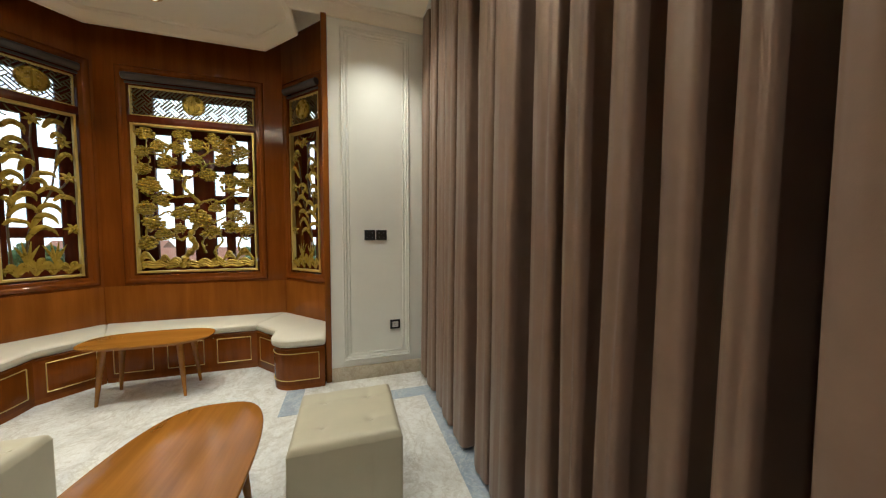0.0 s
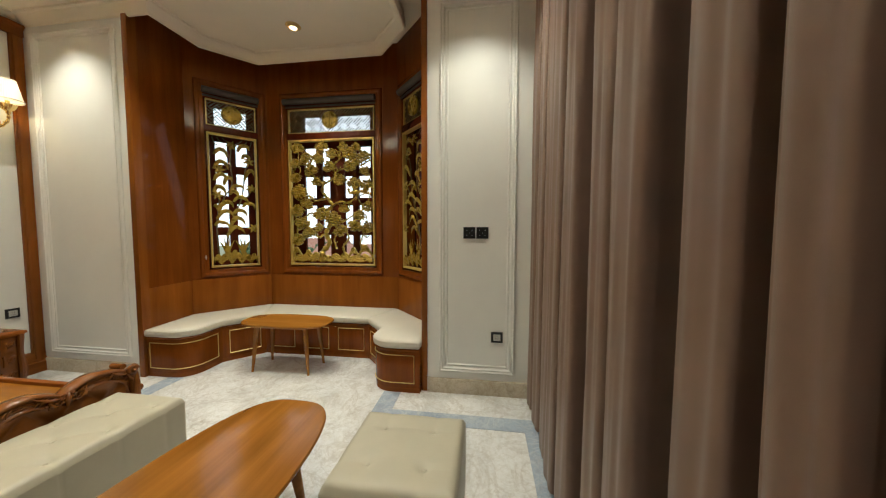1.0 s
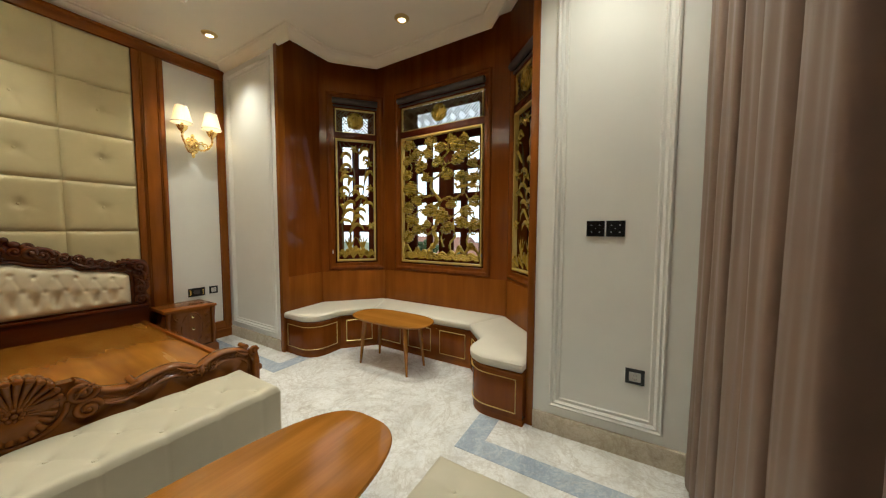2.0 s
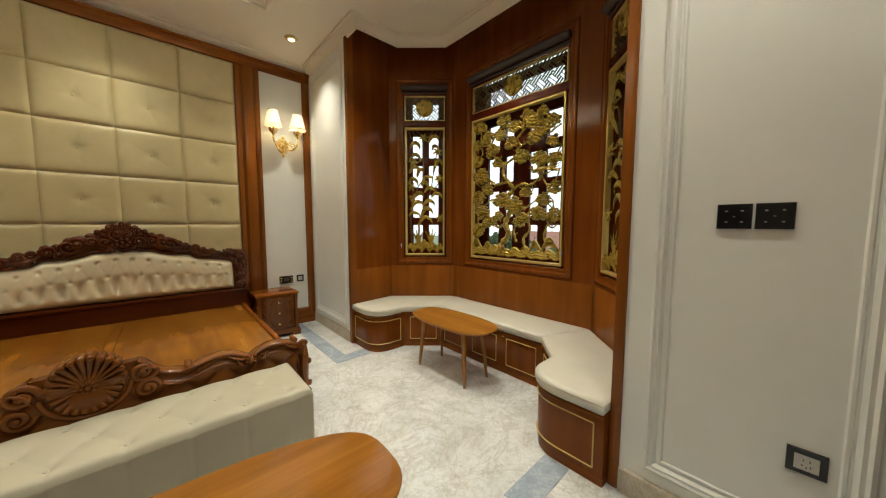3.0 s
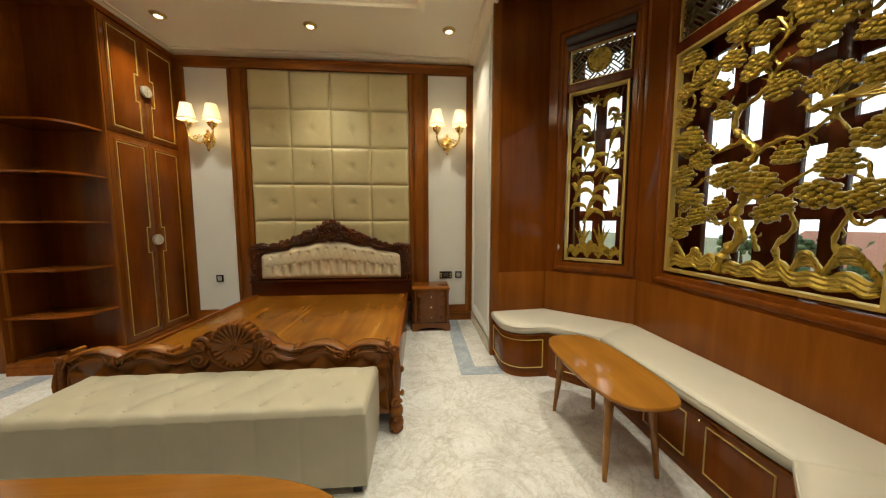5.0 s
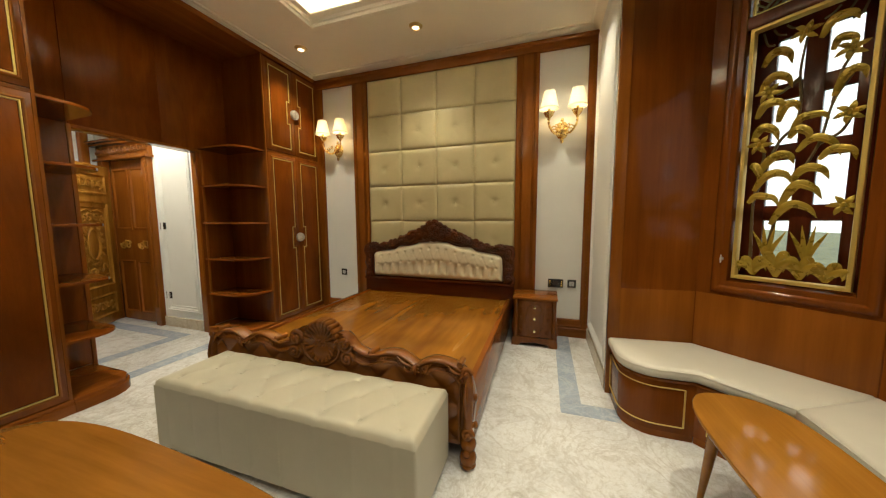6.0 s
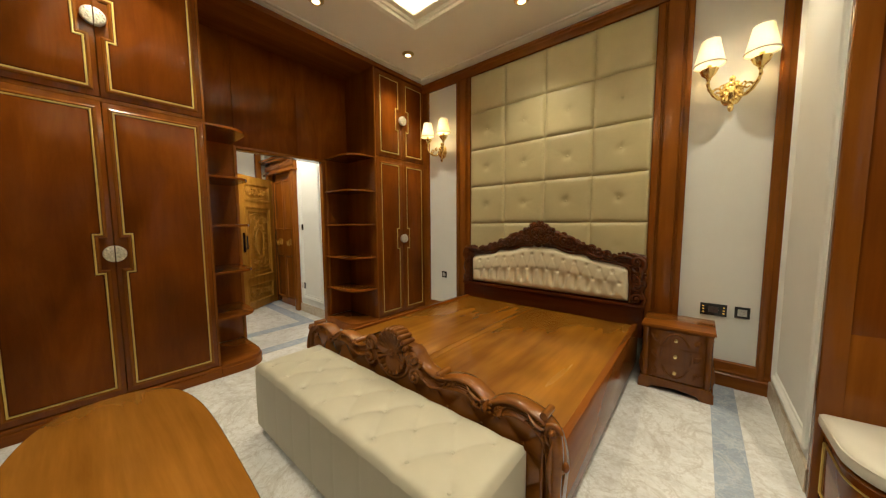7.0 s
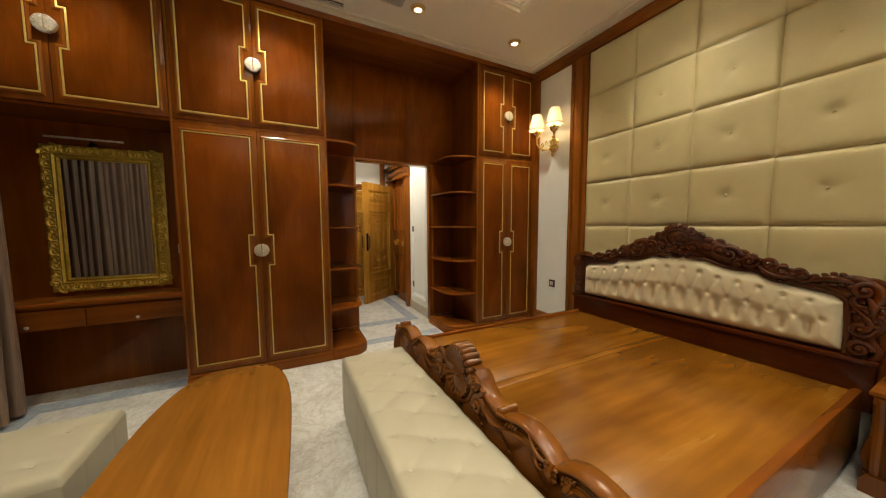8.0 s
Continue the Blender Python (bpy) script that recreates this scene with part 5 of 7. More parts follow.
for s in (-1, 1):
    carved("crest_scroll", lambda bm: (scroll(bm, (s * 0.345, 1.165), 0.062, s, 1.5, 0.018), scroll(bm, (s * 0.46, 1.125), 0.045, -s, 1.4, 0.016), scroll(bm, (s * 0.40, 1.10), 0.035, s, 1.2, 0.013)))
    carved("crest_leaf", lambda bm: (scroll(bm, (s * 0.292, 1.190), 0.058, -s, 1.4, 0.024, 1, 0.024), blob(bm, P(s * 0.205, 1.262, 0.014), 0.026, 0.038, 0.030, 10, 6), blob(bm, P(s * 0.160, 1.300, 0.012), 0.024, 0.026, 0.026, 10, 6), blob(bm, P(s * 0.250, 1.238, 0.014), 0.026, 0.028, 0.026, 10, 6)))
    carved("shoulder_scroll", lambda bm: (frond(bm, (s * 0.50, 1.10), (s * 0.70, 1.045), -0.16 * s, 0.022), scroll(bm, (s * 0.72, 1.055), 0.038, -s, 1.4, 0.015), scroll(bm, (s * 0.62, 1.075), 0.034, s, 1.2, 0.013, 1, 0.03, 1.0)))
    carved("corner_leaf", lambda bm: (frond(bm, (s * 0.76, 1.03), (s * 0.93, 1.03), 0.18 * s, 0.024), scroll(bm, (s * 0.955, 1.005), 0.048, s, 1.4, 0.018), frond(bm, (s * 0.96, 0.98), (s * 0.985, 0.84), 0.14, 0.022)))
    carved("side_scroll", lambda bm: (scroll(bm, (s * 0.955, 0.78), 0.042, -s, 1.4, 0.016), frond(bm, (s * 0.985, 0.86), (s * 0.925, 0.74), 0.2, 0.02), scroll(bm, (s * 0.955, 0.665), 0.046, s, 1.5, 0.017), frond(bm, (s * 0.99, 0.75), (s * 0.92, 0.90), -0.15, 0.018)))
    carved("side_moulding", lambda bm: tube(bm, smooth_line([P(s * 0.995, 0.60, 0.006), P(s * 1.018, 0.66, 0.006), P(s * 0.985, 0.735, 0.006), P(s * 1.015, 0.80, 0.006), P(s * 0.985, 0.87, 0.006), P(s * 0.995, 0.90, 0.006)], 5), 0.022, 8))
    carved("corner_roll", lambda bm: tube(bm, smooth_line([P(s * 0.80, 1.040, 0.012), P(s * 0.87, 1.062, 0.02), P(s * 0.945, 1.062, 0.022), P(s * 0.998, 1.020, 0.022), P(s * 1.005, 0.955, 0.022), P(s * 0.972, 0.905, 0.02), P(s * 0.925, 0.915, 0.018), P(s * 0.915, 0.955, 0.02), P(s * 0.945, 0.972, 0.024)], 6), taper(49, 0.018, 0.012, 0.030), 9))
    carved("side_lobe", lambda bm: (blob(bm, P(s * 0.945, 0.845, 0.012), 0.026, 0.034, 0.050, 10, 6), blob(bm, P(s * 0.950, 0.720, 0.012), 0.026, 0.032, 0.046, 10, 6), blob(bm, P(s * 0.930, 0.625, 0.010), 0.024, 0.036, 0.028, 10, 6)))


for k in range(9):
    a = math.pi * (0.02 + 0.96 * k / 8)

    def crest_lobe(bm):
        c = (0.118 * math.cos(a), 1.265 + 0.098 * math.sin(a))
        scroll(bm, c, 0.026, 1 if k % 2 else -1, 1.2, 0.013, 1, 0.02, a)
        blob(bm, P(c[0] * 1.10, c[1] + 0.012 * math.sin(a), 0.022), 0.018, 0.022, 0.022, 8, 5)

    carved("crest_lobe", crest_lobe)
carved("crest_cartouche", lambda bm: (blob(bm, P(0, 1.275, 0.02), 0.030, 0.085, 0.062, 14, 8), tube(bm, [P(0.088 * math.cos(t), 1.275 + 0.066 * math.sin(t), 0.034) for t in (2 * math.pi * i / 26 for i in range(26))], 0.010, 7, closed=True)))
for s in (-1, 1):
    carved("cartouche_curl", lambda bm: (scroll(bm, (s * 0.036, 1.288), 0.026, s, 1.4, 0.009, 1, 0.046), frond(bm, (s * 0.008, 1.245), (s * 0.060, 1.262), 0.2 * s, 0.010, 0.048, 2)))
for k, (y, r) in enumerate(((0.27, 0.030), (0.335, 0.036), (0.41, 0.028), (0.475, 0.030), (0.55, 0.034), (0.625, 0.026), (0.69, 0.034), (0.765, 0.026), (0.84, 0.030), (0.90, 0.024), (0.975, 0.040))):
    z = float(np.interp(y, [c[0] for c in CREST], [c[1] for c in CREST]))
    for s in (-1, 1):
        carved("edge_scroll", lambda bm: (scroll(bm, (s * y, z - 0.028 + 0.008 * (k % 2)), r, s * (-1) ** k, 1.4, 0.015, 1, 0.004), blob(bm, P(s * (y + 0.034), z - 0.035, 0.01), 0.016, 0.016, 0.018, 7, 5)))
for t in (k * math.pi / 3.5 for k in range(7)):
    carved("crest_petal", lambda bm: blob(bm, P(0.045 * math.cos(t), 1.195 + 0.035 * math.sin(t), 0.045), 0.02, 0.024, 0.018, 8, 5))
carved("crest_heart", lambda bm: blob(bm, P(0, 1.195, 0.06), 0.02, 0.02, 0.02, 8, 5))
for s in (-1, 1):
    carved("crest_curl", lambda bm: (scroll(bm, (s * 0.115, 1.20), 0.045, s, 1.4, 0.016, 1, 0.035), scroll(bm, (s * 0.205, 1.205), 0.042, -s, 1.4, 0.015, 1, 0.03), scroll(bm, (s * 0.08, 1.145), 0.03, -s, 1.2, 0.013, 1, 0.035), frond(bm, (s * 0.02, 1.135), (s * 0.16, 1.15), 0.12, 0.016, 0.035)))
bm = B()
box(bm, -4.04, -3.955, CY - 1.02, CY + 1.02, 0.30, 0.585, 0.012)
box(bm, -4.04, -3.935, CY - 1.03, CY + 1.03, 0.580, 0.612, 0.010)
part("headboard_rail", bm, WOOD_HEAD, bed, "plain dark lower headboard rail")

# boards and side rails
RAIL_Z = 0.432
for s in (-1, 1):
    bm = B()
    a, b = sorted((CY + s * 0.985, CY + s * 0.945))
    box(bm, -3.96, -1.88, a, b, 0.07, RAIL_Z, 0.008)
    part("side_rail", bm, WOOD_TRIM_X, bed)
for a, b, top in ((CY - 0.944, CY - 0.0935, 0.412), (CY - 0.0925, CY - 0.030, 0.412), (CY - 0.027, CY + 0.944, 0.412)):
    bm = B()
    box(bm, -3.95, -1.89, a, b, 0.392, top, 0.004)
    part("bed_board", bm, WOOD_BED, bed, "bare amber wooden bed board")

# footboard
XF = -1.835
TOP = [(0.0, 0.67), (0.13, 0.676), (0.175, 0.674), (0.208, 0.652), (0.235, 0.618), (0.27, 0.590), (0.32, 0.574), (0.37, 0.566), (0.43, 0.588), (0.50, 0.604), (0.57, 0.600), (0.63, 0.573), (0.672, 0.546), (0.71, 0.573), (0.78, 0.597), (0.86, 0.592), (0.93, 0.570), (0.985, 0.52), (1.01, 0.45), (1.02, 0.38)]
TOP = [(-y, z) for y, z in TOP[:0:-1]] + TOP
bm = B()
pts = TOP + [(1.0, 0.13), (-1.0, 0.13)]
prism(bm, [(CY + y, z - 0.005) for y, z in pts], 0.0, 0.055, Matrix(((0, 0, 1, -1.90), (1, 0, 0, 0), (0, 1, 0, 0), (0, 0, 0, 1))))
fb = part("footboard_panel", bm, WOOD_FOOT, bed, "brown lacquered carved footboard")


def foot(name, fn, label=""):
    return carved(name, fn, fb, WOOD_FOOT, label)


def rail_line(lo, hi, drop, d, n=4):
    return smooth_line([P(y, z - drop, d) for y, z in TOP if lo <= y <= hi], n)


# section of the thick rail: flat top, lip, hollow band and bead (forward, inward)
RAIL = [(-0.078, 0.030), (-0.079, 0.010), (-0.070, 0.001), (-0.035, -0.003), (0.002, 0.0), (0.012, 0.006), (0.013, 0.014), (0.006, 0.020), (0.001, 0.028), (0.000, 0.040), (0.003, 0.050), (0.008, 0.055), (0.014, 0.060), (0.015, 0.067), (0.009, 0.073), (-0.004, 0.076)]


def inward(line):
    out = []
    for i, p in enumerate(line):
        t = (line[min(i + 1, len(line) - 1)] - line[max(i - 1, 0)]).normalized()
        out.append(Vector((0, t.z, -t.y)))
    return out


def rail_sweep(bm, lo, hi):
    line = rail_line(lo, hi, 0.0, 0.0)
    n = inward(line)
    sheet(bm, len(line) - 1, len(RAIL) - 1, lambda u, v: line[round(u * (len(line) - 1))] + n[round(u * (len(line) - 1))] * RAIL[round(v * (len(RAIL) - 1))][1] + Vector((RAIL[round(v * (len(RAIL) - 1))][0], 0, 0)))


for s in (-1, 1):
    for name, lo, hi in (("top_rail", 0.14, 0.672), ("end_rail", 0.672, 1.02)):
        foot(name, lambda bm: rail_sweep(bm, *((lo, hi) if s > 0 else (-hi, -lo))))
    for lo, hi in ((0.25, 0.655), (0.69, 0.99)):
        line = rail_line(*((lo, hi) if s > 0 else (-hi, -lo)), 0.0, 0.0)
        for inset, d, r in ((0.034, 0.003, 0.0042), (0.046, 0.005, 0.0042)):
            foot("rail_reed", lambda bm: tube(bm, [p + n * inset + Vector((d, 0, 0)) for p, n in zip(line, inward(line))], taper(len(line), r * 0.5, r * 0.5, r), 6))
    foot("lower_bead", lambda bm: tube(bm, [P(s * 0.945, 0.50, 0.004), P(s * 0.932, 0.44, 0.004), P(s * 0.93, 0.30, 0.002), P(s * 0.93, 0.14, 0.002)], 0.010, 8))
    # leaves lying along the front edge of the rail on either side of the cusp and at the end
    for a, b, bend in (((0.55, 0.588), (0.668, 0.540), -0.10), ((0.868, 0.578), (0.955, 0.535), -0.12), ((0.945, 0.548), (0.992, 0.470), -0.14), ((0.42, 0.572), (0.335, 0.556), -0.10)):
        foot("edge_leaf", lambda bm: frond(bm, (s * a[0], a[1]), (s * b[0], b[1]), bend * s, 0.010, 0.010, 0))
    # slanting leaf blades carved into the hollow of the rail
    for lo, hi, n in ((0.40, 0.47, 4), (0.585, 0.665, 5), (0.685, 0.75, 4), (0.87, 0.97, 6)):
        line = rail_line(*((lo - 0.04, hi + 0.04) if s > 0 else (-hi - 0.04, -lo + 0.04)), 0.0, 0.0)
        norm = inward(line)
        for i in range(n):
            y = s * (lo + (hi - lo) * i / (n - 1)) + CY
            k = min(range(len(line)), key=lambda q: abs(line[q].y - y))
            p, lean = line[k], Vector((0, s * 0.016, 0))
            foot("rail_leaf", lambda bm: tube(bm, smooth_line([p + norm[k] * 0.020 + lean + Vector((0.010, 0, 0)), p + norm[k] * 0.036 + Vector((0.008, 0, 0)), p + norm[k] * 0.054 - lean * 0.7 + Vector((0.010, 0, 0))], 3), taper(7, 0.003, 0.002, 0.0075), 6))
    foot("end_curl", lambda bm: tube(bm, [P(s * 0.935, 0.585, -0.078), P(s * 0.935, 0.585, 0.006)], [0.016, 0.017], 9))
    foot("cusp_leaf", lambda bm: (frond(bm, (s * 0.672, 0.49), (s * 0.680, 0.565), 0.1, 0.016, 0.016, 3), frond(bm, (s * 0.637, 0.505), (s * 0.60, 0.555), 0.2, 0.011, 0.014, 2), frond(bm, (s * 0.707, 0.505), (s * 0.75, 0.555), -0.2, 0.011, 0.014, 2)))
    foot("curl_end", lambda bm: (tube(bm, [P(s * 0.372, 0.578, -0.078), P(s * 0.372, 0.578, 0.012)], [0.018, 0.018], 10), blob(bm, P(s * 0.372, 0.578, 0.012), 0.008, 0.016, 0.016, 8, 5)))
    foot("shell_scroll", lambda bm: (scroll(bm, (s * 0.205, 0.520), 0.048, s, 1.6, 0.014, 1, 0.008), scroll(bm, (s * 0.192, 0.612), 0.050, -s, 1.5, 0.016, 1, 0.008), frond(bm, (s * 0.165, 0.575), (s * 0.235, 0.640), 0.2 * s, 0.010, 0.02, 3), frond(bm, (s * 0.25, 0.525), (s * 0.40, 0.520), -0.12 * s, 0.011, 0.008, 0)))
    foot("post_carving", lambda bm: (tube(bm, smooth_line([P(s * 0.975, 0.56, 0.0), P(s * 0.99, 0.45, 0.006), P(s * 0.985, 0.30, 0.008), P(s * 0.985, 0.17, 0.006)], 5), 0.028, 9), frond(bm, (s * 0.985, 0.26), (s * 0.985, 0.53), 0.05, 0.014, 0.024, 0), scroll(bm, (s * 0.975, 0.545), 0.03, s, 1.3, 0.013, 1, 0.01), scroll(bm, (s * 0.985, 0.20), 0.032, s, 1.5, 0.013, 1, 0.022)))
    foot("foot_claw", lambda bm: (blob(bm, P(s * 0.985, 0.135, 0.004), 0.045, 0.048, 0.05, 10, 6), blob(bm, P(s * 0.985, 0.055, 0.008), 0.05, 0.05, 0.055, 10, 6), blob(bm, P(s * 0.985, 0.02, 0.03), 0.03, 0.032, 0.02, 8, 5), blob(bm, P(s * 1.01, 0.02, 0.012), 0.03, 0.022, 0.02, 8, 5), blob(bm, P(s * 0.96, 0.02, 0.012), 0.03, 0.022, 0.02, 8, 5), blob(bm, P(s * 0.985, 0.10, 0.045), 0.014, 0.022, 0.022, 8, 5)))
    for z in (0.405, 0.245):
        foot("side_knob", lambda bm: (tube(bm, [P(s * 1.0, z, 0.0), P(s * 1.026, z + 0.006, 0.0)], [0.016, 0.013], 8), blob(bm, P(s * 1.026, z + 0.006, 0.0), 0.016, 0.014, 0.022, 8, 5)))


# shell: a round boss with fine ribs running out to a scalloped edge, thick flutes over the crown
foot("shell_ground", lambda bm: prism(bm, [(CY + 0.122 * math.cos(t), 0.600 + 0.130 * math.sin(t)) for t in (2 * math.pi * i / 32 for i in range(32))], -0.070, -0.004, Matrix(((0, 0, 1, XF), (1, 0, 0, 0), (0, 1, 0, 0), (0, 0, 0, 1))), 0.01))
for k in range(24):
    a = 2 * math.pi * (k + 0.5) / 24
    tip = (0.124 * math.cos(a), 0.600 + 0.132 * math.sin(a))

    def shell_rib(bm):
        tube(bm, smooth_line([P(0.028 * math.cos(a), 0.590 + 0.028 * math.sin(a), 0.004), P(0.075 * math.cos(a), 0.594 + 0.078 * math.sin(a), -0.003), P(*tip, 0.010)], 4), taper(9, 0.005, 0.0155), 7)
        if math.sin(a) > 0.1:
            tube(bm, [P(*tip, -0.074), P(*tip, -0.02), P(*tip, 0.010)], [0.016, 0.0185, 0.0175], 9)
            blob(bm, P(*tip, 0.010), 0.011, 0.017, 0.017, 8, 5)

    foot("shell_rib", shell_rib)
foot("shell_rim", lambda bm: tube(bm, [P(0.148 * math.cos(a), 0.592 + 0.142 * math.sin(a), 0.006) for a in (math.pi * (1.02 + 0.96 * k / 18) for k in range(19))], 0.012, 7))
for t in (k * math.pi / 4 for k in range(8)):
    foot("shell_petal", lambda bm: blob(bm, P(0.022 * math.cos(t), 0.590 + 0.022 * math.sin(t), 0.008), 0.010, 0.011, 0.011, 8, 5))
foot("shell_heart", lambda bm: blob(bm, P(0, 0.590, 0.012), 0.012, 0.012, 0.012, 8, 5))


def quilt(u, v):
    y = -0.93 + 1.86 * u
    tops = [(a, b) for a, b in TOP]
    zt = float(np.interp(y, [a for a, b in tops], [b for a, b in tops])) - 0.06
    z = 0.14 + (zt - 0.14) * v
    k = 0.105
    a, b = (y + z) / k, (y - z) / k
    h = 0.026 * (abs(math.sin(math.pi * a * 0.5)) * abs(math.sin(math.pi * b * 0.5))) ** 0.55
    return (-1.842 + h, CY + y, z)


bm = B()
sheet(bm, 190, 44, quilt)
part("quilted_panel", bm, WOOD_FOOT, fb, "carved diamond-quilted brown panel", angle=80)
for k in (2, 3, 4, 5):
    for n in range(-8, 9):
        y, z = 0.105 * n, 0.105 * k
        if (n + k) % 2 == 0 and z < float(np.interp(y, [a for a, b in TOP], [b for a, b in TOP])) - 0.085 and abs(y) < 0.9:
            foot("quilt_bead", lambda bm: blob(bm, Vector((-1.840, CY + y, z)), 0.009, 0.011, 0.011, 8, 5))
bm = B()
box(bm, -1.90, -1.83, CY - 0.96, CY + 0.96, 0.11, 0.145, 0.008)
part("bottom_rail", bm, WOOD_FOOT, fb)

# ---------------------------------------------------------------- nightstand
ns = thing("nightstand", (-3.86, 2.315, 0), "carved mahogany nightstand with three drawers and brass knobs", "nightstand")
NX0, NX1, NY0, NY1 = -4.06, -3.665, 2.085, 2.545
S_SIDE = [(0.0, 0.10), (-0.016, 0.125), (-0.028, 0.185), (-0.018, 0.26), (0.012, 0.335), (0.034, 0.405), (0.032, 0.46), (0.012, 0.497), (0.004, 0.515)]
bm = B()
prism(bm, [(NY0 + 0.012 + d, z) for d, z in S_SIDE] + [(NY1 - 0.012 - d, z) for d, z in S_SIDE[::-1]], NX0, NX1, Matrix(((0, 0, 1, 0), (1, 0, 0, 0), (0, 1, 0, 0), (0, 0, 0, 1))), 0.006)
part("body", bm, WOOD_NIGHT, ns)
bm = B()
prism(bm, [(NX0, NY0 - 0.005), (NX1 + 0.025, NY0 - 0.005), (NX1 + 0.025, NY1 + 0.005), (NX0, NY1 + 0.005)], 0.521, 0.546, None, 0.008)
prism(bm, [(NX0, NY0 + 0.004), (NX1 + 0.014, NY0 + 0.004), (NX1 + 0.014, NY1 - 0.004), (NX0, NY1 - 0.004)], 0.508, 0.521, None, 0.005)
part("top", bm, WOOD_TRIM_Y, ns, "polished mahogany top")
bm = B()
base = [(NY0 - 0.01, 0.0), (NY0 + 0.06, 0.0), (NY0 + 0.09, 0.03), (2.315, 0.045), (NY1 - 0.09, 0.03), (NY1 - 0.06, 0.0), (NY1 + 0.01, 0.0), (NY1 + 0.01, 0.07), (NY1 - 0.01, 0.10), (NY0 + 0.01, 0.10), (NY0 - 0.01, 0.07)]
prism(bm, base, 0.0, 0.035, Matrix(((0, 0, 1, NX1 - 0.005), (1, 0, 0, 0), (0, 1, 0, 0), (0, 0, 0, 1))))
box(bm, NX0, NX1 - 0.004, NY0 - 0.006, NY0 + 0.02, 0.0, 0.10, 0.004)
box(bm, NX0, NX1 - 0.004, NY1 - 0.02, NY1 + 0.006, 0.0, 0.10, 0.004)
part("plinth", bm, WOOD_NIGHT, ns)
for k, (z0, z1) in enumerate(((0.108, 0.242), (0.249, 0.370), (0.377, 0.503))):
    bulge = lambda u, v: (NX1 + 0.004 + 0.018 * math.sin(math.pi * (0.15 + 0.5 * ((z0 + (z1 - z0) * v) / 0.515))) * (1 - abs(2 * u - 1) ** 8), NY0 + 0.055 + (NY1 - NY0 - 0.11) * u, z0 + (z1 - z0) * v)
    bm = B()
    sheet(bm, 16, 6, bulge)
    dr = part("drawer", bm, WOOD_NIGHT, ns, "bowed drawer front")
    bm = B()
    zc = (z0 + z1) / 2
    lathe(bm, [(0.0, 0.026), (0.013, 0.024), (0.017, 0.017), (0.009, 0.010), (0.006, 0.0)], 12, pose(NX1 + 0.018, 2.315, zc, 0, 90, 0))
    part("knob", bm, BRASS, dr)
    XF = NX1 + 0.018
    for s in (-1, 1):
        bm = B()
        cy0 = 2.315 - CY
        scroll(bm, (cy0 + s * 0.135, zc), 0.026, s, 1.3, 0.006, 1, -0.004)
        frond(bm, (cy0 + s * 0.115, zc - 0.035), (cy0 + s * 0.165, zc + 0.035), 0.1, 0.008, -0.004, 3)
        arc_ = [(cy0 + s * 0.095 * math.cos(t), 0.308 + 0.18 * math.sin(t)) for t in (math.pi * (-0.5 + i / 24) for i in range(25))]
        arc_ = [(a, b) for a, b in arc_ if z0 + 0.004 < b < z1 - 0.004]
        if len(arc_) > 2:
            tube(bm, [P(a, b, -0.012 + 0.018 * math.sin(math.pi * (0.15 + 0.5 * b / 0.515))) for a, b in arc_], 0.0075, 7)
        part("relief", bm, WOOD_NIGHT, dr)
for y in (NY0 + 0.03, NY1 - 0.03):
    bm = B()
    tube(bm, smooth_line([(NX1 - 0.004, y, 0.10), (NX1 + 0.012, y, 0.21), (NX1 - 0.006, y, 0.37), (NX1 + 0.010, y, 0.48), (NX1 + 0.012, y, 0.515)], 5), 0.022, 9)
    blob(bm, (NX1 + 0.014, y, 0.482), 0.018, 0.024, 0.028, 8, 5)
    part("corner_pilaster", bm, WOOD_NIGHT, ns)

# ---------------------------------------------------------------- wall sconces


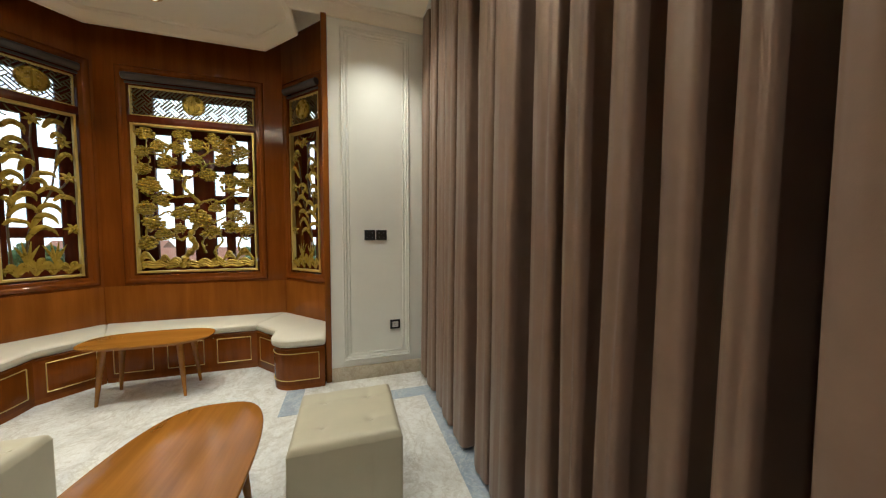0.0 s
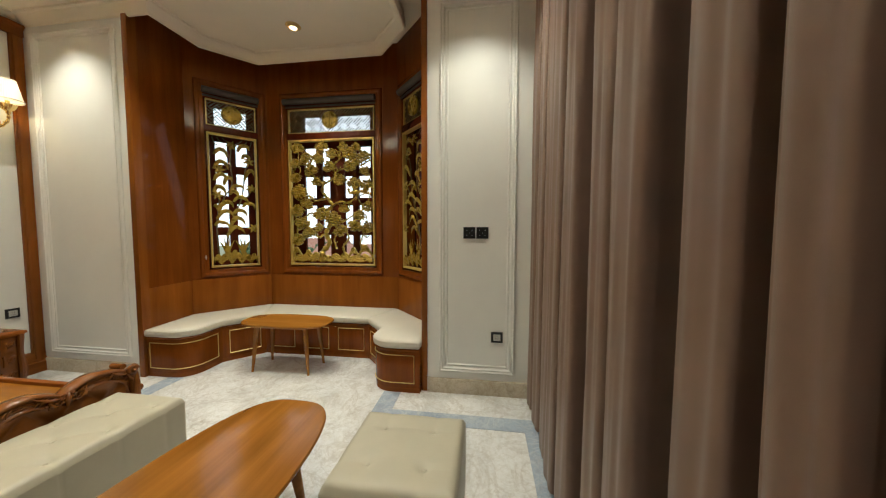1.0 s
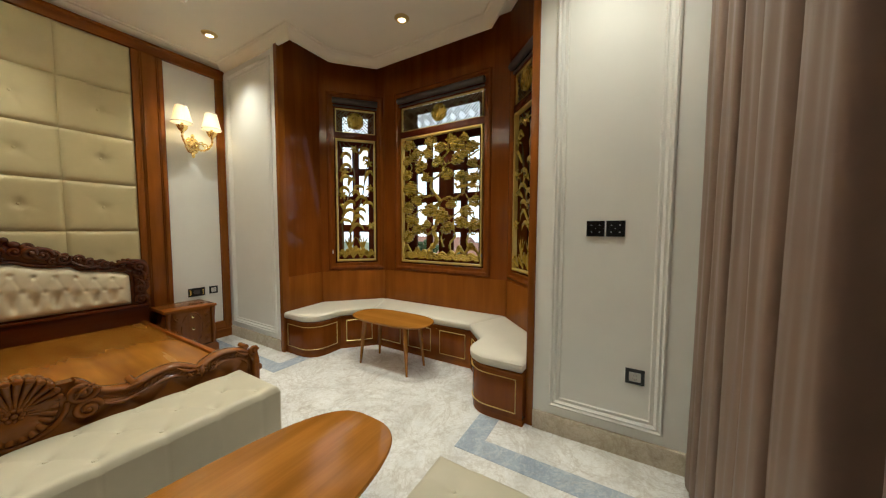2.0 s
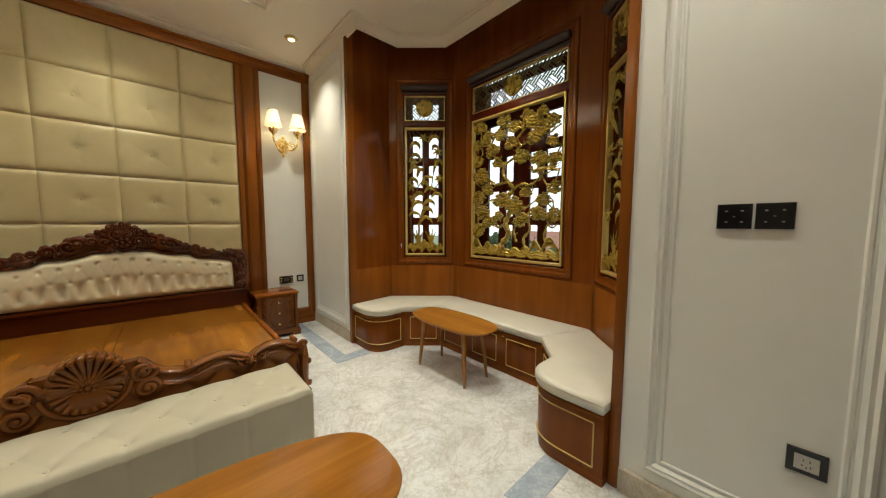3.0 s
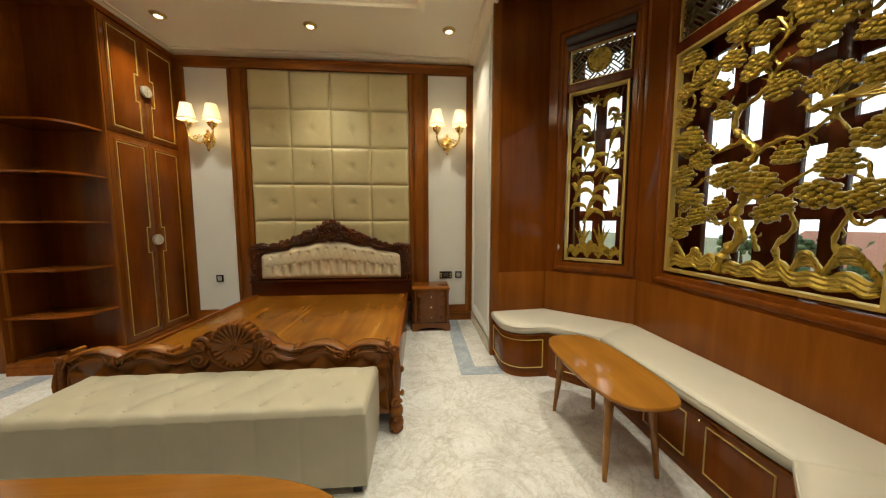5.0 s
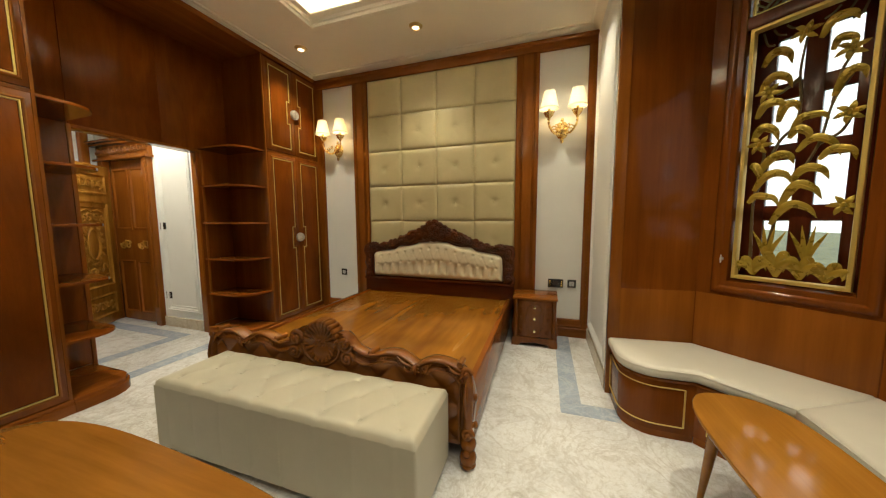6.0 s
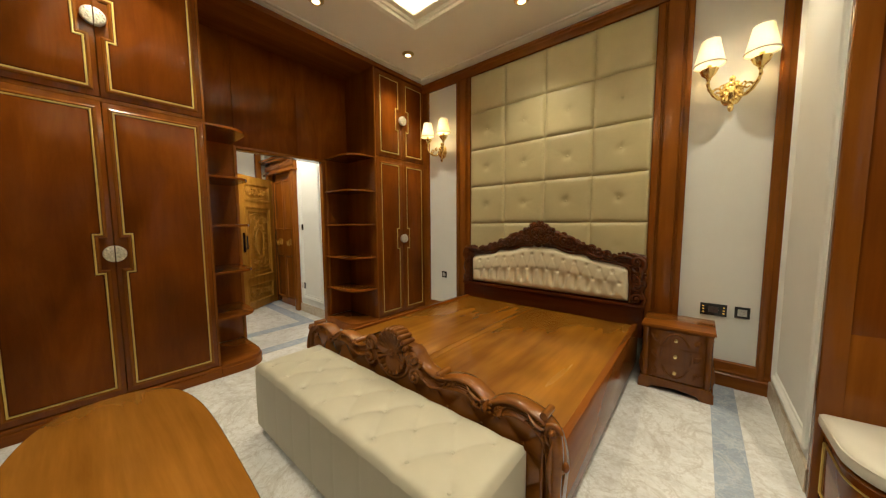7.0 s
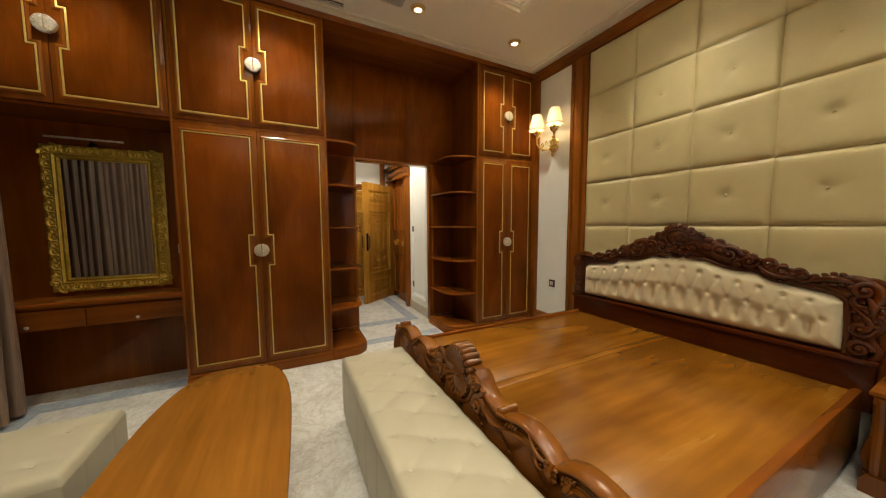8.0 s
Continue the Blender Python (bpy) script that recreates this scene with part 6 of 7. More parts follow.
def sconce(y, z=2.40):
    s = thing("wall_sconce", (-4.09, y, z), "brass two-arm wall sconce with lit pleated cream shades", "wall lamp", "brass wall sconces")
    bm = B()
    lathe(bm, [(0.0, 0.040), (0.028, 0.037), (0.044, 0.026), (0.060, 0.018), (0.070, 0.010), (0.074, 0.004), (0.074, 0.0)], 24, pose(-4.11, y, z, 0, 90, 0) @ Matrix.Diagonal((1.35, 1, 1, 1)), lambda a, zz: 1 + 0.05 * math.cos(10 * a))
    part("back_plate", bm, BRASS, s)
    for k in range(8):
        t = k * math.pi / 4
        bm = B()
        blob(bm, (-4.083, y + 0.048 * math.cos(t), z + 0.066 * math.sin(t)), 0.014, 0.020, 0.020, 7, 4)
        part("petal", bm, BRASS, s)
    for dz, h_ in ((-0.115, 0.036), (0.105, 0.026)):
        bm = B()
        blob(bm, (-4.085, y, z + dz), 0.016, 0.020, h_, 8, 5)
        part("finial", bm, BRASS, s)
    for d in (-1, 1):
        yy = y + d * 0.145
        bm = B()
        line = smooth_line([(-4.08, y + d * 0.02, z + 0.01), (-4.04, y + d * 0.045, z - 0.045), (-3.99, y + d * 0.085, z - 0.055), (-3.955, y + d * 0.125, z - 0.01), (-3.95, yy, z + 0.045), (-3.95, yy, z + 0.095)], 6)
        tube(bm, line, [0.011 * (1 + 0.22 * math.sin(i * 1.3)) for i in range(len(line))], 8)
        tube(bm, spiral((-3.995, y + d * 0.085, z + 0.0), 0.034, 0.008, -1.5, 1.2 * d, (0, 1, 0), (0, 0, 1), 14), 0.007, 6)
        tube(bm, spiral((-4.03, y + d * 0.055, z + 0.03), 0.024, 0.006, 1.2, -1.1 * d, (0, 1, 0), (0, 0, 1), 12), 0.006, 6)
        for k in range(5):
            blob(bm, (-4.02 + 0.016 * k, y + d * (0.055 + 0.018 * k), z - 0.058 + 0.006 * k * k * 0.6), 0.013, 0.016, 0.013, 7, 4)
        arm = part("arm", bm, BRASS, s)
        bm = B()
        lathe(bm, [(0.010, 0.082), (0.018, 0.092), (0.013, 0.100), (0.022, 0.108), (0.040, 0.128), (0.048, 0.150), (0.056, 0.166), (0.052, 0.168), (0.030, 0.150), (0.014, 0.146), (0.014, 0.20)], 24, pose(-3.95, yy, z), lambda a, zz: 1 + (0.08 * math.cos(8 * a) if 0.11 < zz < 0.17 else 0))
        part("candle_cup", bm, BRASS, arm)
        bm = B()
        pleat = lambda a, zz: 1 + 0.012 * math.cos(40 * a)
        lathe(bm, [(0.096, 0.195), (0.090, 0.225), (0.072, 0.31), (0.056, 0.390)], 120, pose(-3.95, yy, z), pleat)
        for f in list(bm.faces):
            if len(f.verts) > 4:
                bm.faces.remove(f)
        sh = part("shade", bm, SHADE, s, "pleated cream lamp shade")
        # unseen opaque cap, added to hold back light thrown up at the ceiling
        bm = B()
        lathe(bm, [(0.054, 0.379), (0.054, 0.382), (0.026, 0.384), (0.026, 0.381)], 30, pose(-3.95, yy, z))
        for f in list(bm.faces):
            if len(f.verts) > 4:
                bm.faces.remove(f)
        part("light_stop_ring", bm, GREY_FACE, sh)
        for r, zz, q in ((0.097, 0.204, 0.0055), (0.0565, 0.387, 0.0035)):
            bm = B()
            tube(bm, [(-3.95 + r * math.cos(a), yy + r * math.sin(a), z + zz) for a in (2 * math.pi * k / 36 for k in range(36))], q, 5, closed=True)
            part("trim_ring", bm, GREY_FACE, sh)
        bm = B()
        blob(bm, (-3.95, yy, z + 0.265), 0.016, 0.016, 0.032, 10, 6)
        b_ = part("bulb", bm, LED, s)
        b_.visible_shadow = False
        l_ = lamp("sconce_lamp", "POINT", (-3.95, yy, z + 0.265), SCONCE_W, (1.0, 0.72, 0.34))
        l_.data.shadow_soft_size = 0.02


sconce(2.555)
sconce(-0.475)


# ---------------------------------------------------------------- downlights and vent
def downlight(x, y):
    d = thing("downlight", (x, y, CEIL - 0.012), "round gilt ceiling downlight, lit", "ceiling light", "downlights")
    bm = B()
    lathe(bm, [(0.038, 0.0), (0.038, -0.022), (0.048, -0.024), (0.056, -0.018), (0.062, -0.008), (0.072, -0.004), (0.074, 0.0)], 32, pose(x, y, CEIL + 0.001))
    for f in list(bm.faces):
        if len(f.verts) > 4:
            bm.faces.remove(f)
    part("trim_ring", bm, RING, d)
    bm = B()
    lathe(bm, [(0.0, -0.020), (0.034, -0.018), (0.039, -0.012), (0.039, 0.0)], 24, pose(x, y, CEIL - 0.001))
    o = part("lens", bm, LED, d, "glowing lens")
    o.visible_shadow = False


for dx, dy in DOWNLIGHTS:
    downlight(dx, dy)


def air_vent(x0, x1, y0, y1, seed):
    vent = thing("air_vent", ((x0 + x1) / 2, (y0 + y1) / 2, CEIL), "black ceiling air vent behind a pale pierced grille", "air vent", "air vents")
    bm = B()
    molding(bm, rect(x0, x1, y0, y1), [(0, 0), (0, -0.005), (0.008, -0.006), (0.010, 0)], on_z(CEIL))
    part("frame", bm, CEILING, vent)
    bm = B()
    box(bm, x0 + 0.01, x1 - 0.01, y0 + 0.01, y1 - 0.01, CEIL - 0.0015, CEIL - 0.0005)
    part("backing", bm, BLACK_MATT, vent)
    rng = random.Random(seed)
    bm = B()
    cell = 0.021
    for i in range(int((x1 - x0 - 0.02) / cell)):
        for j in range(int((y1 - y0 - 0.02) / cell)):
            cx, cy = x0 + 0.01 + (i + 0.5) * cell, y0 + 0.01 + (j + 0.5) * cell
            box(bm, -cell * 0.62, cell * 0.62, -0.0032, 0.0032, CEIL - 0.006, CEIL - 0.0016, 0, pose(cx, cy, 0, 0, 0, rng.choice((0, 45, 90, 135))))
    part("grille", bm, CEILING, vent)


air_vent(-2.10, -1.62, -0.525, -0.34, 3)
air_vent(-1.60, -1.36, -0.78, -0.70, 5)


# ---------------------------------------------------------------- switches and sockets
def plate(name, place, a, b, w, h, label, kind_):
    s = thing(name, place(a, b, 0), label, "switch" if "switch" in name or "panel" in name else "socket", "wall plates")
    bm = B()
    o = [(a - w / 2, b - h / 2), (a + w / 2, b - h / 2), (a + w / 2, b + h / 2), (a - w / 2, b + h / 2)]
    molding(bm, o, [(0, 0), (0, 0.007), (0.002, 0.010), (min(w, h) / 2 - 0.001, 0.010)], place)
    part("face", bm, BLACK, s)
    if kind_ == "socket":
        bm = B()
        molding(bm, rect(a - w * 0.3, a + w * 0.3, b - h * 0.3, b + h * 0.3), [(0, 0.010), (0, 0.0125), (min(w, h) * 0.29, 0.0125)], place)
        ob = part("insert", bm, GREY_FACE, s)
        bm = B()
        for da, db in ((-0.008, 0.010), (0.008, 0.010), (-0.010, -0.010), (0.010, -0.010), (0.0, -0.016)):
            molding(bm, rect(a + da - 0.0014, a + da + 0.0014, b + db - 0.004, b + db + 0.004), [(0, 0.0125), (0, 0.0132), (0.0012, 0.0132)], place)
        part("slot", bm, BLACK_MATT, ob)
    elif kind_ == "switch":
        for da in (-0.22, 0.22):
            for db in (-0.22, 0.22):
                bm = B()
                molding(bm, rect(a + da * w - 0.004, a + da * w + 0.004, b + db * h - 0.002, b + db * h + 0.002), [(0, 0.010), (0, 0.0107), (0.0018, 0.0107)], place)
                part("mark", bm, GREY_FACE, s)
    elif kind_ == "hotel":
        for da in (-0.38, 0.38):
            for k in range(3):
                bm = B()
                molding(bm, rect(a + da * w - 0.006, a + da * w + 0.006, b + (k - 1) * h * 0.24 - 0.003, b + (k - 1) * h * 0.24 + 0.003), [(0, 0.010), (0, 0.011), (0.0025, 0.011)], place)
                part("key", bm, AMBER, s, "small amber lit key")
        bm = B()
        molding(bm, rect(a - w * 0.18, a + w * 0.18, b - h * 0.22, b + h * 0.28), [(0, 0.010), (0, 0.0115), (h * 0.24, 0.0115)], place)
        part("display", bm, BLIND, s)
    return s


NW = on_y(3.03, -1)
WW = on_x(-4.11)
plate("light_switch", NW, 0.237, 1.408, 0.102, 0.098, "black glass touch switch on the white pier", "switch")
plate("light_switch", NW, 0.347, 1.408, 0.102, 0.098, "black glass touch switch on the white pier", "switch")
plate("wall_socket", NW, 0.477, 0.514, 0.100, 0.092, "black-framed wall socket on the white pier", "socket")
plate("bedside_panel", WW, 2.535, 0.627, 0.172, 0.102, "black bedside control panel with amber keys", "hotel")
plate("wall_socket", WW, 2.713, 0.630, 0.092, 0.092, "black-framed wall socket above the nightstand", "socket")
plate("wall_socket", WW, -0.455, 0.622, 0.088, 0.092, "black-framed wall socket beside the wardrobe", "socket")

# ---------------------------------------------------------------- wardrobe wall
WY = -0.83
PLACE = on_y(WY)


def door(cab, x0, x1, z0, z1, handle_right, hz, edge=0.052):
    """One wardrobe door: leaf, raised field, gilt line that steps round the pull, half of a round pull. handle_right: the pull is on the -x side."""
    a0, a1 = x0 + 0.002, x1 - 0.002
    bm = B()
    box(bm, a0, a1, WY - 0.022, WY, z0 + 0.002, z1 - 0.002, 0.003)
    leaf_ = part("door", bm, WOOD, cab)
    m0, m1, b0, b1 = a0 + edge, a1 - edge, z0 + 0.062, z1 - 0.062
    n, hw = 0.042, 0.135
    if handle_right:
        path = [(m0, b0), (m1, b0), (m1, b1), (m0, b1), (m0, hz + hw), (m0 + n, hz + hw), (m0 + n, hz - hw), (m0, hz - hw)]
    else:
        path = [(m0, b0), (m1, b0), (m1, hz - hw), (m1 - n, hz - hw), (m1 - n, hz + hw), (m1, hz + hw), (m1, b1), (m0, b1)]
    # flat strip of darker wood: painted shade between gilt line and field
    bm = B()
    prism(bm, path, 0.0005, 0.003, Matrix(((1, 0, 0, 0), (0, 0, 1, WY), (0, 1, 0, 0), (0, 0, 0, 1))))
    part("groove", bm, WOOD_GROOVE, leaf_, "groove round the door field, shade put into its colour")
    k = 0.016
    if handle_right:
        inner = [(m0 + k, b0 + k), (m1 - k, b0 + k), (m1 - k, b1 - k), (m0 + k, b1 - k), (m0 + k, hz + hw + k), (m0 + n + k, hz + hw + k), (m0 + n + k, hz - hw - k), (m0 + k, hz - hw - k)]
    else:
        inner = [(m0 + k, b0 + k), (m1 - k, b0 + k), (m1 - k, hz - hw - k), (m1 - n - k, hz - hw - k), (m1 - n - k, hz + hw + k), (m1 - k, hz + hw + k), (m1 - k, b1 - k), (m0 + k, b1 - k)]
    bm = B()
    prism(bm, inner, 0.003, 0.010, Matrix(((1, 0, 0, 0), (0, 0, 1, WY), (0, 1, 0, 0), (0, 0, 0, 1))), 0.004)
    part("field", bm, WOOD_FIELD, leaf_, "raised mahogany door field with figured grain")
    bm = B()
    molding(bm, path, [(0, 0.0), (0.0, 0.008), (0.005, 0.010), (0.010, 0.008), (0.011, 0.0)], PLACE)
    part("gold_inlay", bm, GILT_LINE, leaf_, "stepped gilt line round the door field")
    bm = B()
    molding(bm, path, [(-0.022, 0.0), (-0.020, 0.006), (-0.010, 0.012), (-0.003, 0.010), (-0.001, 0.0)], PLACE)
    part("outer_bead", bm, WOOD_TRIM, leaf_)
    # half disc
    bm = B()
    xe = a0 if handle_right else a1
    s = 1 if handle_right else -1
    r = 0.058
    half = [(xe + s * 0.001, hz - r)] + [(xe + s * (0.001 + r * math.cos(t)), hz + r * math.sin(t)) for t in (math.pi * (-0.5 + k / 14) for k in range(1, 14))] + [(xe + s * 0.001, hz + r)]
    prism(bm, half, 0.006, 0.034, Matrix(((1, 0, 0, 0), (0, 0, 1, WY), (0, 1, 0, 0), (0, 0, 0, 1))), 0.003)
    h_ = part("pull", bm, SILVER, leaf_, "carved pale metal half-moon pull")
    bm = B()
    for k in range(7):
        t = math.pi * (-0.42 + 0.84 * k / 6)
        blob(bm, (xe + s * (0.006 + 0.044 * math.cos(t)), WY + 0.035, hz + 0.044 * math.sin(t)), 0.007, 0.004, 0.007, 6, 4)
    for k in range(3):
        t = math.pi * (-0.3 + 0.3 * k)
        blob(bm, (xe + s * (0.006 + 0.020 * math.cos(t)), WY + 0.035, hz + 0.020 * math.sin(t)), 0.008, 0.004, 0.006, 6, 4)
    part("pull_relief", bm, SILVER, h_)
    return leaf_


LOW0, LOW1, UP0, UP1 = 0.105, 2.235, 2.262, 3.345


def carcass(cab, x0, x1, z0, z1, y1=WY - 0.024, y0=-1.50):
    for name, a in (("side_panel", (x0, x0 + 0.02, y0, y1, z0, z1)), ("side_panel", (x1 - 0.02, x1, y0, y1, z0, z1)), ("base_panel", (x0 + 0.02, x1 - 0.02, y0, y1, z0, z0 + 0.02)),
                    ("top_panel", (x0 + 0.02, x1 - 0.02, y0, y1, z1 - 0.02, z1)), ("back_panel", (x0 + 0.02, x1 - 0.02, y0, y0 + 0.012, z0 + 0.02, z1 - 0.02))):
        bm = B()
        box(bm, *a)
        part(name, bm, WOOD, cab)


def tall_unit(x0, x1, seam, label, edge):
    cab = thing("wardrobe", ((x0 + x1) / 2, -1.18, 0), label, "wardrobe", "built-in wardrobe wall")
    carcass(cab, x0, x1, 0.10, 3.36)
    bm = B()
    box(bm, x0, x1, -1.49, WY - 0.006, LOW1, UP0, 0.002)
    box(bm, x0 + 0.0, x0 + 0.018, WY - 0.024, WY - 0.004, 0.10, 3.36)
    box(bm, x1 - 0.018, x1, WY - 0.024, WY - 0.004, 0.10, 3.36)
    part("rail", bm, WOOD_TRIM, cab)
    for zz0, zz1, hz in ((LOW0, LOW1, 1.165), (UP0, UP1, 2.79)):
        door(cab, x0 + 0.018, seam, zz0, zz1, False, hz, edge)
        door(cab, seam, x1 - 0.018, zz0, zz1, True, hz, edge)
    bm = B()
    box(bm, x0, x1, -1.49, WY + 0.022, 0.0, 0.072, 0.004)
    box(bm, x0, x1, -1.49, WY + 0.012, 0.072, 0.10, 0.006)
    part("plinth", bm, WOOD_TRIM_X, cab)
    return cab


tall_unit(-1.41, -0.225, -0.82, "tall mahogany wardrobe with gilt-lined doors and round pulls", 0.048)
tall_unit(-4.108, -3.18, -3.645, "narrow mahogany wardrobe with gilt-lined doors and round pulls", 0.066)

# top frieze across the whole wall
bm = B()
box(bm, -4.108, 1.04, -1.49, WY + 0.004, 3.362, 3.40)
molding(bm, [(1.04, 3.36), (-4.108, 3.36)], [(0, 0), (0, 0.006), (-0.015, 0.010), (-0.03, 0.022), (-0.04, 0.024), (-0.04, 0)], PLACE, closed=False)
structure("trim_10", bm, WOOD_TRIM_X, "mahogany frieze above the wardrobes", "wall trim")
bm = B()
box(bm, -4.108, 1.04, -1.50, WY - 0.05, 3.40, CEIL)
structure("trim_11", bm, CEILING, "cream filler between wardrobes and ceiling", "wall trim")

# recess over the passage, with its panelled back
bm = B()
for a, b in ((-1.41, -1.80), (-1.802, -2.48), (-2.482, -3.18)):
    box(bm, b, a, -1.503, -1.478, 2.225, 3.36, 0.003)
structure("trim_12", bm, WOOD_FIELD, "mahogany panels over the passage opening", "wall panel")
bm = B()
for x0, x1 in ((-1.815, -1.785), (-2.873, -2.845)):
    box(bm, x0, x1, -1.64, -1.470, 0.0, 2.225, 0.004)
box(bm, -2.8445, -1.8155, -1.64, -1.471, 2.198, 2.2245, 0.003)
structure("door_1", bm, WOOD_TRIM, "mahogany lining of the passage opening", "door frame")


def corner_shelves(x_in, s, label):
    """Open rounded shelves at the end of a wardrobe; s points from it into the passage."""
    u = thing("corner_shelf_unit", (x_in + s * 0.18, -1.18, 0), label, "shelf", "open corner shelves")
    w = 0.375

    def outline(grow, yf):
        r = 0.22
        a = [(x_in, -1.478), (x_in, yf)]
        c = (x_in + s * (w + grow - r), yf - r)
        b = [(c[0] + s * r * math.sin(t), c[1] + r * math.cos(t)) for t in (math.pi / 2 * k / 8 for k in range(9))]
        return a + b + [(x_in + s * (w + grow), -1.478)]

    bm = B()
    prism(bm, outline(0.015, WY + 0.022), 0.0, 0.075, None, 0.004)
    prism(bm, outline(0.005, WY + 0.010), 0.075, 0.105, None, 0.008)
    part("plinth", bm, WOOD_TRIM_X, u)
    bm = B()
    a, b = sorted((x_in, x_in + s * w))
    box(bm, a, b, -1.503, -1.480, 0.105, 2.225)
    part("back", bm, WOOD, u)
    for z in (0.52, 0.945, 1.375, 1.81, 2.25):
        bm = B()
        prism(bm, outline(-0.02, WY - 0.03), z - 0.022, z, None, 0.006)
        part("shelf", bm, WOOD, u)


corner_shelves(-1.411, -1, "open rounded mahogany corner shelves, empty")
corner_shelves(-3.179, 1, "open rounded mahogany corner shelves, empty")

# vanity niche with cupboards above
van = thing("vanity_unit", (0.41, -1.1, 0), "mahogany vanity niche with desk and cupboards above", "vanity")
vx0, vx1 = -0.223, 1.04
bm = B()
box(bm, vx0, vx1, -1.30, -1.275, 0.0, UP0)
part("back_panel", bm, WOOD, van)
bm = B()
box(bm, vx1 - 0.02, vx1, -1.275, WY, 0.0, UP0)
part("side_panel", bm, WOOD, van)
bm = B()
box(bm, vx0, vx1 - 0.02, -1.275, -0.925, 0.775, 0.805, 0.006)
part("desk_top", bm, WOOD_TRIM_X, van)
bm = B()
box(bm, vx0, vx1 - 0.02, -1.275, -0.965, 0.60, 0.775)
part("desk_body", bm, WOOD_TRIM_X, van)
for a, b in ((vx0 + 0.01, 0.40), (0.405, vx1 - 0.03)):
    bm = B()
    box(bm, a, b, -0.965, -0.945, 0.605, 0.755, 0.004)
    d_ = part("drawer", bm, WOOD_TRIM_X, van)
    bm = B()
    lathe(bm, [(0.0, 0.026), (0.010, 0.024), (0.013, 0.016), (0.006, 0.008), (0.006, 0.0)], 12, pose((a + b) / 2, -0.945, 0.64, -90, 0, 0))
    part("knob", bm, SILVER, d_)
carcass(van, vx0, vx1, UP0 - 0.022, 3.36)
door(van, vx0 + 0.002, 0.41, UP0, UP1, False, 2.79)
door(van, 0.41, vx1 - 0.002, UP0, UP1, True, 2.79)

# gilt mirror
mir = thing("gilt_mirror", (0.33, -1.27, 1.45), "wall mirror in an ornate pierced gilt frame", "mirror")
gx0, gx1, gz0, gz1 = 0.065, 0.600, 0.955, 1.940
MP = on_y(-1.274)
bm = B()
box(bm, gx0 - 0.01, gx1 + 0.01, -1.274, -1.262, gz0 - 0.01, gz1 + 0.01)
part("glass", bm, MIRROR, mir, "clear mirror glass")
bm = B()
molding(bm, rect(gx0 - 0.05, gx1 + 0.05, gz0 - 0.05, gz1 + 0.05), [(0, 0), (0, 0.026), (0.012, 0.034), (0.026, 0.026), (0.036, 0.030), (0.05, 0.016), (0.05, 0.0)], MP)
fr = part("inner_frame", bm, MIRROR_GOLD, mir)
bm = B()
molding(bm, rect(gx0 - 0.125, gx1 + 0.125, gz0 - 0.125, gz1 + 0.125), [(0.012, 0), (0.012, 0.008), (0.035, 0.018), (0.06, 0.012), (0.078, 0.014), (0.078, 0)], MP)
part("outer_frame", bm, MIRROR_GOLD, mir)
bm = B()
for f in np.arange(0, 1.0001, 1 / 30):
    for z in (gz0 - 0.012, gz1 + 0.012):
        blob(bm, (gx0 + f * (gx1 - gx0), -1.274 + 0.030, z), 0.007, 0.006, 0.007, 6, 4)
for f in np.arange(0, 1.0001, 1 / 54):
    for x in (gx0 - 0.012, gx1 + 0.012):
        blob(bm, (x, -1.274 + 0.030, gz0 + f * (gz1 - gz0)), 0.007, 0.006, 0.007, 6, 4)
part("beading", bm, MIRROR_GOLD, fr)


def frame_curl(x, z, turn):
    bm = B()
    u_, w_ = Vector((math.cos(turn), 0, math.sin(turn))), Vector((-math.sin(turn), 0, math.cos(turn)))
    c = Vector((x, -1.255, z))
    for s in (-1, 1):
        tube(bm, spiral(c + u_ * s * 0.026, 0.036, 0.008, 0.4, 1.3 * s, u_ * s, w_, 16), taper(17, 0.013, 0.008), 6)
        blob(bm, c + u_ * s * 0.05 + w_ * 0.022, 0.013, 0.010, 0.013, 7, 4)
    blob(bm, c + w_ * 0.028, 0.017, 0.014, 0.017, 8, 5)
    blob(bm, c - w_ * 0.012, 0.012, 0.012, 0.012, 7, 4)
    part("frame_scroll", bm, MIRROR_GOLD, fr)


for k in range(6):
    x = gx0 - 0.045 + (gx1 - gx0 + 0.09) * (k + 0.5) / 6
    frame_curl(x, gz1 + 0.070, 0)
    frame_curl(x, gz0 - 0.070, math.pi)
for k in range(9):
    z = gz0 - 0.04 + (gz1 - gz0 + 0.08) * (k + 0.5) / 9
    frame_curl(gx1 + 0.070, z, -math.pi / 2)
    frame_curl(gx0 - 0.070, z, math.pi / 2)
for x, sx in ((gx0 - 0.062, 1), (gx1 + 0.062, -1)):
    for z, t in ((gz0 - 0.062, 0.75), (gz1 + 0.062, 0.25)):
        frame_curl(x, z, math.pi * (t if sx > 0 else -t))

ws = thing("wall_socket", (-0.155, -1.275, 1.172), "pale grey wall socket in the vanity niche", "socket", "wall plates")
bm = B()
molding(bm, rect(-0.197, -0.113, 1.130, 1.214), [(0, 0), (0, 0.007), (0.003, 0.010), (0.041, 0.010)], on_y(-1.275))
part("face", bm, GREY_FACE, ws)
bm = B()
molding(bm, rect(-0.180, -0.130, 1.147, 1.197), [(0, 0.010), (0, 0.0115), (0.024, 0.0115)], on_y(-1.275))
part("insert", bm, BLACK, ws)

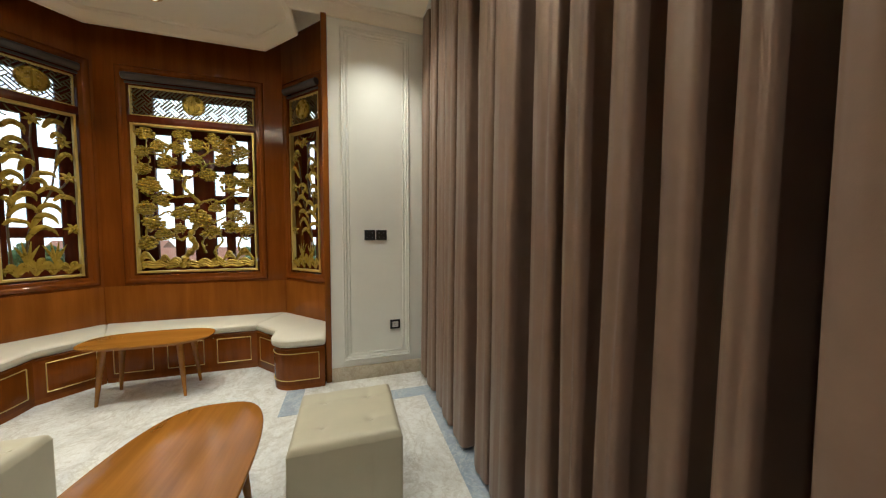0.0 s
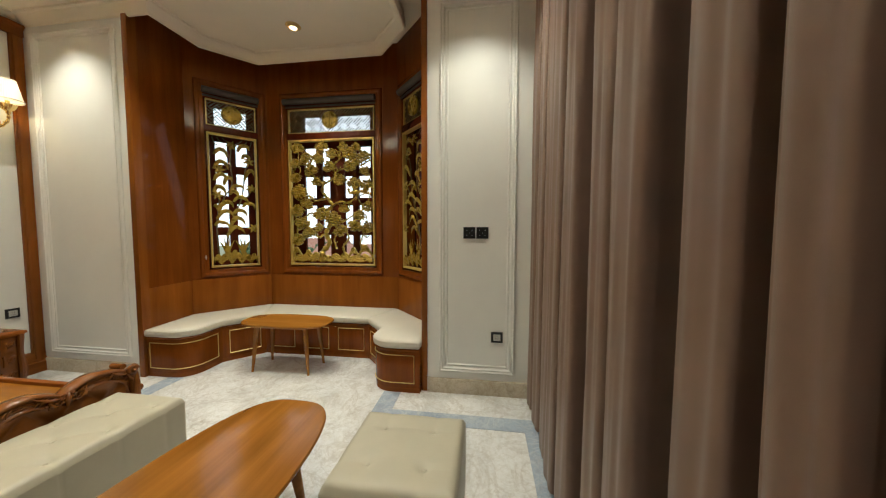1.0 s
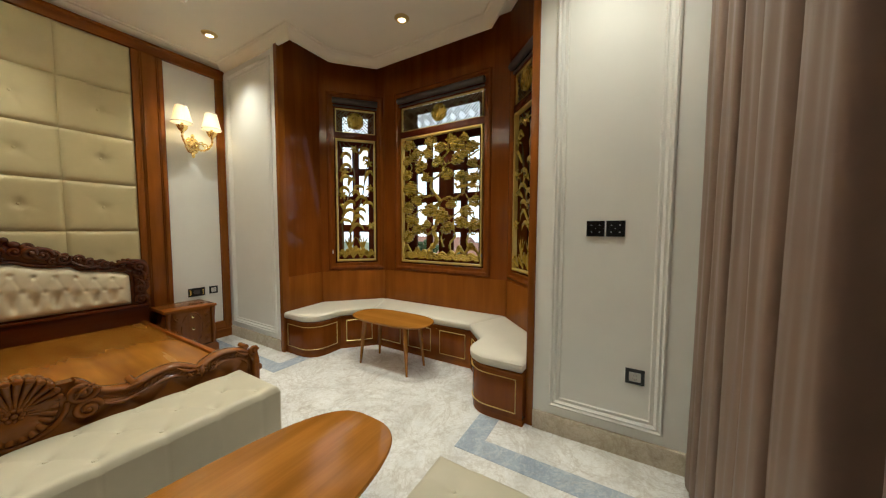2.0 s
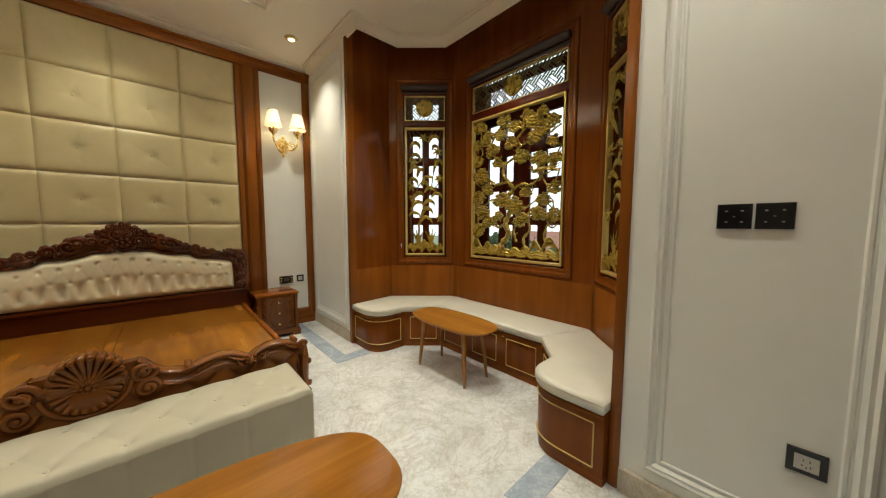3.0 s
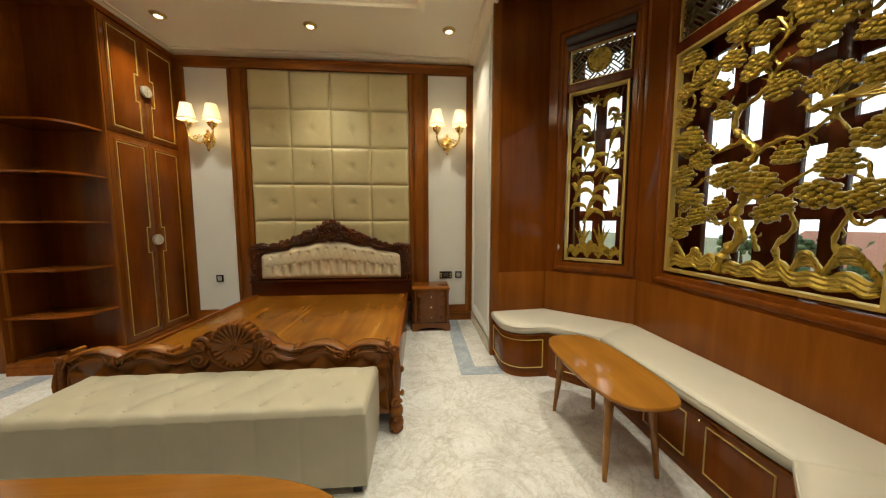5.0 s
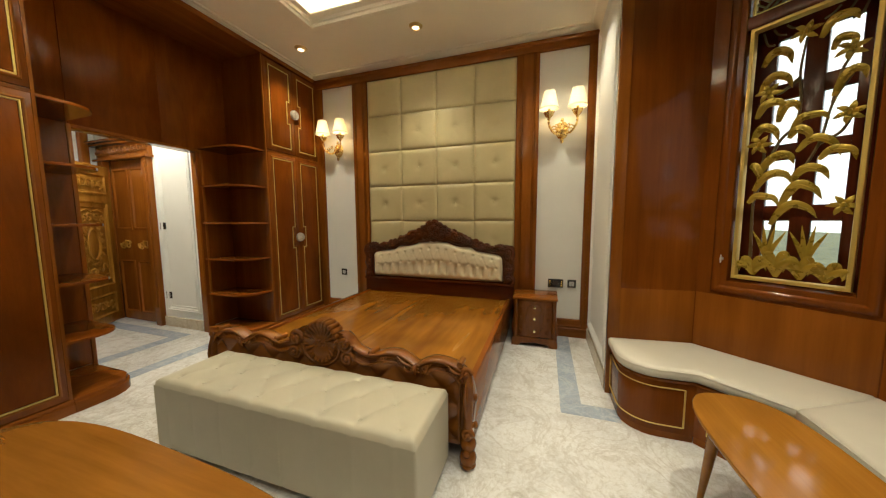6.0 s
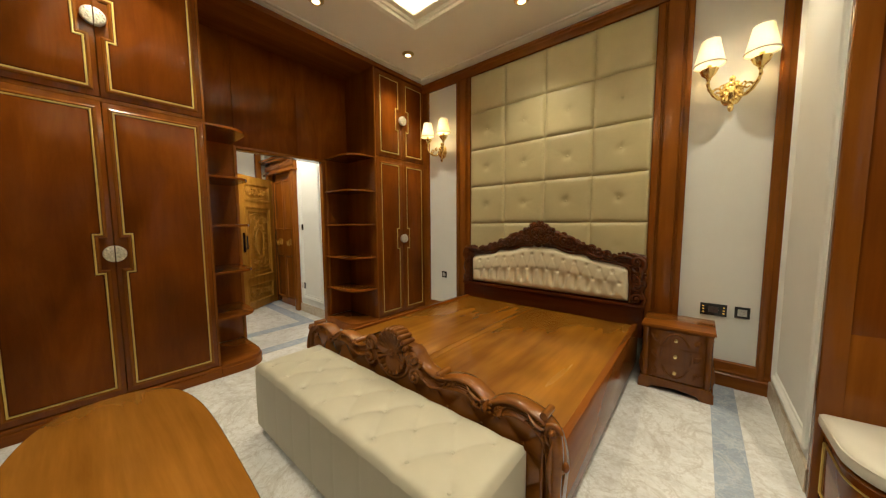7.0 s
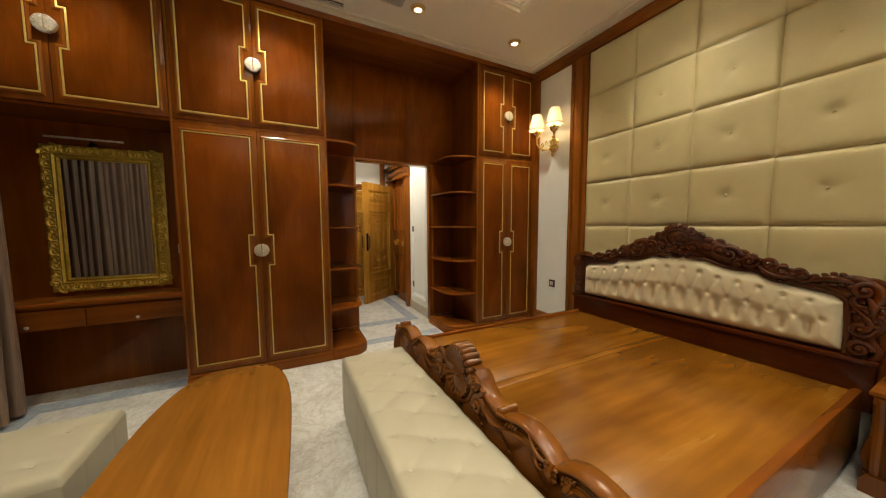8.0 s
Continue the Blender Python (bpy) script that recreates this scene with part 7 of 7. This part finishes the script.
pl = thing("picture_light", (0.36, -1.2, 2.10), "slim brass picture light above the mirror, off", "lamp")
bm = B()
box(bm, 0.17, 0.63, -1.16, -1.145, 2.085, 2.10, 0.005)
part("bar", bm, SILVER, pl)
bm = B()
tube(bm, smooth_line([(0.40, -1.275, 2.06), (0.40, -1.22, 2.11), (0.40, -1.155, 2.10)], 5), 0.006, 7)
lathe(bm, [(0.03, 0.0), (0.03, 0.01), (0.0, 0.014)], 14, pose(0.40, -1.275, 2.06, -90, 0, 0))
part("arm", bm, BLACK, pl)

# ---------------------------------------------------------------- passage and hall beyond it
bm = B()
box(bm, -3.0, -2.88, -2.42, -1.62, 0, 3.0)
box(bm, -3.0, -2.88, -4.3, -3.45, 0, 3.0)
box(bm, -3.0, -2.88, -3.45, -2.42, 2.28, 3.0)
structure("wall_hall_1", bm, WHITE, "white hall wall with a moulded panel and a doorway", "wall")
bm = B()
box(bm, -4.4, -0.6, -3.80, -3.62, 0, 3.0)
structure("wall_hall_2", bm, WHITE, "white end wall of the hall", "wall")
bm = B()
box(bm, -0.75, -0.6, -4.3, -1.62, 0, 3.0)
structure("wall_hall_3", bm, WHITE, "white side wall of the hall", "wall")
bm = B()
box(bm, -4.4, -0.6, -4.45, -1.62, 3.0, 3.06)
structure("ceiling_hall", bm, CEILING, "cream hall ceiling", "ceiling")
bm = B()
box(bm, -4.4, -3.9, -4.3, -1.62, 0, 3.0)
structure("wall_hall_4", bm, WOOD, "wood-lined wall seen through the doorway", "wall")
wall_panel("trim_13", on_x(-2.88), -2.33, -1.72, 0.22, 2.75)
bm = B()
molding(bm, [(-2.88, -1.625), (-2.88, -2.40)], SKIRT, on_z(0), closed=False)
structure("baseboard_5", bm, BASE_MARBLE, "beige marble skirting board", "baseboard")
HW = on_x(-2.88)
plate("light_switch", HW, -2.30, 1.33, 0.10, 0.09, "black glass light switch by the hall door", "switch")
plate("wall_socket", HW, -2.30, 0.42, 0.10, 0.09, "black-framed wall socket by the hall door", "socket")

dframe = thing("carved_door_frame", (-2.88, -2.93, 0), "carved honey wood door frame with a cornice", "door frame")
for a, b in ((-2.52, -2.405), (-3.47, -3.355)):
    bm = B()
    box(bm, -2.99, -2.82, a, b, 0, 2.22, 0.010)
    box(bm, -2.82, -2.80, a + 0.02, b - 0.02, 0.25, 2.15, 0.008)
    part("jamb", bm, WOOD_TRIM, dframe)
bm = B()
box(bm, -2.99, -2.83, -3.49, -2.385, 2.22, 2.40, 0.004)
box(bm, -2.99, -2.79, -3.51, -2.365, 2.205, 2.240, 0.010)
box(bm, -2.99, -2.77, -3.53, -2.345, 2.40, 2.435, 0.012)
box(bm, -2.99, -2.74, -3.56, -2.315, 2.435, 2.47, 0.012)
part("cornice", bm, WOOD_TRIM, dframe)
bm = B()
for k in range(9):
    y = -3.40 + 0.118 * k
    for s in (-1, 1):
        tube(bm, spiral((-2.825, y + s * 0.026, 2.32), 0.042, 0.010, 0.4, 1.4 * s, (0, s, 0), (0, 0, 1), 14), taper(15, 0.014, 0.008), 6)
    blob(bm, (-2.82, y, 2.345), 0.02, 0.020, 0.03, 8, 5)
part("cornice_carving", bm, WOOD_NIGHT, dframe)


def carved_leaf(name, m, w, h, label, cat="door"):
    """A door leaf with carved panels; the hinge side lies on the local origin."""
    base_ = m @ Vector((0, 0, 0))
    d = thing(name, base_, label, cat)
    bm = B()
    box(bm, 0, w, -0.022, 0.022, 0.012, h, 0.004, m)
    part("leaf", bm, WOOD_DOOR, d)
    for sgn in (1, -1):
        pl_ = lambda a, b, e: m @ Vector((a, sgn * (0.022 + e), b))
        for z0, z1 in ((0.12, 0.42), (0.52, 1.66), (1.74, 2.02)):
            bm = B()
            molding(bm, rect(0.10, w - 0.10, z0, z1), [(0, 0), (0, 0.010), (0.02, 0.016), (0.035, 0.006), (0.04, 0)], pl_)
            part("panel_frame", bm, WOOD_DOOR, d)
        bm = B()
        cx = w / 2
        oval_pts = [pl_(cx + 0.105 * math.cos(a), 1.10 + 0.20 * math.sin(a), 0.008) for a in (2 * math.pi * k / 28 for k in range(28))]
        tube(bm, oval_pts, 0.015, 7, closed=True)
        blob(bm, pl_(cx, 1.10, 0.0), 0.085, 0.085, 0.17, 14, 8, m.to_3x3() @ Matrix.Diagonal((1, 0.12, 1)))
        part("oval_relief", bm, WOOD_DOOR, d)
        bm = B()
        molding(bm, rect(0.165, w - 0.165, 0.60, 1.59), [(0, 0), (0, 0.012), (0.012, 0.016), (0.024, 0.010), (0.026, 0)], pl_)
        part("panel_frame", bm, WOOD_DOOR, d)
        # dense foliage round the oval: rings of small curls between the oval and the inner frame
        bm = B()
        for k in range(18):
            a = 2 * math.pi * (k + 0.5) / 18
            u_ = m.to_3x3() @ Vector((1 if k % 2 else -1, 0, 0))
            tube(bm, spiral(pl_(cx + 0.150 * math.cos(a), 1.10 + 0.262 * math.sin(a), 0.010), 0.030, 0.008, a, 1.3, u_, (0, 0, 1), 12), taper(13, 0.012, 0.007), 6)
        part("curl_relief", bm, WOOD_DOOR, d)
        bm = B()
        for zc, k in ((1.44, 1), (0.76, -1)):
            for s in (-1, 1):
                u_ = m.to_3x3() @ Vector((s, 0, 0))
                tube(bm, spiral(pl_(cx + s * 0.06, zc, 0.012), 0.055, 0.014, 0.4, 1.4 * k, u_, (0, 0, 1), 16), taper(17, 0.015, 0.009), 6)
                tube(bm, spiral(pl_(cx + s * 0.155, zc - k * 0.02, 0.010), 0.045, 0.012, 1.2, -1.3 * k, u_, (0, 0, 1), 14), taper(15, 0.013, 0.008), 6)
                tube(bm, smooth_line([pl_(cx + s * 0.02, zc + 0.085 * k, 0.01), pl_(cx + s * 0.09, zc + 0.105 * k, 0.014), pl_(cx + s * 0.19, zc + 0.075 * k, 0.01)], 5), 0.011, 6)
            blob(bm, pl_(cx, zc + 0.02 * k, 0.005), 0.045, 0.045, 0.055, 8, 5, m.to_3x3() @ Matrix.Diagonal((1, 0.4, 1)))
        part("scroll_relief", bm, WOOD_DOOR, d)
        bm = B()
        for zc in (0.27, 1.88):
            for i in range(-2, 3):
                u_ = m.to_3x3() @ Vector((1 if i % 2 else -1, 0, 0))
                tube(bm, spiral(pl_(cx + i * 0.105, zc, 0.010), 0.060, 0.012, 0.9 * i, 1.5, u_, (0, 0, 1), 16), taper(17, 0.016, 0.009), 6)
                blob(bm, pl_(cx + i * 0.105, zc, 0.006), 0.022, 0.022, 0.022, 8, 5, m.to_3x3() @ Matrix.Diagonal((1, 0.6, 1)))
        part("scroll_relief", bm, WOOD_DOOR, d)
        bm = B()
        box(bm, w - 0.085, w - 0.035, *sorted((sgn * 0.022, sgn * 0.030)), 0.95, 1.25, 0.004, m)
        tube(bm, [pl_(w - 0.06, 1.0, 0.02), pl_(w - 0.06, 1.0, 0.055), pl_(w - 0.06, 1.2, 0.055), pl_(w - 0.06, 1.2, 0.02)], 0.010, 7)
        part("door_handle", bm, BLACK, d, "black lever plate")
    return d


hall_leaf = thing("panelled_door", (-2.90, -2.94, 0), "closed reddish wood door with carved rails in the hall", "door")
bm = B()
box(bm, -2.93, -2.89, -3.353, -2.522, 0.008, 2.215, 0.003)
part("leaf", bm, WOOD_TRIM, hall_leaf)
for z0, z1 in ((0.12, 0.86), (1.28, 2.10)):
    for y0 in (-3.29, -2.91):
        bm = B()
        molding(bm, rect(y0, y0 + 0.325, z0, z1), [(0, 0), (0, 0.008), (0.018, 0.014), (0.03, 0.004), (0.034, 0)], on_x(-2.89))
        part("panel_frame", bm, WOOD_TRIM, hall_leaf)
for y in (-3.13, -2.74):
    bm = B()
    for s in (-1, 1):
        tube(bm, spiral((-2.885, y + s * 0.055, 1.07), 0.06, 0.012, 0.4, 1.4 * s, (0, s, 0), (0, 0, 1), 16), taper(17, 0.014, 0.008), 6)
    blob(bm, (-2.885, y, 1.09), 0.015, 0.03, 0.05, 8, 5)
    part("carved_rail", bm, WOOD_DOOR, hall_leaf)

ang = math.degrees(math.atan2(0.53, 0.69))
carved_leaf("carved_door", pose(-2.87, -3.38, 0, 0, 0, ang), 0.84, 2.13, "carved honey wood door standing open into the hall")
carved_leaf("carved_door", pose(-2.70, -3.575, 0, 0, 0, 0), 0.88, 2.05, "carved honey wood door, closed, at the end of the hall")
carved_leaf("carved_door", pose(-1.81, -3.575, 0, 0, 0, 0), 0.88, 2.05, "carved honey wood door, closed, at the end of the hall")
eframe = thing("carved_door_frame", (-1.8, -3.6, 0), "honey wood door frame with a cornice at the end of the hall", "door frame")
for x, top in ((-2.79, 2.99), (-0.92, 2.07)):
    bm = B()
    box(bm, x, x + 0.085, -3.62, -3.53, 0, top, 0.008)
    part("jamb", bm, WOOD_TRIM, eframe)
bm = B()
box(bm, -2.704, -0.825, -3.62, -3.52, 2.07, 2.13, 0.010)
box(bm, -2.704, -0.795, -3.62, -3.50, 2.13, 2.17, 0.010)
part("cornice", bm, WOOD_TRIM, eframe)
lamp("hall_lamp", "SPOT", (-2.05, -2.0, 2.95), 100.0, (1.0, 0.92, 0.78)).data.spot_size = radians(140)

# ---------------------------------------------------------------- outside the bay
bm = B()
box(bm, -900, 900, -900, 900, -7.2, -7.0)
structure("ground", bm, EARTH, "green and brown ground far below the window", "ground")
bm = B()
prism(bm, PLAN, -7.0, -0.121)
structure("foundation", bm, FACADE, "pale rendered storey below the bedroom", "wall")
rng = random.Random(21)
for k in range(26):
    x, y = rng.uniform(-45, 42), rng.uniform(26, 70)
    t = thing("tree", (x, y, -7.0), "leafy green tree beyond the window", "tree", "trees outside")
    hgt = rng.uniform(5.0, 8.4)
    bm = B()
    tube(bm, [(x, y, -7.0), (x + 0.2, y, -7 + hgt * 0.35), (x, y + 0.1, -7 + hgt * 0.6)], [0.30, 0.2, 0.1], 7)
    part("trunk", bm, WOOD_DARK, t)
    bm = B()
    for j in range(70):
        a, e = rng.uniform(0, 6.28), rng.uniform(-0.4, 1)
        rr = hgt * 0.34 * rng.uniform(0.3, 1.0)
        blob(bm, (x + rr * math.cos(a) * 1.1, y + rr * math.sin(a) * 1.1, -7 + hgt * 0.62 + rr * e * 0.9), *(hgt * rng.uniform(0.035, 0.09) for _ in range(3)), 6, 4)
    part("crown", bm, FOLIAGE, t, angle=10)
for x, y, w, h in ((-16, 34, 9, 6.2), (4, 40, 10, 6.6), (20, 46, 12, 5.8), (-32, 52, 12, 6.5)):
    hs = thing("house", (x, y, -7.0), "pale house with a clay roof beyond the window", "house", "houses outside")
    bm = B()
    box(bm, x - w / 2, x + w / 2, y, y + 7, -7.0, -7.0 + h * 0.7)
    part("wall", bm, FACADE, hs)
    bm = B()
    prism(bm, [(y - 0.6, 0), (y + 7.6, 0), (y + 3.5, h * 0.4)], x - w / 2 - 0.5, x + w / 2 + 0.5, Matrix(((0, 0, 1, 0), (1, 0, 0, 0), (0, 1, 0, -7.0 + h * 0.7), (0, 0, 0, 1))))
    part("roof", bm, ROOF, hs)
    for i in range(3):
        bm = B()
        box(bm, x - w * 0.35 + i * w * 0.28, x - w * 0.35 + i * w * 0.28 + 1.2, y - 0.06, y - 0.01, -7 + h * 0.25, -7 + h * 0.5)
        part("window", bm, BLACK, hs)

bm = B()
box(bm, -700, 700, 160, 160.5, -12, 300)
structure("backdrop", bm, SKY_WHITE, "bright white overcast sky beyond the houses", "sky")
